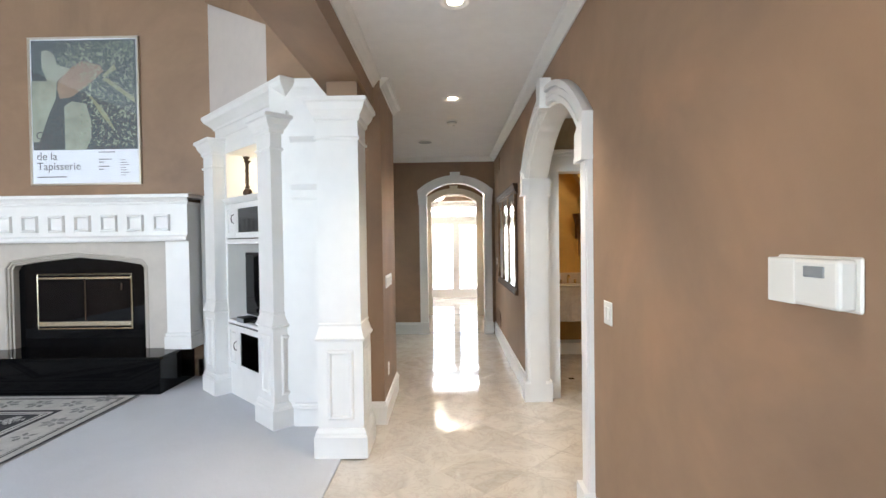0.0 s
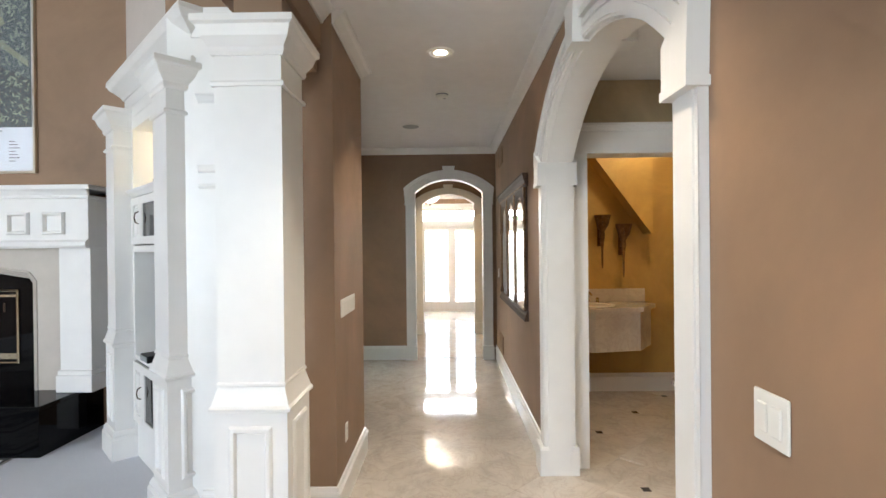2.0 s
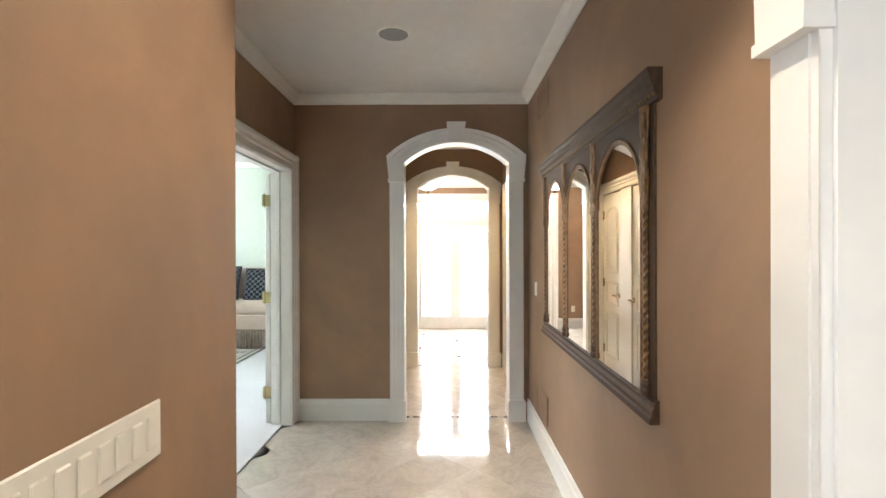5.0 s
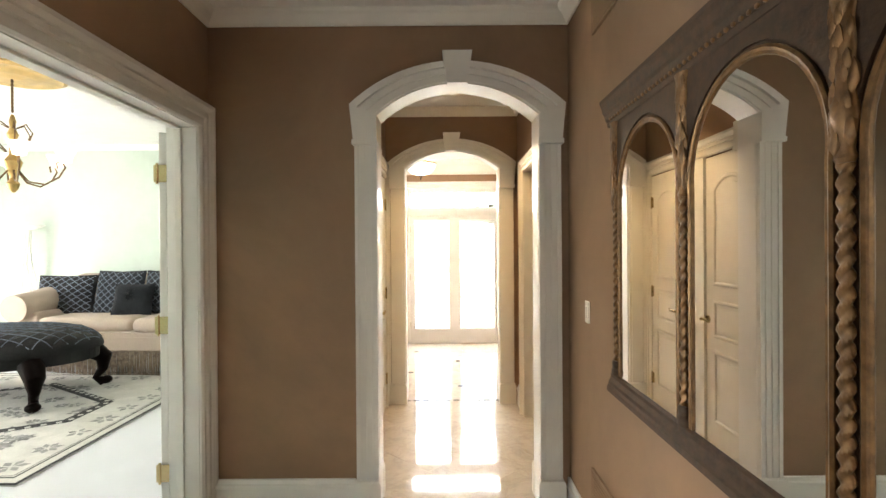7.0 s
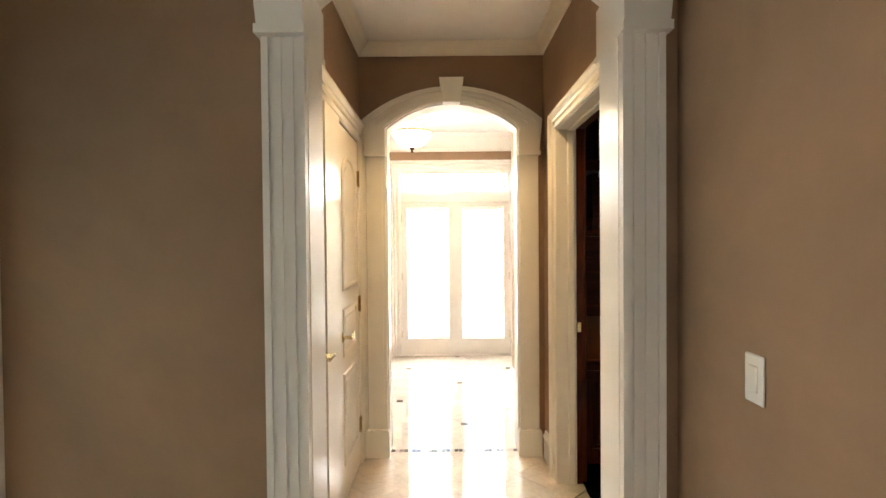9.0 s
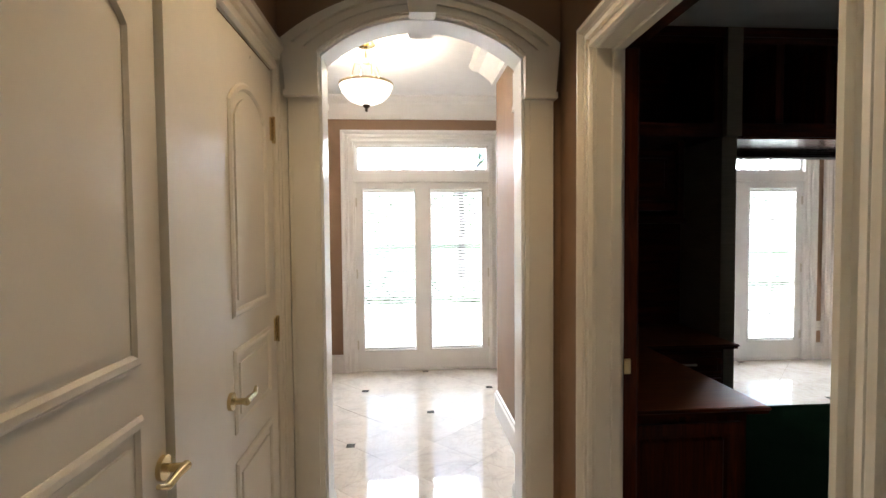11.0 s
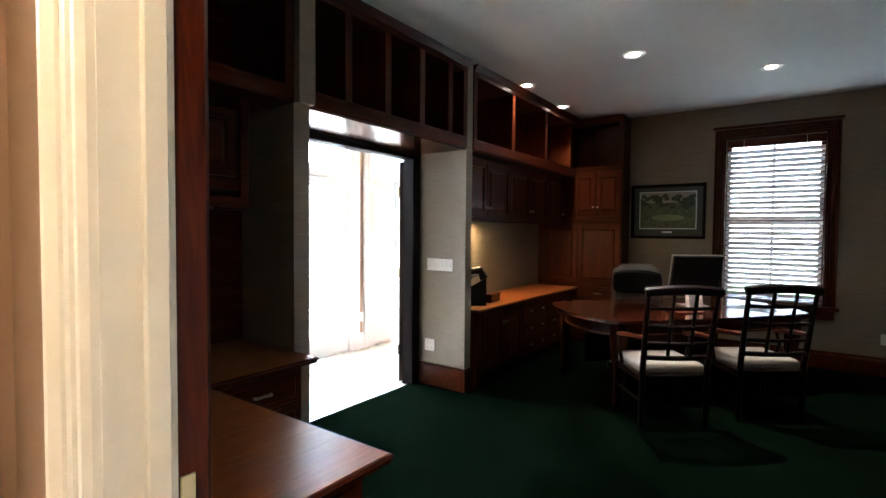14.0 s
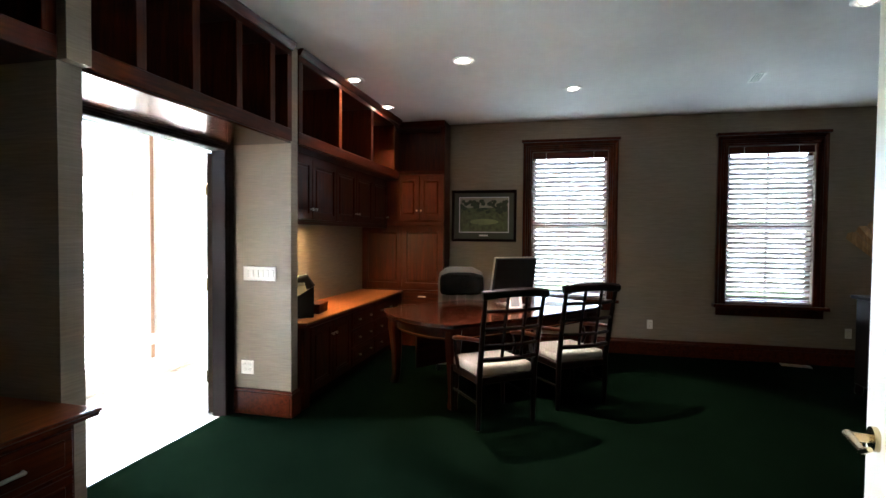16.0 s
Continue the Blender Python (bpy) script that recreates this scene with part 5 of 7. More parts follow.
for k, (off, v) in enumerate(((0.0, 0.27), (-0.022, 0.25), (-0.044, 0.225))):
    part("arch_step", sweep(bmesh.new(), inner, [(off, 0), (off, v + 0.02), (off - 0.012, v + 0.028), (off - 0.022, v + 0.02), (off - 0.022, 0)], on_y(0, -1)), LIMESTONE, fp)
gs = [(a * 0.93, (b if b < 0.5 else b - 0.055)) for a, b in inner]
bm = bmesh.new()
prism(bm, gs, on_y(0, -1), 0.10, 0.17)
part("granite_surround", bm, GRANITE, fp, "polished black granite surround")
fb = part("firebox_glass", box(-0.53, -0.178, 0.64, 0.56, -0.171, 1.26), GRANITE, fp, "dark glass fire doors")
part("firebox_frame", sweep(bmesh.new(), [(-0.53, 0.64), (-0.53, 1.26), (0.56, 1.26), (0.56, 0.64)], [(0, 0), (0.016, 0), (0.018, 0.010), (0.010, 0.018), (0, 0.014)], on_y(-0.171, -1), True), PALEBRASS, fb, "polished brass frame")
part("louvre", boxes((-0.53, -0.185, 1.215, 0.56, -0.172, 1.235), (-0.53, -0.185, 0.665, 0.56, -0.172, 0.715)), PALEBRASS, fb, "polished brass bar")
part("door_bar", boxes((0.015, -0.184, 0.69, 0.027, -0.172, 1.22), (0.45, -0.19, 1.08, 0.46, -0.178, 1.16)), BRONZE, fb)
part("log", tube(tube(bmesh.new(), [(-0.35, -0.135, 0.76), (0.3, -0.14, 0.80)], 0.035, 8), [(-0.2, -0.13, 0.83), (0.38, -0.135, 0.77)], 0.03, 8), BARK, fb)
fr = part("frieze", box(-1.34, -0.36, 1.64, 1.34, -0.002, 2.06, 0.003), WHITE, fp)
part("frieze_base", sweep(bmesh.new(), [(-1.34, -0.36), (1.34, -0.36)], [(0, 1.64), (-0.02, 1.64), (-0.035, 1.66), (-0.035, 1.69), (-0.015, 1.71), (0, 1.71)], plan), WHITE, fr)
for k in range(8):
    cxx = -1.05 + k * 0.30
    bm = bmesh.new()
    panel_rim(bm, on_y(-0.36, -1), cxx - 0.095, cxx + 0.095, 1.755, 1.945, 0.032, 0.032)
    part("frieze_panel", bm, WHITE, fr)
mt = part("mantel_shelf", boxes((-1.39, -0.42, 2.13, 1.39, -0.002, 2.17), (-1.36, -0.385, 2.06, 1.36, -0.002, 2.085), b=0.004), WHITE, fp)
part("shelf_moulding", sweep(bmesh.new(), [(-1.36, -0.37), (1.36, -0.37)], [(0, 2.085), (-0.012, 2.085), (-0.03, 2.115), (-0.045, 2.13), (0, 2.13)], plan), WHITE, mt)

# ---------- framed exhibition poster ----------
INKBLUE = gloss("printed_blue_green", (0.045, 0.062, 0.068), 0.5, 0.5, scale=40, bumpy=0)
PRINTPALE = gloss("printed_pale_sage", (0.23, 0.25, 0.20), 0.5, 0.18, bumpy=0)
PRINTSTEM = gloss("printed_olive_stem", (0.20, 0.21, 0.13), 0.5, 0.2, bumpy=0)
PRINTROSE = gloss("printed_rose_brown", (0.21, 0.15, 0.11), 0.5, 0.2, bumpy=0)
PRINTLEAF = gloss("printed_leaf", (0.22, 0.26, 0.19), 0.5, 0.4, scale=30, bumpy=0)
PAPER = gloss("poster_paper", (0.62, 0.64, 0.68), 0.5, 0.02, bumpy=0)
INK = gloss("printed_ink", (0.05, 0.05, 0.06), 0.5, 0.05, bumpy=0)
po = thing("poster", "framed exhibition poster with a leafy tapestry picture under glass", "poster", pose(-4.90, 5.65, 2.33))
PW, PH = 1.33, 1.76
part("paper", box(0.02, -0.018, 0.02, PW - 0.02, -0.012, PH - 0.02), PAPER, po)
part("frame", sweep(bmesh.new(), [(0, 0), (0, PH), (PW, PH), (PW, 0)], [(0, 0), (-0.022, 0), (-0.022, 0.03), (-0.016, 0.034), (0, 0.034)], on_y(0, -1), True), NICKEL, po, "thin polished silver frame")
pic = part("picture", box(0.035, -0.020, 0.422, PW - 0.035, -0.0185, PH - 0.035), INKBLUE, po, "dark blue-green printed picture")
ty = on_y(0, -1)
shapes = [(PRINTPALE, [(0.16, 1.60), (0.22, 1.62), (0.31, 1.56), (0.35, 1.43), (0.51, 1.39), (0.34, 1.24), (0.22, 1.24), (0.16, 1.41)]),
          (PRINTPALE, [(0.03, 1.25), (0.34, 1.24), (0.32, 1.03), (0.24, 0.86), (0.11, 0.52), (0.03, 0.52)]),
          (PRINTPALE, [(0.42, 0.94), (0.51, 1.00), (0.68, 0.97), (0.74, 0.77), (0.74, 0.56), (0.67, 0.42), (0.42, 0.42)]),
          (PRINTROSE, [(0.35, 1.24), (0.53, 1.41), (0.66, 1.48), (0.86, 1.42), (0.90, 1.35), (0.70, 1.18), (0.51, 1.05), (0.37, 1.03), (0.34, 1.14)]),
          (PRINTSTEM, [(0.89, 1.30), (1.03, 1.44), (1.06, 1.37), (0.90, 1.28)]),
          (PRINTSTEM, [(0.88, 1.26), (0.95, 1.27), (1.27, 1.03), (1.27, 0.97)]),
          (PRINTSTEM, [(0.71, 1.07), (0.74, 1.07), (0.92, 0.86), (1.02, 0.67), (1.00, 0.66), (0.86, 0.84)])]
for m_, pts in shapes:
    part("printed_shape", prism(bmesh.new(), pts, ty, 0.0202, 0.0206), m_, pic)
bm = bmesh.new()
rng = random.Random(8)
for k in range(620):
    a, b_ = rng.uniform(0.6, PW - 0.06), rng.uniform(0.47, PH - 0.06)
    if rng.random() < 0.25:
        a, b_ = rng.uniform(0.35, PW - 0.06), rng.uniform(1.42, PH - 0.06)
    t_, l_ = rng.uniform(0, 6.28), rng.uniform(0.014, 0.032)
    dx, dz = math.cos(t_) * l_, math.sin(t_) * l_
    prism(bm, [(a - dx, b_ - dz), (a + dz * 0.3, b_ - dx * 0.3), (a + dx, b_ + dz), (a - dz * 0.3, b_ + dx * 0.3)], ty, 0.0203, 0.0207)
part("printed_leaves", bm, PRINTLEAF, pic)
for body, size, px, pz in (("de la", 0.13, 0.07, 0.305), ("Tapisserie", 0.13, 0.07, 0.185)):
    text(body, size, INK, pose(px, -0.0187, pz, 90), po)
for body, px in (("Cha", 0.07), ("d'o", 0.07)):
    text(body, 0.13, INK, pose(px, -0.0212, 0.552 if body == "Cha" else 0.432, 90), po)
bars = [(0.07, 0.095, 0.36, 0.012), (0.82, 0.385, 0.20, 0.010), (0.82, 0.30, 0.16, 0.010), (0.82, 0.265, 0.06, 0.010), (0.82, 0.215, 0.13, 0.010), (0.82, 0.18, 0.06, 0.010)] + [(1.08, 0.29 - 0.03 * k, 0.06 + 0.02 * (k % 3), 0.007) for k in range(7)]
part("small_print", boxes(*[(a, -0.0192, b_, a + w_, -0.0186, b_ + h_) for a, b_, w_, h_ in bars]), INK, po)
gl = part("glazing", box(0.02, -0.0245, 0.02, PW - 0.02, -0.0225, PH - 0.02), GLASS, po, "clear picture glass")
gl.visible_shadow = False


# ---------- patterned rugs ----------
def rug(m, w, h, label, seed, dark=RUGDARK, corners=True):
    rng = random.Random(seed)
    r = thing("area_rug", label, "rug", m)
    part("rug_body", box(0, 0, 0, w, h, 0.012, 0.004), RUGBASE, r)
    z = 0.0122

    def ring(inset, wd, mat, nm):
        part(nm, sweep(bmesh.new(), [(inset, inset), (inset, h - inset), (w - inset, h - inset), (w - inset, inset)], [(0, z), (-wd, z), (-wd, z + 0.001), (0, z + 0.001)], plan, True), mat, r)
    ring(0.0, 0.03, dark, "edge_band")
    ring(0.10, 0.015, dark, "border_line")
    ring(0.13, 0.006, dark, "border_line")
    if corners:
        ring(0.46, 0.045, dark, "border_line")
        ring(0.54, 0.010, dark, "border_line")
    bm = bmesh.new()

    def motif(cx, cy, s, t0):
        n = 5 + rng.randrange(3)
        for j in range(n):
            t = t0 + 6.28 * j / n
            p, q = Vector((math.cos(t), math.sin(t))), Vector((-math.sin(t), math.cos(t)))
            pts = [p * s * 0.15, p * s * 0.6 + q * s * 0.24, p * s, p * s * 0.6 - q * s * 0.24]
            prism(bm, [(cx + v.x, cy + v.y) for v in pts], plan, z, z + 0.0012)
    per = [(0.28, y) for y in np.arange(0.28, h, 0.33)] + [(w - 0.28, y) for y in np.arange(0.28, h, 0.33)] + [(x, 0.28) for x in np.arange(0.6, w - 0.4, 0.33)] + [(x, h - 0.28) for x in np.arange(0.6, w - 0.4, 0.33)]
    for cx, cy in per:
        motif(cx, cy, rng.uniform(0.09, 0.13), rng.uniform(0, 6))
    for k in range(int(w * h * 7)):
        motif(rng.uniform(0.6, w - 0.6), rng.uniform(0.6, h - 0.6), rng.uniform(0.05, 0.12), rng.uniform(0, 6))
    tagged(part("woven_motif", bm, RUGGREY, r), "", "", "", "stuff")
    for cx, cy, ux, uy in ((0.58, 0.58, 1, 1), (w - 0.58, 0.58, -1, 1), (0.58, h - 0.58, 1, -1), (w - 0.58, h - 0.58, -1, -1)) if corners else ():
        tri = [(cx, cy), (cx + ux * 0.85, cy), (cx + ux * 0.42, cy + uy * 0.24), (cx + ux * 0.24, cy + uy * 0.42), (cx, cy + uy * 0.85)]
        corner = part("corner_field", prism(bmesh.new(), tri, plan, z, z + 0.0014), dark, r)
        bm = bmesh.new()
        for k in range(9):
            motif(cx + ux * rng.uniform(0.06, 0.26), cy + uy * rng.uniform(0.06, 0.26), 0.045, rng.uniform(0, 6))
        bmesh.ops.translate(bm, verts=bm.verts, vec=(0, 0, 0.0012))
        part("corner_motif", bm, RUGBASE, corner)
    o = [(w * 0.5, h * 0.16), (w * 0.84, h * 0.40), (w * 0.84, h * 0.60), (w * 0.5, h * 0.84), (w * 0.16, h * 0.60), (w * 0.16, h * 0.40)][::-1]
    part("medallion_line", sweep(bmesh.new(), o, [(0, z), (-0.10, z), (-0.10, z + 0.0016), (0, z + 0.0016)], plan, True), dark, r)
    bm = bmesh.new()
    for (ax, ay), (bx_, by_) in zip(o, o[1:] + o[:1]):
        n = int(math.hypot(bx_ - ax, by_ - ay) / 0.11)
        for j in range(n):
            f = (j + 0.5) / n
            cx, cy = ax + (bx_ - ax) * f, ay + (by_ - ay) * f
            cx, cy = cx + (w / 2 - cx) * 0.035, cy + (h / 2 - cy) * 0.035
            prism(bm, [(cx - 0.03, cy), (cx, cy - 0.03), (cx + 0.03, cy), (cx, cy + 0.03)], plan, z + 0.001, z + 0.0024)
    part("medallion_dot", bm, RUGBASE, r)
    return r


rug(pose(-6.6, 1.2, 0.014), 3.42, 3.70, "cream wool rug with dark medallion and black edge", 3)

# ---------- office ----------
NORTH = 11.95      # face of the office's north wall
FACE = 11.39       # face of the built-in upper shelves
HEAD = 2.25


def open_bays(root, x0, x1, z0, z1, y0, y1, divs, name="divider"):
    """Open shelves facing -y: rails, dividers and a back."""
    part("bottom_rail", box(x0, y0, z0, x1, y1, z0 + 0.10, 0.003), MAHOG_X, root)
    part("top_rail", box(x0, y0, z1 - 0.10, x1, y1, z1, 0.003), MAHOG_X, root)
    part("back", box(x0, y1 - 0.015, z0 + 0.10, x1, y1, z1 - 0.10), MAHOG_X, root)
    for d in divs:
        part(name, box(d - 0.032, y0, z0 + 0.10, d + 0.032, y1 - 0.015, z1 - 0.10, 0.003), MAHOG_Z, root)
    bm = sweep(bmesh.new(), [(x1, y0), (x0, y0)][::-1], [(0, z1 - 0.055), (-0.012, z1 - 0.055), (-0.03, z1 - 0.025), (-0.042, z1 - 0.01), (-0.042, z1), (0, z1)], plan)
    part("cornice", bm, MAHOG_X, root)
    return root


# piers and lintel shelf round the wide doorway
structure(part("pier_office_left", boxes((2.445, FACE + 0.01, 0.012, 2.56, NORTH, HEAD), (2.445, FACE - 0.046, HEAD, 2.56, FACE + 0.01, CZ - 0.003)), GRASS), "grasscloth-covered pier")
structure(part("pier_office_right", box(4.33, FACE + 0.01, 0.012, 4.43, NORTH, CZ - 0.003), GRASS), "grasscloth-covered pier")
structure(part("pier_baseboard", boxes((4.308, FACE - 0.012, 0.012, 4.452, FACE + 0.0095, 0.20), (4.308, FACE + 0.0095, 0.012, 4.329, NORTH - 0.02, 0.20), (4.314, FACE - 0.006, 0.20, 4.446, FACE + 0.0095, 0.225), (4.314, FACE + 0.0095, 0.20, 4.329, NORTH - 0.02, 0.225), b=0.003), MAHOG_X), "mahogany baseboard round a pier")
lint = thing("lintel_shelf", "mahogany open shelf unit over the wide doorway", "shelf")
open_bays(lint, 2.445, 4.328, HEAD, CZ - 0.004, FACE, NORTH - 0.006, [2.48, 2.88, 3.27, 3.67, 4.06, 4.296])
part("soffit", box(2.562, FACE + 0.01, HEAD - 0.014, 4.328, NORTH - 0.006, HEAD - 0.001, 0.002), POLISHED, lint)
root = structure(new("trim_office_french"), "dark mahogany double-door frame")
part("casing", sweep(bmesh.new(), [(2.59, 0.012), (2.59, 2.18), (4.23, 2.18), (4.23, 0.012)], [(u * 0.6, v * 0.8) for u, v in CASING], on_y(NORTH, -1)), DARKWOOD, root)
part("jamb", boxes((2.56, NORTH - 0.002, 0, 2.59, 12.06, 2.18), (4.23, NORTH - 0.002, 0, 4.26, 12.06, 2.18), (2.56, NORTH - 0.002, 2.18, 4.26, 12.06, 2.21)), DARKWOOD, root)
structure(casing("trim_breakfast_side", on_y(12.05, 1), 2.56, 4.26, 0, 2.21, WHITE, 0.12), "white moulded casing")
gd = thing("glazed_door", "white glazed office door standing open with brass hinges", "door", pose(4.235, 12.09, 0.01, 0, 0, 46))
part("leaf", boxes((0, -0.02, 0, 0.11, 0.02, 2.16), (0.74, -0.02, 0, 0.85, 0.02, 2.16), (0.11, -0.02, 0, 0.74, 0.02, 0.24), (0.11, -0.02, 2.04, 0.74, 0.02, 2.16), (0.415, -0.012, 0.24, 0.435, 0.012, 2.04), *[(0.11, -0.012, 0.24 + 0.45 * k - 0.01, 0.74, 0.012, 0.24 + 0.45 * k + 0.01) for k in (1, 2, 3)]), WHITE, gd)
part("pane", box(0.11, -0.002, 0.24, 0.74, 0.002, 2.04), GLASS, gd).visible_shadow = False
# thin dark strip down the leaf's hinge edge
part("edge_strip", box(-0.004, -0.02, 0.01, -0.0002, 0.012, 2.15), BRONZE, gd, "dark strip along the hinge edge")
for hz in (0.32, 1.08, 1.86):
    part("hinge", box(-0.012, 0.012, hz - 0.05, 0.02, 0.026, hz + 0.05, 0.002), BRASS, gd, "polished brass hinge")
switch_plate(pose(4.33, 11.685, 1.18, 0, 0, -90), 6, "white six-gang rocker switch on grey grasscloth")
switch_plate(pose(4.33, 11.80, 0.40, 0, 0, -90), 2, "white wall outlet on grey grasscloth", True)
switch_plate(pose(7.41, 8.165, 0.40, 0, 0, -90), 1, "ivory wall outlet below the windows", True)
switch_plate(pose(7.41, 6.0, 0.40, 0, 0, -90), 1, "ivory wall outlet near the corner", True)


def drawer(root, x0, x1, y, z0, z1, kind="bar", n=1):
    d = part("drawer_front", box(x0, y - 0.02, z0, x1, y, z1, 0.004), MAHOG_X, root)
    part("drawer_field", box(x0 + 0.035, y - 0.026, z0 + 0.03, x1 - 0.035, y - 0.018, z1 - 0.03, 0.005), MAHOG_X, d)
    for k in range(n):
        cx = (x0 + x1) / 2 if n == 1 else x0 + (x1 - x0) * (0.25 + 0.5 * k)
        cz = (z0 + z1) / 2
        if kind == "bar":
            part("cup_pull", tube(bmesh.new(), [(cx - 0.05, y - 0.02, cz), (cx - 0.042, y - 0.048, cz + 0.003), (cx, y - 0.052, cz + 0.006), (cx + 0.042, y - 0.048, cz + 0.003), (cx + 0.05, y - 0.02, cz)], 0.008, 8), NICKEL, d, "brushed metal pull", True)
        else:
            part("knob", tube(bmesh.new(), [(cx, y - 0.02, cz), (cx, y - 0.036, cz), (cx, y - 0.04, cz), (cx, y - 0.052, cz), (cx, y - 0.056, cz)], [0.006, 0.006, 0.013, 0.013, 0.005], 10), NICKEL, d, "small metal knob", True)
    return d


def counter_top(name, outline, z, label, mat=TOPWOOD):
    c = thing(name, label, "worktop", pose(0, 0, z))
    top = part("top", prism(bmesh.new(), outline, plan, -0.024, 0), mat, c)
    n = len(outline)
    line = outline if sum((outline[(i + 1) % n][0] - outline[i][0]) * (outline[(i + 1) % n][1] + outline[i][1]) for i in range(n)) > 0 else outline[::-1]
    part("edge_moulding", sweep(bmesh.new(), line, [(0, -0.026), (0, -0.002), (0.008, -0.003), (0.014, -0.012), (0.006, -0.02), (0.004, -0.034), (-0.01, -0.034), (-0.01, -0.026)], plan, True), MAHOG_X, c, "dark moulded edge")
    return c


# right-hand run: base cabinets, worktop, wall cabinets, open shelves
base = thing("base_cabinet", "mahogany base cabinet with doors and drawers along the wall", "cabinet", pose(0, 0, 0.012))
part("body", box(4.52, 11.40, 0.09, 7.02, NORTH - 0.006, 0.71), MAHOG_Z, base)
part("plinth", box(4.54, 11.45, 0.0, 7.02, NORTH - 0.006, 0.09), DARKWOOD, base)
part("corner_post", box(4.49, 11.375, 0.0, 4.60, 11.47, 0.71, 0.01), MAHOG_Z, base)
for x0, x1 in ((4.63, 5.04), (5.05, 5.46)):
    panel_door(base, x0, x1, 11.378, 0.12, 0.68, MAHOG_Z, None, (x1 - 0.03 if x0 < 5 else x0 + 0.03, 0.56, "knob"))
for x0, x1 in ((5.50, 6.12), (6.14, 6.80)):
    for z0, z1 in ((0.12, 0.30), (0.31, 0.49), (0.50, 0.68)):
        drawer(base, x0, x1, 11.40, z0, z1, "knob", 2)
counter_top("office_worktop", [(4.47, 11.34), (4.47, NORTH - 0.005), (7.03, NORTH - 0.005), (7.03, 11.34)], 0.762, "polished cherry worktop on mahogany cabinets")
wallcab = thing("wall_cabinet", "mahogany wall cabinets with panelled doors", "cabinet")
part("body", box(4.44, 11.575, 1.63, 7.02, NORTH - 0.006, HEAD - 0.002), MAHOG_Z, wallcab)
part("light_rail", box(4.44, 11.56, 1.595, 7.02, 11.60, 1.63, 0.006), MAHOG_X, wallcab)
for k in range(5):
    x0 = 4.46 + k * 0.51
    panel_door(wallcab, x0, x0 + 0.50, 11.552, 1.645, HEAD - 0.05, MAHOG_Z, None, (x0 + (0.47 if k % 2 == 0 else 0.03), 1.74, "knob"))
up = thing("open_shelf", "mahogany open shelves under the ceiling", "shelf")
open_bays(up, 4.432, 7.02, HEAD, CZ - 0.004, FACE, NORTH - 0.006, [4.465, 5.22, 6.05, 6.85])
part("under_panel", box(4.432, FACE + 0.012, HEAD - 0.016, 7.02, 11.55, HEAD - 0.0005), MAHOG_X, up)

# tall cabinet returning along the east wall
tall = thing("tall_cabinet", "tall mahogany corner cabinet with panelled doors and an open niche", "cabinet", pose(7.06, 11.94, 0.012, 0, 0, -90))
for nm, row in (("body", (0, 0.02, 0.0, 1.16, 0.34, 2.32)), ("top_panel", (0, 0.02, 2.92, 1.16, 0.34, 3.0)), ("side_block", (0, 0.02, 2.32, 0.46, 0.34, 2.92)), ("side_panel", (1.10, 0.02, 2.32, 1.16, 0.34, 2.92)), ("niche_back", (0.46, 0.30, 2.32, 1.10, 0.34, 2.92))):
    part(nm, box(*row), MAHOG_Z, tall)
for x0, x1 in ((0.02, 0.575), (0.585, 1.145)):
    panel_door(tall, x0, x1, 0.0, 0.80, 1.60, MAHOG_Z, None, None)
    drawer(tall, x0, x1, 0.02, 0.58, 0.76, "bar", 1)
    drawer(tall, x0, x1, 0.02, 0.36, 0.56, "bar", 1)
    drawer(tall, x0, x1, 0.02, 0.12, 0.34, "bar", 1)
for x0, x1, kx in ((0.50, 0.815, 0.79), (0.825, 1.145, 0.85)):
    panel_door(tall, x0, x1, 0.0, 1.70, 2.28, MAHOG_Z, None, (kx, 1.82, "knob"))
part("waist", box(-0.0, -0.012, 1.62, 1.16, 0.03, 1.68, 0.006), MAHOG_X, tall)
part("crown", sweep(bmesh.new(), [(0, 0.02), (1.16, 0.02)], [(0, 2.93), (-0.012, 2.93), (-0.035, 2.97), (-0.045, 2.985), (-0.045, 3.0), (0, 3.0)], plan), MAHOG_X, tall)
part("niche_rail", box(0.46, 0.0, 2.30, 1.16, 0.02, 2.36, 0.003), MAHOG_X, tall)

# left-hand run beside the entrance
nook = thing("desk_cabinet", "mahogany built-in desk drawers beside the entrance", "cabinet", pose(0, 0, 0.012))
part("body", box(1.05, 11.24, 0.0, 2.37, NORTH - 0.006, 0.71), MAHOG_Z, nook)
drawer(nook, 1.85, 2.35, 11.24, 0.52, 0.69, "bar", 1)
drawer(nook, 1.85, 2.35, 11.24, 0.29, 0.50, "bar", 1)
drawer(nook, 1.85, 2.35, 11.24, 0.06, 0.27, "bar", 1)
nook_b = thing("desk_cabinet", "mahogany built-in desk end with panelled side", "cabinet", pose(0, 0, 0.012))
part("body", box(1.05, 10.10, 0.0, 1.72, 11.20, 0.71), MAHOG_Z, nook_b)
panel_door(nook_b, 1.12, 1.68, 10.08, 0.06, 0.66, MAHOG_Z, None, None, None, "end_panel")
counter_top("desk_worktop", [(1.05, 10.03), (1.05, NORTH - 0.005), (2.442, NORTH - 0.005), (2.442, 11.20), (1.77, 11.20), (1.77, 10.03)], 0.762, "polished cherry L-shaped desk top on mahogany cabinets")
lup = thing("open_shelf", "mahogany open shelves above a built-in desk", "shelf")
open_bays(lup, 1.05, 2.443, HEAD, CZ - 0.004, FACE, NORTH - 0.006, [1.085, 1.74, 2.41])
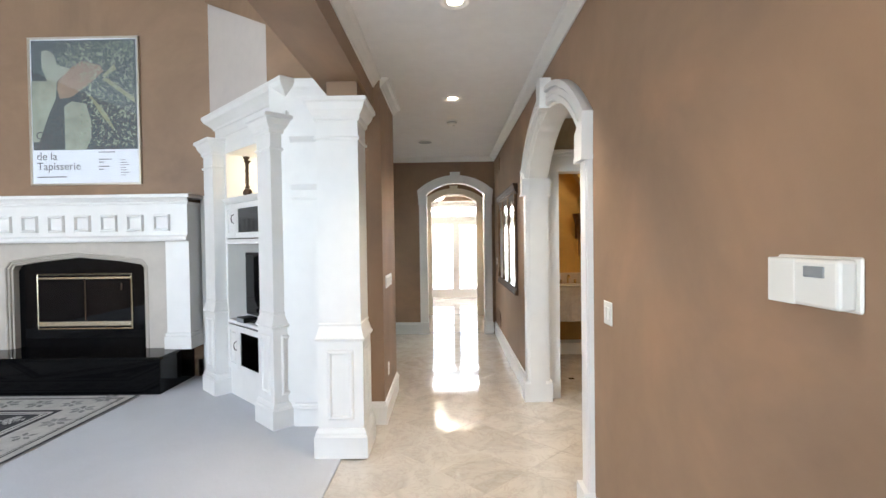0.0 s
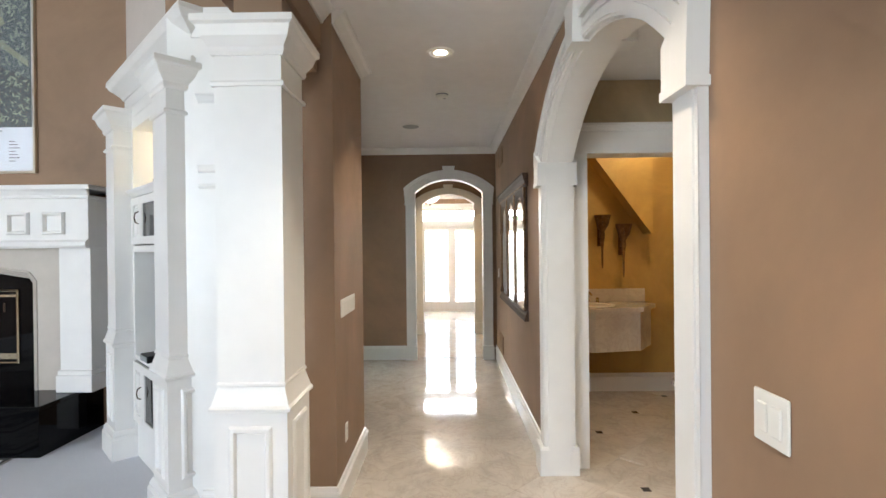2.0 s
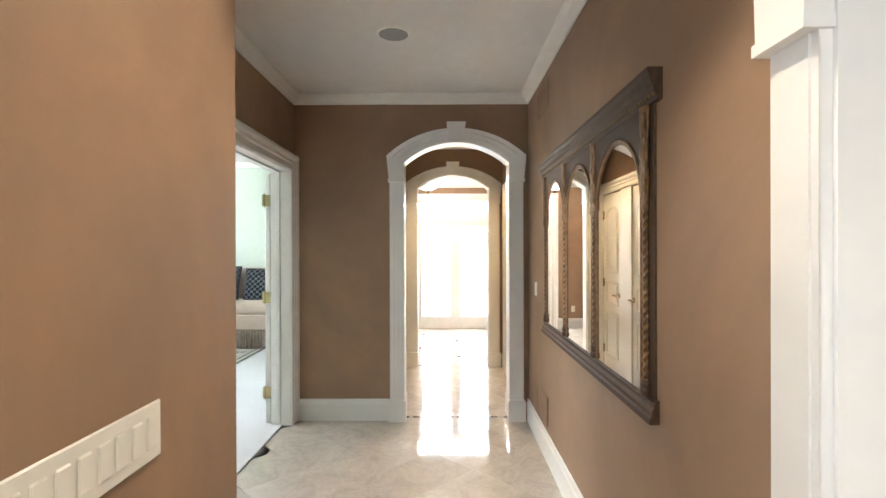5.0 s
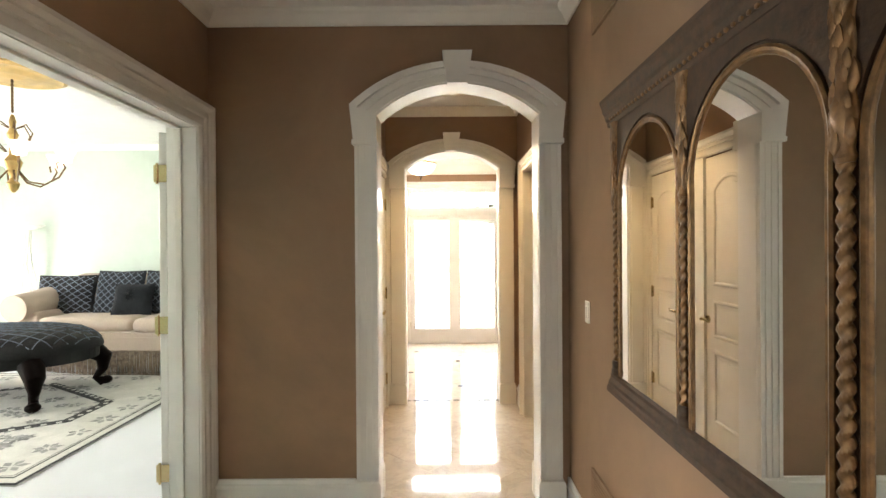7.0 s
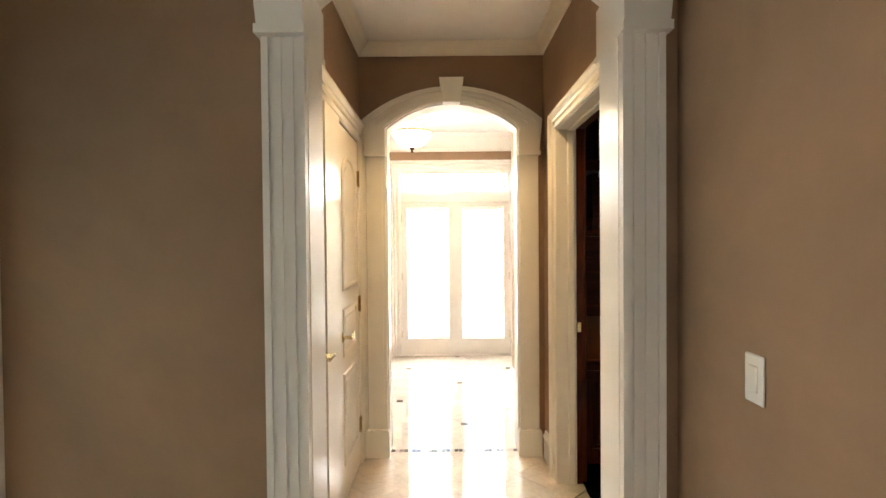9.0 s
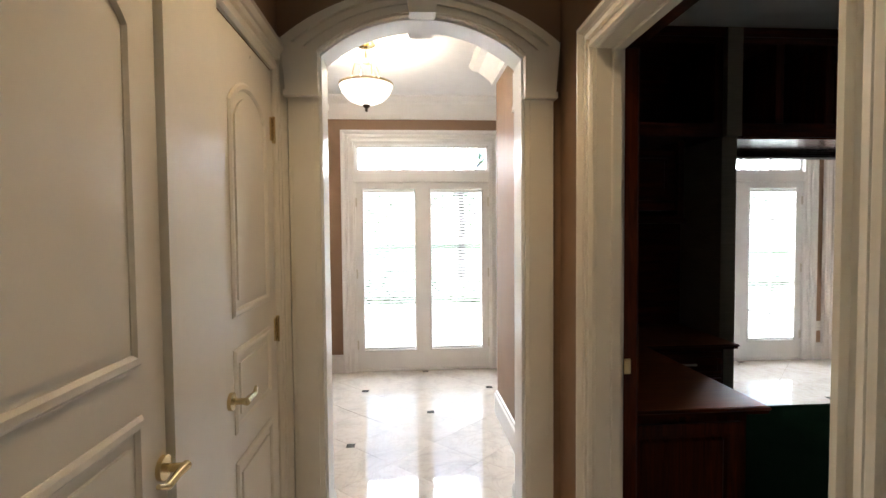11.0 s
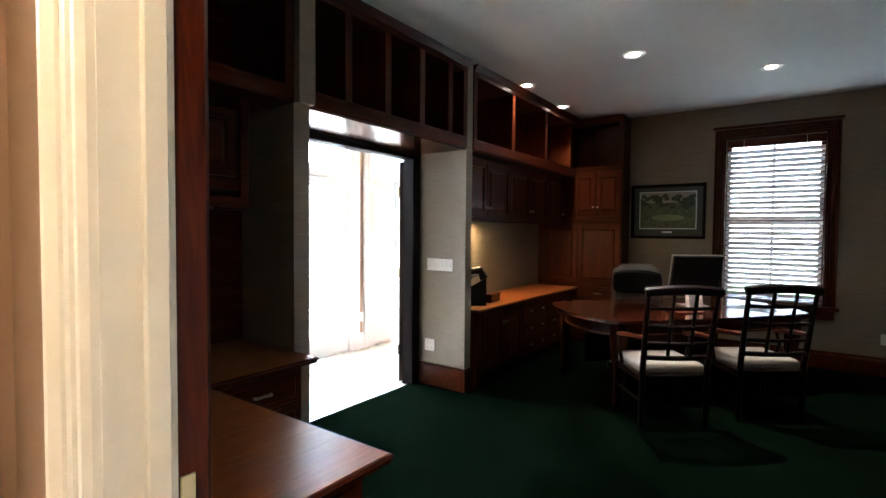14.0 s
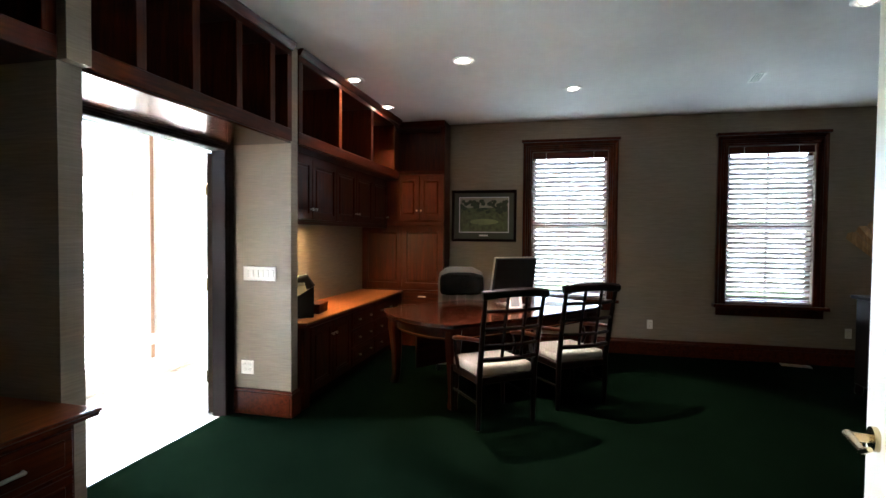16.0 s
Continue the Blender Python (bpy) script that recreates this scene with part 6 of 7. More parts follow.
lmid = thing("wall_cabinet", "mahogany wall cabinet over a built-in desk", "cabinet")
for row in ((1.05, 11.56, 1.64, 2.25, NORTH - 0.006, 1.68), (1.05, 11.56, 1.68, 1.10, NORTH - 0.006, HEAD - 0.002), (2.20, 11.56, 1.68, 2.25, NORTH - 0.006, HEAD - 0.002), (1.10, 11.90, 1.68, 2.20, NORTH - 0.006, HEAD - 0.002), (1.10, 11.58, 1.72, 2.20, 11.90, 1.79), (1.63, 11.56, 1.68, 1.68, 11.90, HEAD - 0.002)):
    part("board", box(*row), MAHOG_X, lmid)
panel_door(lmid, 1.68, 2.20, 11.60, 1.80, 2.18, MAHOG_X)
part("bottom_moulding", sweep(bmesh.new(), [(1.05, 11.56), (2.25, 11.56), (2.25, NORTH - 0.01)], [(0, 1.62), (-0.014, 1.62), (-0.02, 1.64), (-0.008, 1.66), (0, 1.66)], plan), MAHOG_X, lmid)
struct_panel = thing("wall_panel", "tall mahogany panel beside the office entrance", "panelling")
part("back_panel", box(1.064, NORTH - 0.012, 0.766, 2.443, NORTH - 0.001, 1.62), MAHOG_X, struct_panel)
part("panel", box(1.043, 10.10, 0.80, 1.062, 11.2, CZ - 0.004), MAHOG_Z, struct_panel)

# ---------- desk ----------
dk = thing("desk", "large mahogany desk with bowed ends and tapered block legs", "desk", pose(5.89, 9.93, 0.012, 0, 0, -40))
DL, DW = 1.18, 0.58


def bowed(k=0.0):
    pts = []
    for i in range(13):
        a = -1 + 2 * i / 12
        pts.append((DL + k - 0.16 * (abs(a) ** 2.4), (DW + k) * a))
    for i in range(1, 12):
        a = 1 - 2 * i / 12
        pts.append(((DL - 0.16 + k) * a, (DW + k) + 0.05 * (1 - a * a)))
    for i in range(13):
        a = 1 - 2 * i / 12
        pts.append((-(DL + k) + 0.16 * (abs(a) ** 2.4), (DW + k) * a))
    for i in range(1, 12):
        a = -1 + 2 * i / 12
        pts.append(((DL - 0.16 + k) * a, -(DW + k) - 0.05 * (1 - a * a)))
    return pts


part("top", prism(bmesh.new(), bowed(), plan, 0.715, 0.745), wood("desk_top_wood", (0.012, 0.0022, 0.001), (0.055, 0.011, 0.0035), 0.14, 0, 0.35), dk, "polished mahogany top")
part("top_edge", prism(bmesh.new(), bowed(-0.02), plan, 0.69, 0.715), DESKSIDE, dk)
ap = part("apron", prism(bmesh.new(), bowed(-0.10), plan, 0.585, 0.69), DESKSIDE, dk)
part("inlay_line", prism(bmesh.new(), bowed(-0.095), plan, 0.60, 0.606), TOPWOOD, ap)
for kx in (-0.35, 0.35):
    part("knob", tube(bmesh.new(), [(kx, -0.50, 0.64), (kx, -0.545, 0.64), (kx, -0.56, 0.64)], [0.007, 0.013, 0.006], 10), BRASS, ap)
for sx in (-1, 1):
    for sy in (-1, 1):
        bm, rows = bmesh.new(), []
        for hw, off, z in ((0.034, 0.012, 0), (0.038, 0.006, 0.03), (0.034, -0.004, 0.10), (0.042, -0.004, 0.30), (0.054, 0.006, 0.50), (0.060, 0.008, 0.58), (0.060, 0.0, 0.69)):
            cx_, cy_ = sx * (0.935 + off), sy * (0.475 + off)
            rows.append([bm.verts.new((cx_ + a_ * hw, cy_ + b_ * hw, z)) for a_, b_ in ((-1, -0.7), (-0.7, -1), (0.7, -1), (1, -0.7), (1, 0.7), (0.7, 1), (-0.7, 1), (-1, 0.7))])
        for r0, r1 in zip(rows, rows[1:]):
            for k in range(8):
                bm.faces.new((r0[k], r0[(k + 1) % 8], r1[(k + 1) % 8], r1[k]))
        bm.faces.new(rows[0][::-1])
        bm.faces.new(rows[-1])
        part("leg", bm, DESKLEG, dk, smooth=True)
for sy in (0.30,):
    part("modesty_panel", box(-0.80, sy, 0.16, 0.80, sy + 0.02, 0.60), DESKSIDE, dk)


def armchair(m):
    """Dining armchair: lattice back, padded seat; faces local +y."""
    c = thing("armchair", "dark wood lattice-back armchair with an ivory padded seat at a desk", "chair", m, "desk visitor chairs")
    w, d = 0.25, 0.23
    seat = part("seat", box(-w, -d + 0.01, 0.40, w, d + 0.03, 0.485, 0.03, 3), SEATCLOTH, c, "ivory padded seat", True)
    part("seat_frame", boxes((-w - 0.01, -d - 0.01, 0.35, w + 0.01, d + 0.04, 0.405), b=0.006), DARKWOOD, c)

    def bow(x, z):
        return -d - 0.02 - 0.10 * max(0.0, (z - 0.45) / 0.62) ** 1.3 - 0.035 * (1 - (x / w) ** 2)
    for s in (-1, 1):
        pts = [(s * w, -d + 0.0, 0.0), (s * w, -d - 0.005, 0.25), (s * w, -d - 0.01, 0.45)] + [(s * (w + 0.012 * (k / 5)), bow(w * s, 0.45 + 0.62 * k / 5), 0.45 + 0.62 * k / 5) for k in range(1, 6)]
        part("back_post", tube(bmesh.new(), pts, [0.020, 0.023, 0.024, 0.022, 0.021, 0.020, 0.018, 0.017], 8), DARKWOOD, c, smooth=True)
        part("leg", tube(bmesh.new(), [(s * w, d, 0.0), (s * w, d + 0.005, 0.20), (s * w, d, 0.40)], [0.016, 0.021, 0.025], 8), DARKWOOD, c, smooth=True)
        arm = part("arm", tube(bmesh.new(), [(s * (w + 0.005), bow(w, 0.70) + 0.01, 0.70), (s * (w + 0.03), -0.10, 0.685), (s * (w + 0.045), 0.06, 0.665), (s * (w + 0.03), 0.15, 0.645)], [0.016, 0.018, 0.021, 0.018], 8), MAHOG_X, c, "curved mahogany arm", True)
        part("arm_support", tube(bmesh.new(), [(s * (w + 0.005), 0.12, 0.40), (s * (w + 0.04), 0.10, 0.54), (s * (w + 0.035), 0.13, 0.645)], 0.015, 8), DARKWOOD, arm, smooth=True)
        part("side_stretcher", tube(bmesh.new(), [(s * w, -d, 0.20), (s * w, d, 0.20)], 0.011, 6), DARKWOOD, c)
    for z, r in ((1.055, 0.038), (0.93, 0.015), (0.79, 0.016), (0.66, 0.015), (0.55, 0.020)):
        pts = [(x, bow(x, z), z + (0.018 * (1 - (x / w) ** 2) if z > 1 else 0)) for x in [(-w - 0.035 if z > 1 else -w) + (2 * w + (0.07 if z > 1 else 0)) * k / 10 for k in range(11)]]
        part("back_rail", tube(bmesh.new(), pts, r, 8), DARKWOOD, c, smooth=True)
    for x in (-0.085, 0.085):
        part("back_bar", tube(bmesh.new(), [(x, bow(x, z), z) for z in (0.55, 0.7, 0.85, 1.0, 1.06)], 0.0135, 6), DARKWOOD, c, smooth=True)
    return c


ch = armchair(pose(4.79, 9.82, 0.012, 0, 0, -52))
copy_thing(ch, pose(5.40, 9.22, 0.012, 0, 0, -54))

# desk chair with a high padded back, behind the desk
dc = thing("office_chair", "grey and black leather swivel chair behind the desk", "chair", pose(6.14, 10.32, 0.012, 0, 0, 112))
part("seat", box(-0.26, -0.25, 0.44, 0.26, 0.26, 0.55, 0.04, 3), BLACK, dc, "black padded seat", True)


def padded_back(z0, z1, w, y, th, curve, n=14, m=10):
    """Cushioned curved panel with a rounded outline, facing +y."""
    bm = bmesh.new()
    sides = []
    for face in (1, -1):
        rows = []
        for j in range(m + 1):
            q = -1 + 2 * j / m
            half = w * (1 - abs(q) ** 5) ** 0.2 if abs(q) < 1 else w * 0.55
            row = []
            for i in range(n + 1):
                p = -1 + 2 * i / n
                puff = th * (max(0.0, 1 - p ** 6) * max(0.0, 1 - q ** 6)) ** 0.5
                x = half * p
                row.append(bm.verts.new((x, y + curve * x * x - 0.10 * (z0 + (z1 - z0) * j / m - 0.5) + face * puff, z0 + (z1 - z0) * j / m)))
            rows.append(row)
        for r0, r1 in zip(rows, rows[1:]):
            for i in range(n):
                f = (r0[i], r0[i + 1], r1[i + 1], r1[i])
                bm.faces.new(f if face < 0 else f[::-1])
        sides.append(rows)
    bmesh.ops.remove_doubles(bm, verts=bm.verts, dist=1e-5)
    bmesh.ops.recalc_face_normals(bm, faces=bm.faces)
    return bm


part("backrest", padded_back(0.52, 1.13, 0.27, -0.24, 0.055, 1.3), GREYLEATHER, dc, "curved grey leather backrest", True)
part("back_pad", padded_back(0.80, 1.065, 0.255, -0.190, 0.04, 1.3), BLACKPAD, dc, "black back pad", True)
for k in range(4):
    x = -0.15 + 0.1 * k
    part("backrest_seam", tube(bmesh.new(), [(x * 0.75, -0.19 + 1.3 * x * x * 0.6, 0.58), (x, -0.212 + 1.3 * x * x, 0.82)], 0.008, 6), GREYLEATHER, dc, smooth=True)
for sx in (-1, 1):
    part("armrest", tube(bmesh.new(), [(0.27 * sx, -0.20, 0.60), (0.30 * sx, -0.10, 0.66), (0.30 * sx, 0.14, 0.66), (0.27 * sx, 0.18, 0.52)], 0.022, 8), BLACK, dc, "black armrest", True)
part("column", lathe(bmesh.new(), [(0.03, 0.08), (0.03, 0.44)], seg=12), NICKEL, dc)
for k in range(5):
    a = 6.283 * k / 5
    ft = part("foot_spoke", tube(bmesh.new(), [(0, 0, 0.10), (0.29 * math.cos(a), 0.29 * math.sin(a), 0.07)], [0.025, 0.016], 6), NICKEL, dc)
    part("castor", lathe(bmesh.new(), [(0.02, 0), (0.028, 0.012), (0.028, 0.045), (0.015, 0.06)], 0.29 * math.cos(a), 0.29 * math.sin(a), 0, 10), BLACK, ft)

# things on the desk and worktop
ZD = 0.7575
mo = thing("computer_monitor", "black flat computer monitor with a silver back on a desk", "monitor", pose(6.13, 9.80, ZD, 0, 0, 128))
part("foot", box(-0.12, -0.10, 0, 0.12, 0.10, 0.012, 0.004), NICKEL, mo)
part("neck", box(-0.03, 0.03, 0.012, 0.03, 0.05, 0.20, 0.004), NICKEL, mo)


def tipped(bm, deg=-13):
    bmesh.ops.rotate(bm, verts=bm.verts, cent=(0, 0.02, 0.11), matrix=Matrix.Rotation(radians(deg), 3, "X"))
    return bm


part("shell", tipped(box(-0.25, -0.012, 0.10, 0.25, 0.035, 0.52, 0.010, 2)), BLACK, mo)
part("side_band", tipped(box(-0.258, -0.028, 0.096, 0.258, -0.008, 0.526, 0.004)), NICKEL, mo, "silver edge band")
part("screen", tipped(box(-0.235, -0.032, 0.12, 0.235, -0.0285, 0.50)), GRANITE, mo)
pf = thing("photo_frame", "small white photo frame leaning on the desk", "picture frame", pose(5.78, 9.72, ZD, -14, 0, -55))
part("frame", sweep(bmesh.new(), [(-0.08, 0.0), (-0.08, 0.22), (0.08, 0.22), (0.08, 0.0)], [(0, 0), (-0.03, 0), (-0.03, 0.012), (0, 0.012)], on_y(0, -1), True), PLATE, pf)
part("photo", box(-0.06, -0.004, 0.02, 0.06, 0.0, 0.20), GREYPL, pf, "dark grey print")
part("strut", box(-0.015, 0.0, 0.0, 0.015, 0.012, 0.15), PLATE, pf)
pp = thing("paper_sheet", "white sheet of paper lying on the desk", "paper", pose(6.28, 9.28, ZD, 0, 0, -30))
part("sheet", box(-0.15, -0.21, 0, 0.15, 0.21, 0.0015), PAPER, pp)
part("sheet", box(-0.13, -0.20, 0.0017, 0.16, 0.20, 0.003), PAPER, pp)
kb = thing("notebook", "closed red-brown notebook on the desk", "book", pose(5.62, 9.78, ZD, 0, 0, -40))
part("cover", box(-0.14, -0.10, 0, 0.14, 0.10, 0.012, 0.002), MAHOG_X, kb)
part("pages", box(-0.135, -0.095, 0.003, 0.142, 0.095, 0.009), PAPER, kb)
pr = thing("desk_phone", "black desk telephone on the cherry worktop", "telephone", pose(4.80, 11.66, 0.763, 0, 0, 40) @ Matrix.Diagonal((1.5, 1.5, 1.75, 1)))
part("base", prism(bmesh.new(), [(-0.10, 0), (0.12, 0), (0.12, 0.05), (-0.10, 0.16)], lambda a, b, v: (v, a, b), -0.13, 0.13), BLACK, pr)
part("handset", tube(bmesh.new(), [(-0.09, -0.09, 0.15), (-0.09, -0.06, 0.20), (-0.09, 0.02, 0.19), (-0.09, 0.08, 0.14), (-0.09, 0.09, 0.10)], [0.03, 0.024, 0.02, 0.024, 0.03], 10), BLACK, pr, smooth=True)
part("screen", box(0.0, -0.09, 0.155, 0.10, -0.01, 0.172, 0.003), GREYPL, pr)
for k in range(9):
    part("key", box(-0.01 + 0.035 * (k % 3), 0.01 + 0.03 * (k // 3), 0.09 - 0.012 * (k // 3), 0.015 + 0.035 * (k % 3), 0.03 + 0.03 * (k // 3), 0.118 - 0.014 * (k // 3), 0.002), GREYPL, pr)
bb = thing("storage_box", "low dark wooden box on the cherry worktop", "box", pose(5.03, 11.62, 0.763, 0, 0, 8))
part("body", box(-0.12, -0.14, 0, 0.12, 0.14, 0.075, 0.004), MAHOG_X, bb)
part("lid", box(-0.125, -0.145, 0.075, 0.125, 0.145, 0.09, 0.004), MAHOG_X, bb)

# framed golf-course landscape
pc = thing("framed_picture", "framed green landscape print with a dark mat on grasscloth", "picture", pose(7.41, 10.75, 1.425, 0, 0, -90))
GW, GH = 0.89, 0.70
LAND1 = gloss("printed_meadow", (0.085, 0.105, 0.045), 0.5, 0.4, scale=25, bumpy=0)
LAND2 = gloss("printed_foliage", (0.035, 0.05, 0.025), 0.5, 0.5, scale=50, bumpy=0)
LAND3 = gloss("printed_sky", (0.27, 0.26, 0.20), 0.5, 0.25, bumpy=0)
part("frame", sweep(bmesh.new(), [(0, 0), (0, GH), (GW, GH), (GW, 0)], [(0, 0), (-0.04, 0), (-0.04, 0.012), (-0.03, 0.025), (0, 0.03)], on_y(0, -1), True), DARKWOOD, pc, "dark wooden frame")
part("mat", box(0.04, -0.010, 0.04, GW - 0.04, -0.004, GH - 0.04), gloss("green_grey_mat", (0.06, 0.065, 0.05), 0.8, 0.05, bumpy=0), pc, "dark green-grey mat")
part("inner_mat", sweep(bmesh.new(), [(0.115, 0.135), (0.115, GH - 0.105), (GW - 0.115, GH - 0.105), (GW - 0.115, 0.135)], [(0, 0), (0.012, 0), (0.012, 0.012), (0, 0.012)], on_y(0, -1), True), PAPER, pc, "pale mat line")
prt = part("print", box(0.115, -0.0115, 0.135, GW - 0.115, -0.0105, GH - 0.105), LAND1, pc)
part("printed_sky", box(0.115, -0.0122, 0.46, GW - 0.115, -0.0116, GH - 0.105), LAND3, prt)
bm = bmesh.new()
rng = random.Random(5)
for k in range(60):
    a, b_, s = rng.uniform(0.13, GW - 0.13), rng.uniform(0.40, 0.55), rng.uniform(0.015, 0.04)
    prism(bm, [(a + s * math.cos(t), b_ + s * 0.8 * math.sin(t)) for t in [6.283 * j / 7 for j in range(7)]], on_y(0, -1), 0.0124, 0.0128)
part("printed_foliage", bm, LAND2, prt)
part("printed_green", prism(bmesh.new(), [(0.25 + 0.2 * math.cos(t) + 0.2, 0.27 + 0.04 * math.sin(t)) for t in [6.283 * j / 16 for j in range(16)]], on_y(0, -1), 0.0124, 0.0128), gloss("printed_putting_green", (0.20, 0.24, 0.10), 0.5, 0.2, bumpy=0), prt)
part("title_label", box(GW / 2 - 0.06, -0.0125, 0.075, GW / 2 + 0.06, -0.0102, 0.095), PAPER, pc, "small pale title plate")

# console with a dried palm fan near the far corner
cn = thing("console_table", "dark wooden console cabinet against the wall", "cabinet", pose(5.86, 6.22, 0.012, 0, 0, 0))
part("body", box(-0.30, -0.28, 0.10, 0.42, 0.28, 0.92, 0.01), DARKWOOD, cn)
part("top", box(-0.34, -0.31, 0.92, 0.46, 0.31, 0.955, 0.008), DARKWOOD, cn)
for sx in (-0.27, 0.39):
    for sy in (-0.25, 0.25):
        part("foot", lathe(bmesh.new(), [(0.03, 0), (0.04, 0.04), (0.03, 0.10)], sx, sy, 0, 10), DARKWOOD, cn)
fan = thing("dried_palm_fan", "dried tan palm-leaf fan standing in a dark pot", "decoration", pose(5.80, 6.33, 0.968, 0, 0, 62))
part("pot", lathe(bmesh.new(), [(0.05, 0), (0.075, 0.05), (0.06, 0.11), (0.05, 0.13)], seg=16), BRONZE, fan, smooth=True)
for k in range(11):
    a = -0.75 + 1.5 * k / 10
    L = 0.62
    p = Vector((math.sin(a), 0, math.cos(a)))
    q = Vector((math.cos(a), 0, -math.sin(a)))
    bm = bmesh.new()
    e0, e1 = Vector((0, 0, 0.12)), Vector((0, 0, 0.12)) + p * L
    vs = [bm.verts.new(v) for v in (e0, e1 - q * 0.045 + Vector((0, 0.0, 0)), e1 + Vector((0, 0.02, 0)) + p * 0.03, e1 + q * 0.045, e0 + Vector((0, 0.006, 0)))]
    bm.faces.new((vs[0], vs[1], vs[2]))
    bm.faces.new((vs[0], vs[2], vs[3]))
    bm.faces.new((vs[4], vs[2], vs[1]))
    bm.faces.new((vs[4], vs[3], vs[2]))
    bm.faces.new((vs[0], vs[4], vs[1]))
    bm.faces.new((vs[0], vs[3], vs[4]))
    part("blade", bm, STRAW, fan)
for m, lab in ((pose(6.02, 7.5, CZ - 0.001, 180), "white ceiling air register"), (pose(7.28, 6.58, 0.0125), "metal floor air register in green carpet")):
    vt = thing("air_register", lab, "vent", m @ pose(0, 0, 0, 0, 0, 8 if lab.startswith("white") else 80))
    mt_ = WHITE if lab.startswith("white") else NICKEL
    part("frame", sweep(bmesh.new(), [(-0.15, -0.06), (-0.15, 0.06), (0.15, 0.06), (0.15, -0.06)], [(0, 0), (-0.02, 0), (-0.02, 0.004), (0, 0.006)], plan, True), mt_, vt)
    part("backing", box(-0.14, -0.05, 0, 0.14, 0.05, 0.001), BLACK, vt)
    for k in range(5):
        part("slat", box(-0.13, -0.042 + 0.02 * k, 0.001, 0.13, -0.034 + 0.02 * k, 0.004), mt_, vt)

# bowl light hanging in the breakfast room
lp = thing("ceiling_bowl_light", "lit white glass bowl ceiling light with brass straps", "ceiling light", pose(-0.18, 11.8, CZ - 0.12))
part("canopy", lathe(bmesh.new(), [(0.075, 0.12), (0.075, 0.105), (0.05, 0.09), (0.012, 0.085)], seg=24), BRASS, lp, smooth=True)
part("stem", lathe(bmesh.new(), [(0.012, 0.09), (0.012, 0.0), (0.05, -0.008), (0.08, -0.02), (0.02, -0.026)], seg=20), BRASS, lp, smooth=True)
bo = part("bowl", lathe(bmesh.new(), [(0.012, -0.350), (0.075, -0.340), (0.135, -0.312), (0.182, -0.265), (0.205, -0.21), (0.207, -0.195), (0.201, -0.195), (0.172, -0.262), (0.125, -0.305), (0.01, -0.335)], seg=40), BOWL, lp, "glowing frosted glass bowl", True)
bo.visible_shadow = False
part("rim_band", lathe(bmesh.new(), [(0.207, -0.205), (0.211, -0.20), (0.211, -0.188), (0.204, -0.186)], seg=40, cap=False), BRASS, lp, "thin brass rim", True)
part("finial", lathe(bmesh.new(), [(0.005, -0.405), (0.013, -0.392), (0.009, -0.38), (0.026, -0.365), (0.030, -0.352), (0.01, -0.345)], seg=14), BRONZE, lp, smooth=True)
for k in range(4):
    a = 1.571 * k + 0.5
    part("strap", tube(bmesh.new(), [(r * math.cos(a), r * math.sin(a), z) for r, z in ((0.06, -0.02), (0.085, -0.03), (0.10, -0.07), (0.115, -0.14), (0.16, -0.185), (0.205, -0.195))], 0.006, 8), BRASS, lp, smooth=True)

# ---------- powder room ----------
va = thing("vanity", "cream marble vanity top with a curved front on the wall", "vanity", pose(0, 0, 0.045))
part("top", prism(bmesh.new(), [(1.12, 6.615), (1.12, 6.10), (1.65, 6.02), (2.15, 6.10), (2.40, 6.42), (2.40, 6.615)], plan, 0.90, 0.945), MARBLE, va)
part("apron", prism(bmesh.new(), [(1.12, 6.61), (1.12, 6.14), (1.65, 6.06), (2.13, 6.14), (2.36, 6.44), (2.36, 6.61)], plan, 0.50, 0.90), MARBLE, va, "curved cream marble apron")
part("backsplash", box(1.12, 6.595, 0.945, 2.36, 6.618, 1.09, 0.003), MARBLE, va)
bs = part("basin", lathe(bmesh.new(), [(0.20, 0.9455), (0.205, 0.952), (0.17, 0.955), (0.165, 0.9465)], 1.72, 6.30, 0, 28), PORCELAIN, va, smooth=True)
part("faucet", tube(bmesh.new(), [(1.72, 6.54, 0.945), (1.72, 6.54, 1.03), (1.72, 6.50, 1.06), (1.72, 6.42, 1.04)], 0.012, 10), BRASS, va, "brass faucet", True)
for dx in (-0.1, 0.1):
    part("tap", lathe(bmesh.new(), [(0.02, 0.945), (0.014, 0.97), (0.022, 0.99), (0.012, 1.0)], 1.72 + dx, 6.54, 0, 12), BRASS, va, "brass tap", True)


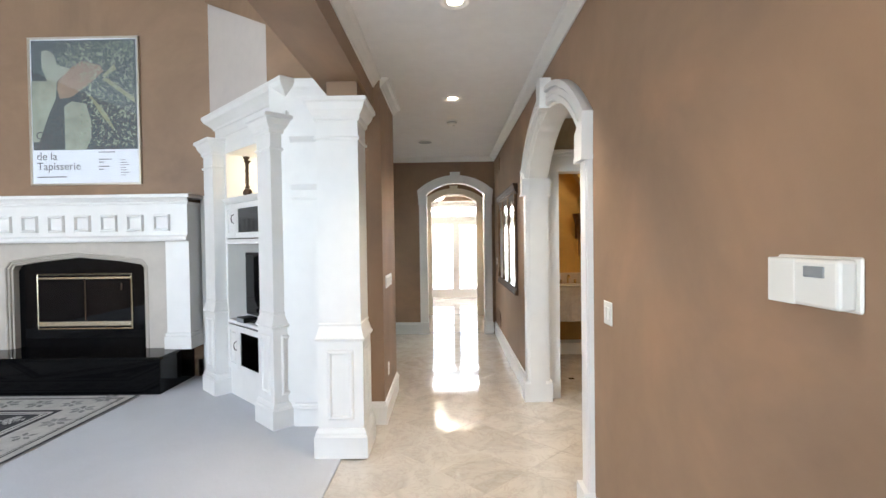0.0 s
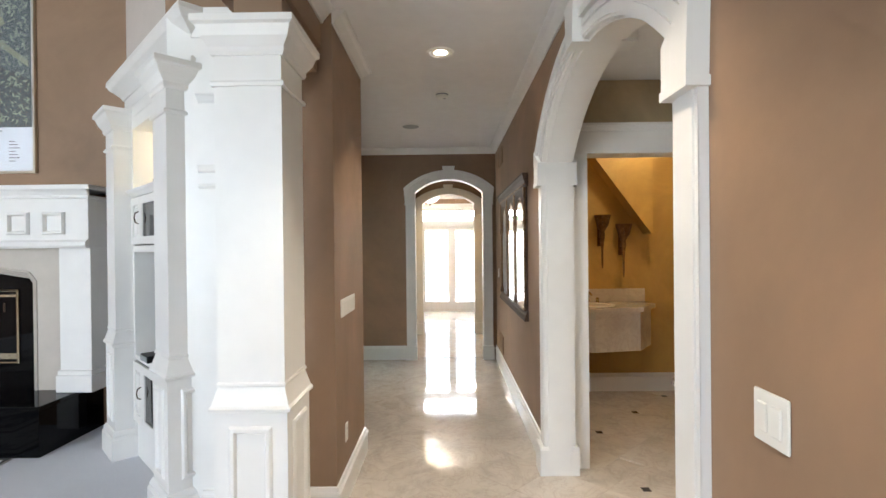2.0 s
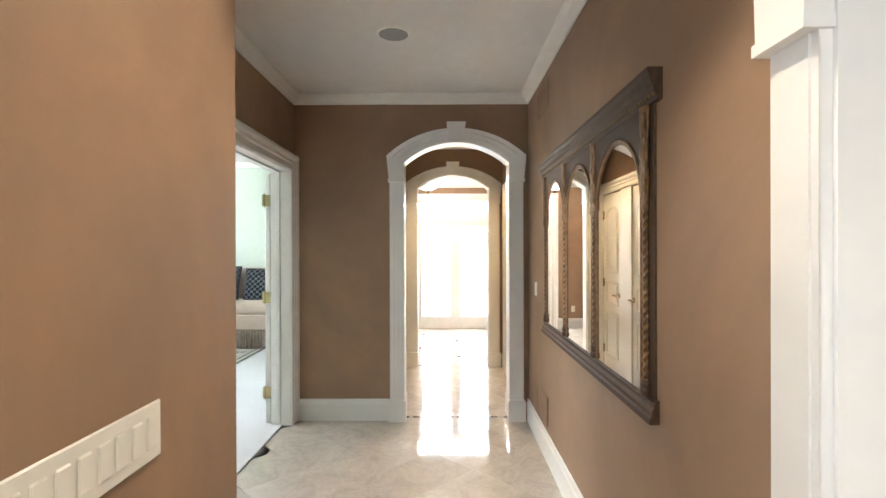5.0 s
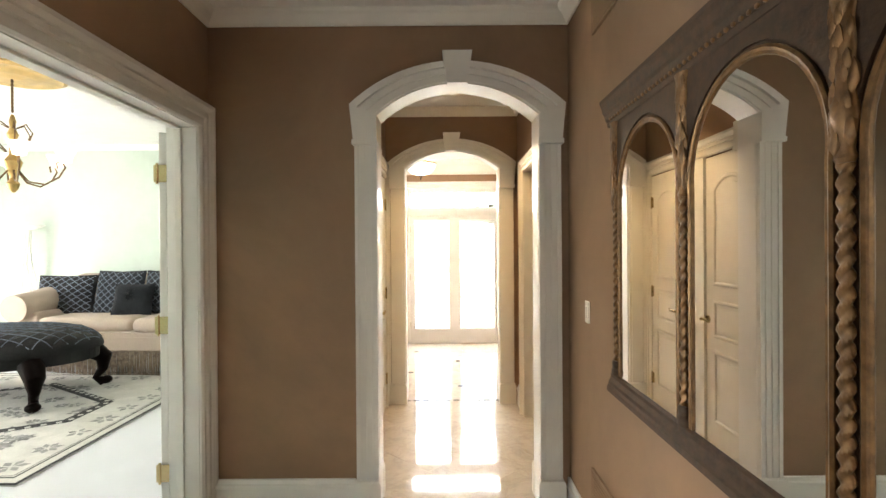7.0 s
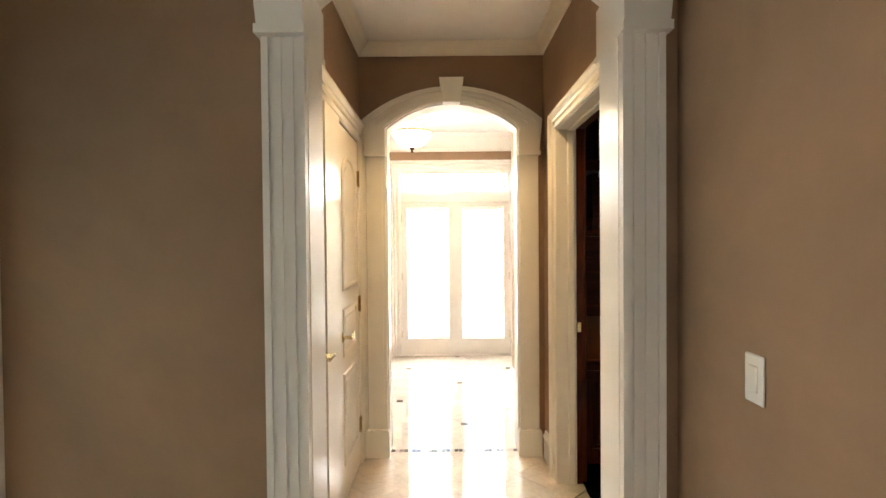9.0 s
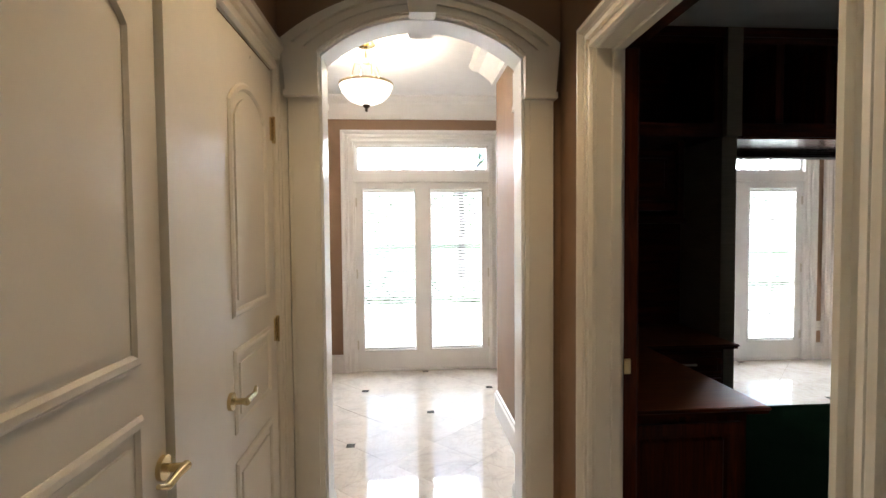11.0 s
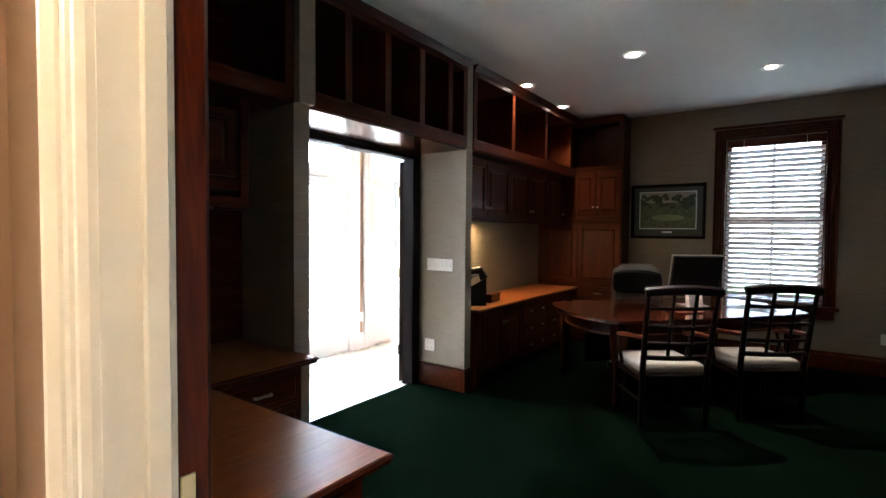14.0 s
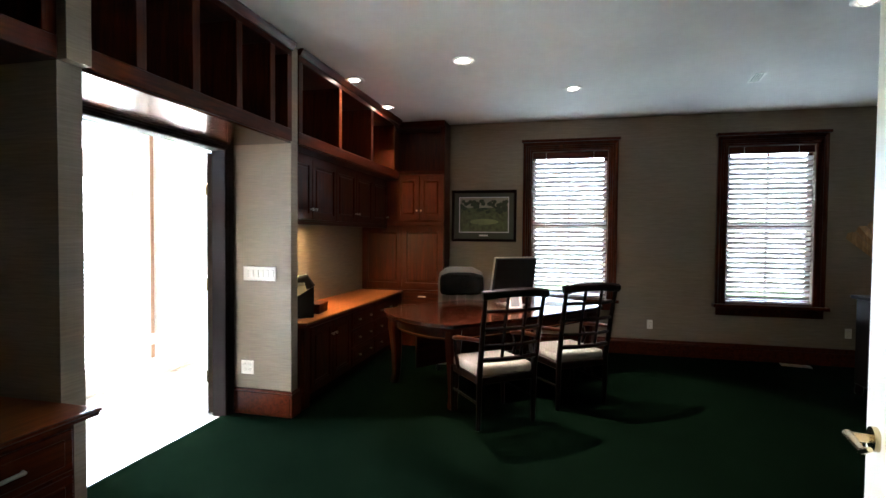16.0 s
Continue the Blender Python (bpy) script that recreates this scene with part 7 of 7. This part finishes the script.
def sconce(m):
    s = thing("wall_sconce", "antique bronze torch wall sconce on an ochre wall", "wall lamp", m, "torch sconces")
    part("backplate", box(-0.035, -0.012, -0.16, 0.035, 0, 0.10, 0.006), GILT, s)
    part("stem", lathe(bmesh.new(), [(0.006, -0.40), (0.010, -0.36), (0.012, -0.2), (0.018, -0.12), (0.03, -0.04), (0.024, 0.0), (0.04, 0.03)], 0, -0.075, 0, 14), GILT, s, smooth=True)
    part("bracket", tube(bmesh.new(), [(0, -0.01, -0.06), (0, -0.06, -0.08)], 0.01, 8), GILT, s)
    part("cup", lathe(bmesh.new(), [(0.04, 0.03), (0.055, 0.06), (0.075, 0.14), (0.088, 0.18), (0.082, 0.18), (0.07, 0.14), (0.04, 0.06)], 0, -0.085, 0, 20, False), GILT, s, "ribbed bronze cup", True)
    for k in range(10):
        a = 6.283 * k / 10
        part("rib", tube(bmesh.new(), [(0.057 * math.cos(a), -0.085 + 0.057 * math.sin(a), 0.06), (0.089 * math.cos(a), -0.085 + 0.089 * math.sin(a), 0.18)], 0.005, 5), GILT, s)
    return s


sc = sconce(pose(2.11, 6.62, 1.665))
copy_thing(sc, pose(1.88, 6.62, 1.765))
to = thing("toilet", "white porcelain toilet with a closed lid against the wall", "toilet", pose(2.62, 5.45, 0, 0, 0, 90))
# local: bowl towards +y (world -x)


def oval(rx, ry, cy, n=26):
    return [(rx * math.cos(t), cy + ry * math.sin(t)) for t in [2 * math.pi * k / n for k in range(n)]]


bm = bmesh.new()
prof = [(0.11, 0.15, 0.14, 0.0), (0.105, 0.14, 0.15, 0.10), (0.12, 0.17, 0.18, 0.20), (0.165, 0.225, 0.22, 0.32), (0.18, 0.245, 0.235, 0.385)]
rows = [[bm.verts.new((a, b_, z)) for a, b_ in oval(rx, ry, cy)] for rx, ry, cy, z in prof]
for r0, r1 in zip(rows, rows[1:]):
    for k in range(26):
        bm.faces.new((r0[k], r0[(k + 1) % 26], r1[(k + 1) % 26], r1[k]))
bm.faces.new(rows[0][::-1])
bm.faces.new(rows[-1])
part("bowl", bm, PORCELAIN, to, smooth=True)
part("seat", prism(bmesh.new(), oval(0.185, 0.25, 0.235), plan, 0.388, 0.405), PORCELAIN, to)
part("lid", prism(bmesh.new(), oval(0.18, 0.245, 0.235), plan, 0.409, 0.428), PORCELAIN, to)
part("tank", box(-0.22, -0.22, 0.40, 0.22, -0.03, 0.78, 0.02, 2), PORCELAIN, to)
part("tank_lid", box(-0.235, -0.23, 0.78, 0.235, -0.02, 0.815, 0.01), PORCELAIN, to)
hp = thing("paper_holder", "brass toilet paper holder with a white roll", "paper holder", pose(3.2, 6.40, 0.60, 0, 0, -90))
part("post", tube(bmesh.new(), [(-0.08, 0, 0), (-0.08, -0.01, 0), (-0.08, -0.012, 0), (-0.08, -0.07, 0)], [0.025, 0.025, 0.009, 0.012], 12), BRASS, hp, smooth=True)
part("post", tube(bmesh.new(), [(0.08, 0, 0), (0.08, -0.01, 0), (0.08, -0.012, 0), (0.08, -0.07, 0)], [0.025, 0.025, 0.009, 0.012], 12), BRASS, hp, smooth=True)
part("roll", tube(bmesh.new(), [(-0.055, -0.065, -0.01), (0.055, -0.065, -0.01)], 0.05, 20), PAPER, hp, "white paper roll", True)
part("rod", tube(bmesh.new(), [(-0.08, -0.065, 0), (0.08, -0.065, 0)], 0.008, 8), BRASS, hp)

# ---------- parlour ----------
so = thing("sofa", "beige velvet sofa with a rolled arm and fringed skirt", "sofa", pose(-3.2, 11.95, 0.012) @ Matrix.Diagonal((1.35, 1.35, 1.35, 1)))
# local: back at +y, front at -y
front = [(-1.55, 0.50), (-1.55, -0.12), (-1.35, -0.28), (-0.9, -0.40), (0.0, -0.46), (0.9, -0.44), (1.45, -0.38), (1.55, -0.30), (1.55, 0.50)]
part("base", prism(bmesh.new(), front, plan, 0.22, 0.36), TAUPE, so)
part("seat_cushion", prism(bmesh.new(), [(a * 0.97, b_ * 1.0 + 0.005) for a, b_ in front], plan, 0.36, 0.40), TAUPE, so)
bm = bmesh.new()
for k in range(3):
    bx(bm, -1.42 + k * 0.96, -0.42 + (0.08 if k == 0 else 0), 0.385, -0.50 + k * 0.96, 0.30, 0.53, 0.06, 4)
part("cushion", bm, TAUPE, so, "beige velvet seat cushion", True)
part("back", box(-1.55, 0.26, 0.36, 1.55, 0.50, 0.92, 0.10, 4), TAUPE, so, smooth=True)
arm = box(-1.72, -0.28, 0.12, -1.44, 0.50, 0.58, 0.05, 3)
tube(arm, [(-1.62, -0.34, 0.62), (-1.62, -0.1, 0.63), (-1.60, 0.3, 0.70), (-1.56, 0.48, 0.78)], [0.13, 0.14, 0.14, 0.12], 16)
part("arm", arm, TAUPE, so, "rolled beige arm", True)
part("arm", box(1.52, -0.34, 0.12, 1.74, 0.50, 0.66, 0.07, 3), TAUPE, so, "rolled beige arm", True)
bm = bmesh.new()
for (ax, ay), (bx_, by_) in zip(front, front[1:]):
    n = max(1, int(math.hypot(bx_ - ax, by_ - ay) / 0.014))
    for j in range(n):
        f = j / n
        x, y = ax + (bx_ - ax) * f, ay + (by_ - ay) * f
        tube(bm, [(x, y - 0.005, 0.24), (x + random.uniform(-0.006, 0.006), y - 0.012, 0.12), (x + random.uniform(-0.012, 0.012), y - 0.012, 0.015)], [0.006, 0.007, 0.005], 4)
part("fringe", bm, FRINGE, so, "long taupe bullion fringe")


def pillow(m, w, h, mat, label, grid=False, rosette=False):
    p = thing("cushion", label, "cushion", m, "sofa cushions")
    bm = bmesh.new()
    n = 14
    for s in (-1, 1):
        vs = {}
        for i in range(n + 1):
            for j in range(n + 1):
                u, v = i / n * 2 - 1, j / n * 2 - 1
                t = ((1 - u ** 4) * (1 - v ** 4)) ** 0.6
                if grid:
                    t *= 0.97 + 0.03 * math.cos(i * math.pi) * math.cos(j * math.pi)
                pinch = 1 - 0.05 * (1 - abs(u)) * abs(v) - 0.05 * (1 - abs(v)) * abs(u)
                vs[i, j] = bm.verts.new((u * w / 2 * pinch, s * (0.004 + 0.075 * t), h / 2 + v * h / 2 * pinch))
        for i in range(n):
            for j in range(n):
                bm.faces.new((vs[i, j], vs[i + 1, j], vs[i + 1, j + 1], vs[i, j + 1]))
    bmesh.ops.remove_doubles(bm, verts=bm.verts, dist=0.009)
    part("cover", bm, mat, p, smooth=True)
    if grid:
        for d in (-1, 1):
            bm = bmesh.new()
            for k in range(-6, 7):
                pts = []
                for i in range(25):
                    u = i / 24 * 2 - 1
                    v = d * u + k / 3.2
                    if abs(v) <= 0.96 and abs(u) <= 0.96:
                        t = ((1 - u ** 4) * (1 - v ** 4)) ** 0.6
                        pts.append((u * w / 2 * 0.985, -(0.006 + 0.076 * t), h / 2 + v * h / 2 * 0.985))
                if len(pts) > 2:
                    tube(bm, pts, 0.0045, 4)
            part("stitching", bm, gloss("grey_cord_%d" % (d + 1), (0.16, 0.19, 0.24), 0.7, 0.1), p, "pale diamond stitching")
    if rosette:
        bm = bmesh.new()
        for k in range(22):
            a, r = 2.4 * k, 0.012 + 0.0042 * k
            bmesh.ops.create_icosphere(bm, subdivisions=1, radius=0.026, matrix=pose(-0.03 + r * math.cos(a), -0.085 + 0.0012 * k, h * 0.62 + r * math.sin(a), 40 * math.sin(a), 0, 57 * a) @ Matrix.Diagonal((1, 0.35, 0.8, 1)))
        part("rosette", bm, SLATE, p, "ruffled cloth rosette")
    return p


GRIDCLOTH = pile("blue_grey_cloth", (0.032, 0.035, 0.042), 160, 0.2, 6)
pillow(pose(-5.15, 12.02, 0.70, -14, 0, 4), 0.80, 0.56, NAVY, "dark quilted cushion leaning on the sofa", True)
pillow(pose(-4.42, 12.02, 0.70, -14, 0, -3), 0.70, 0.62, GRIDCLOTH, "blue-grey diamond-pattern cushion on the sofa", True)
pillow(pose(-3.76, 12.02, 0.70, -14, 0, -4), 0.66, 0.62, GRIDCLOTH, "blue-grey diamond-pattern cushion on the sofa", True)
pillow(pose(-3.05, 12.02, 0.70, -14, 0, -4), 0.66, 0.58, NAVY, "dark quilted cushion leaning on the sofa", True)
pillow(pose(-4.08, 11.80, 0.715, -20, 0, 6), 0.52, 0.44, SLATE, "small slate cushion with a cloth rosette on the sofa", False, True)

ot = thing("ottoman", "dark tufted oval ottoman on carved claw legs", "ottoman", pose(-4.66, 10.46, 0.0275) @ Matrix.Diagonal((1.45, 1.55, 1.46, 1)))
bm = bmesh.new()
n, rings = 40, 9
prev = None
for j in range(rings + 1):
    f = j / rings
    rr = math.cos(f * math.pi / 2) ** 0.45 if j < rings else 0.02
    zz = 0.36 + 0.15 * math.sin(f * math.pi / 2)
    row = []
    for k in range(n):
        a = 2 * math.pi * k / n
        dimple = 0.014 * math.cos(a * 12 + j * math.pi) * math.sin(f * math.pi)
        row.append(bm.verts.new((0.72 * rr * math.cos(a), 0.46 * rr * math.sin(a), zz + dimple)))
    if prev:
        for k in range(n):
            bm.faces.new((prev[k], prev[(k + 1) % n], row[(k + 1) % n], row[k]))
    prev = row
bm.faces.new(prev)
part("top", bm, NAVY, ot, "dark tufted quilted top", True)
bm = bmesh.new()
for k in range(-9, 10):
    for d in (0, 1):
        pts = []
        for i in range(31):
            u = (i / 30 * 2 - 1)
            x, y = (0.70 * u, 0.075 * k) if d == 0 else (0.075 * k, 0.44 * u)
            q = (x / 0.715) ** 2 + (y / 0.455) ** 2
            if q < 0.97:
                f = math.acos(min(1, q ** 0.5 ** (1 / 0.45) if False else min(1, (q ** 0.5) ** (1 / 0.45)))) / (math.pi / 2)
                pts.append((x, y, 0.362 + 0.152 * math.sin(f * math.pi / 2) + 0.004))
        if len(pts) > 2:
            tube(bm, pts, 0.0035, 4)
part("stitching", bm, gloss("ottoman_cord", (0.10, 0.12, 0.16), 0.7, 0.1), ot, "fine grey grid stitching")
part("apron", prism(bmesh.new(), oval(0.69, 0.43, 0, 40), plan, 0.28, 0.365), NAVY, ot)
for sx, sy in ((-0.52, -0.28), (0.52, -0.28), (-0.52, 0.28), (0.52, 0.28)):
    leg = tube(bmesh.new(), [(sx * 0.95, sy * 0.95, 0.30), (sx * 1.08, sy * 1.12, 0.22), (sx * 1.06, sy * 1.1, 0.13), (sx * 1.0, sy * 1.0, 0.07), (sx * 1.06, sy * 1.14, 0.03)], [0.075, 0.06, 0.035, 0.028, 0.04], 10)
    bmesh.ops.create_icosphere(leg, subdivisions=2, radius=0.042, matrix=Matrix.Translation((sx * 1.08, sy * 1.18, 0.036)) @ Matrix.Diagonal((1.1, 1.1, 0.8, 1)))
    part("claw_leg", leg, DARKWOOD, ot, "carved dark claw-foot leg", True)
rug(pose(-6.2, 8.52, 0.0125), 3.44, 3.0, "white patterned rug with a black braided edge", 11, corners=False)

tl = thing("torchiere", "white twisted-wire floor lamp with a shallow dish", "floor lamp", pose(-6.05, 12.5, 0.012) @ Matrix.Diagonal((1.05, 1.05, 1.05, 1)))
part("base", lathe(bmesh.new(), [(0.14, 0), (0.14, 0.012), (0.05, 0.03), (0.02, 0.05)], seg=24), WHITE, tl, smooth=True)
for k in range(5):
    a0 = 6.283 * k / 5
    pts = [(math.cos(a0 + z * 1.9) * (0.02 + 0.075 * math.sin(math.pi * min(1, z / 1.7)) ** 2 + 0.10 * max(0, z - 1.55)), math.sin(a0 + z * 1.9) * (0.02 + 0.075 * math.sin(math.pi * min(1, z / 1.7)) ** 2 + 0.10 * max(0, z - 1.55)), z) for z in [0.03 + 1.78 * i / 24 for i in range(25)]]
    part("twisted_rod", tube(bmesh.new(), pts, 0.009, 7), WHITE, tl, smooth=True)
part("dish", lathe(bmesh.new(), [(0.05, 1.80), (0.16, 1.83), (0.20, 1.86), (0.195, 1.865), (0.15, 1.84), (0.02, 1.82)], seg=28), WHITE, tl, smooth=True)

cl = thing("chandelier", "antique gold chandelier with scrolled arms and lit frosted shades", "chandelier", pose(-3.75, 9.65, 3.2))
part("medallion", lathe(bmesh.new(), [(0.40, 0), (0.41, -0.02), (0.37, -0.035), (0.33, -0.022), (0.22, -0.03), (0.18, -0.05), (0.12, -0.04), (0.06, -0.055)], seg=40), gloss("gold_leaf", (0.55, 0.38, 0.16), 0.4, 0.25, 0.5), cl, "gilded plaster ceiling medallion", True)
for k in range(9):
    part("chain_link", lathe(bmesh.new(), [(0.006, -0.02), (0.013, 0.0), (0.006, 0.02)], 0, 0, -0.08 - 0.033 * k, 8), GILT, cl)
part("stem", lathe(bmesh.new(), [(0.012, -1.08), (0.035, -1.05), (0.05, -1.0), (0.02, -0.95), (0.055, -0.86), (0.07, -0.80), (0.03, -0.74), (0.02, -0.62), (0.045, -0.56), (0.02, -0.50), (0.028, -0.44), (0.012, -0.38)], seg=18), gloss("gold_leaf_stem", (0.5, 0.33, 0.13), 0.35, 0.3, 0.7), cl, smooth=True)
for k in range(6):
    a = 6.283 * k / 6 + 0.3
    c_, s_ = math.cos(a), math.sin(a)
    arm = part("arm", tube(bmesh.new(), [(r * c_, r * s_, z) for r, z in ((0.04, -0.88), (0.12, -0.98), (0.24, -1.0), (0.35, -0.93), (0.40, -0.84), (0.37, -0.78), (0.33, -0.80), (0.34, -0.85))], 0.008, 7), GILT, cl, smooth=True)
    part("scroll", tube(bmesh.new(), [(r * c_, r * s_, z) for r, z in ((0.03, -0.50), (0.10, -0.46), (0.15, -0.54), (0.11, -0.66), (0.05, -0.72))], 0.006, 6), GILT, arm, smooth=True)
    part("shade", lathe(bmesh.new(), [(0.02, -0.80), (0.045, -0.79), (0.06, -0.73), (0.085, -0.68), (0.08, -0.68), (0.055, -0.73), (0.04, -0.78)], 0.40 * c_, 0.40 * s_, 0, 18, False), SHADE, arm, "lit frosted glass shade", True)

fl = thing("flush_light", "lit frosted glass flush ceiling light", "ceiling light", pose(2.2, 5.7, CZ))
part("pan", lathe(bmesh.new(), [(0.13, 0), (0.13, -0.02)], seg=24), BRASS, fl)
sh_ = part("shade", lathe(bmesh.new(), [(0.12, -0.02), (0.11, -0.07), (0.07, -0.10), (0.01, -0.11)], seg=24), SHADE, fl, smooth=True)
sh_.visible_shadow = False

# ---------- marble tiles ----------
def tile_mesh(s, name, mat, clip=0.0, t=0.012, gap=0.0007):
    h = s / 2 - gap
    c = clip
    pts = [(-h + c, -h), (h - c, -h), (h, -h + c), (h, h - c), (h - c, h), (-h + c, h), (-h, h - c), (-h, -h + c)] if c else [(-h, -h), (h, -h), (h, h), (-h, h)]
    bm = prism(bmesh.new(), pts, plan, -t, 0)
    bmesh.ops.recalc_face_normals(bm, faces=bm.faces)
    me = bpy.data.meshes.new(name)
    bm.to_mesh(me)
    bm.free()
    me.materials.append(mat)
    return me


def lay(cx, cy, s, inside, mesh, parent, dots=None, dot_mesh=None):
    """Diagonal square tiles of side s about the corner (cx, cy); small dark squares on every second corner."""
    k = s / math.sqrt(2)
    n = 0
    for i in range(-60, 60):
        for j in range(-60, 60):
            x, y = cx + (i - j) * k, cy + (i + j + 1) * k
            if inside(x, y):
                o = new("tile", mesh)
                o.parent = parent
                o.matrix_world = pose(x, y, random.uniform(-0.0003, 0.0003), 0, 0, 45 + 90 * random.randrange(4))
                n += 1
            if dots and i % 2 == 0 and j % 2 == 0:
                x, y = cx + (i - j) * k, cy + (i + j) * k
                if dots(x, y):
                    o = new("inlay", dot_mesh)
                    o.parent = parent
                    o.matrix_world = pose(x, y, 0.0012, 0, 0, 0)
    return n


def near_hall(x, y):
    return (-1.5 < x < 1.1 and -3.2 < y < 8.35) and not (x < -0.95 and y < 4.0) or (1.0 <= x < 2.7 and 2.1 < y < 4.85)


TILE = tile_mesh(0.4366, "tile", MARBLE)
SMALL = tile_mesh(0.3535, "tile", MARBLE)
INL = tile_mesh(0.062, "inlay", INLAY, 0, 0.004, 0)
INS = tile_mesh(0.055, "inlay", INLAY, 0, 0.004, 0)
hall_floor = structure(new("floor_tiles_hall"), "polished cream marble tiles laid diagonally")
lay(0.31, 12.13 - 1.2345 * 4, 0.4366, near_hall, TILE, hall_floor)
vest_floor = structure(new("floor_tiles_breakfast"), "polished cream marble tiles with small black inlays")
lay(0.31, 12.13, 0.4366, lambda x, y: (-0.7 < x < 1.1 and 8.35 <= y < 10.5) or (-1.4 < x < 7.5 and 10.5 <= y < 13.6 and (x < 1.2 or y > 11.7)), TILE, vest_floor,
    lambda x, y: (10.6 < y < 13.4 and -1.1 < x < 0.87) or (x > 0.9 and 12.1 < y < 13.4 and x < 7.4), INL)
pow_floor = structure(new("floor_tiles_powder"), "polished cream marble tiles with small black inlays")
lay(1.48, 5.41, 0.3535, lambda x, y: 1.0 < x < 3.3 and 4.85 <= y < 6.75, SMALL, pow_floor, lambda x, y: 1.1 < x < 3.2 and 4.0 < y < 6.6, INS)
# narrow mosaic thresholds under the two arches
for ty_, xa, xb in ((8.30, -0.27, 0.695), (10.36, -0.266, 0.688)):
    st = structure(new("floor_threshold"), "narrow black and grey marble mosaic strip")
    n = 30
    for k in range(n):
        x0 = xa + (xb - xa) * k / n
        o = part("mosaic_piece", box(x0 + 0.001, ty_ - 0.02, 0.0008, xa + (xb - xa) * (k + 1) / n - 0.001, ty_ + 0.02, 0.003), INLAY if (k * 7) % 10 < 6 else PAVING, st)
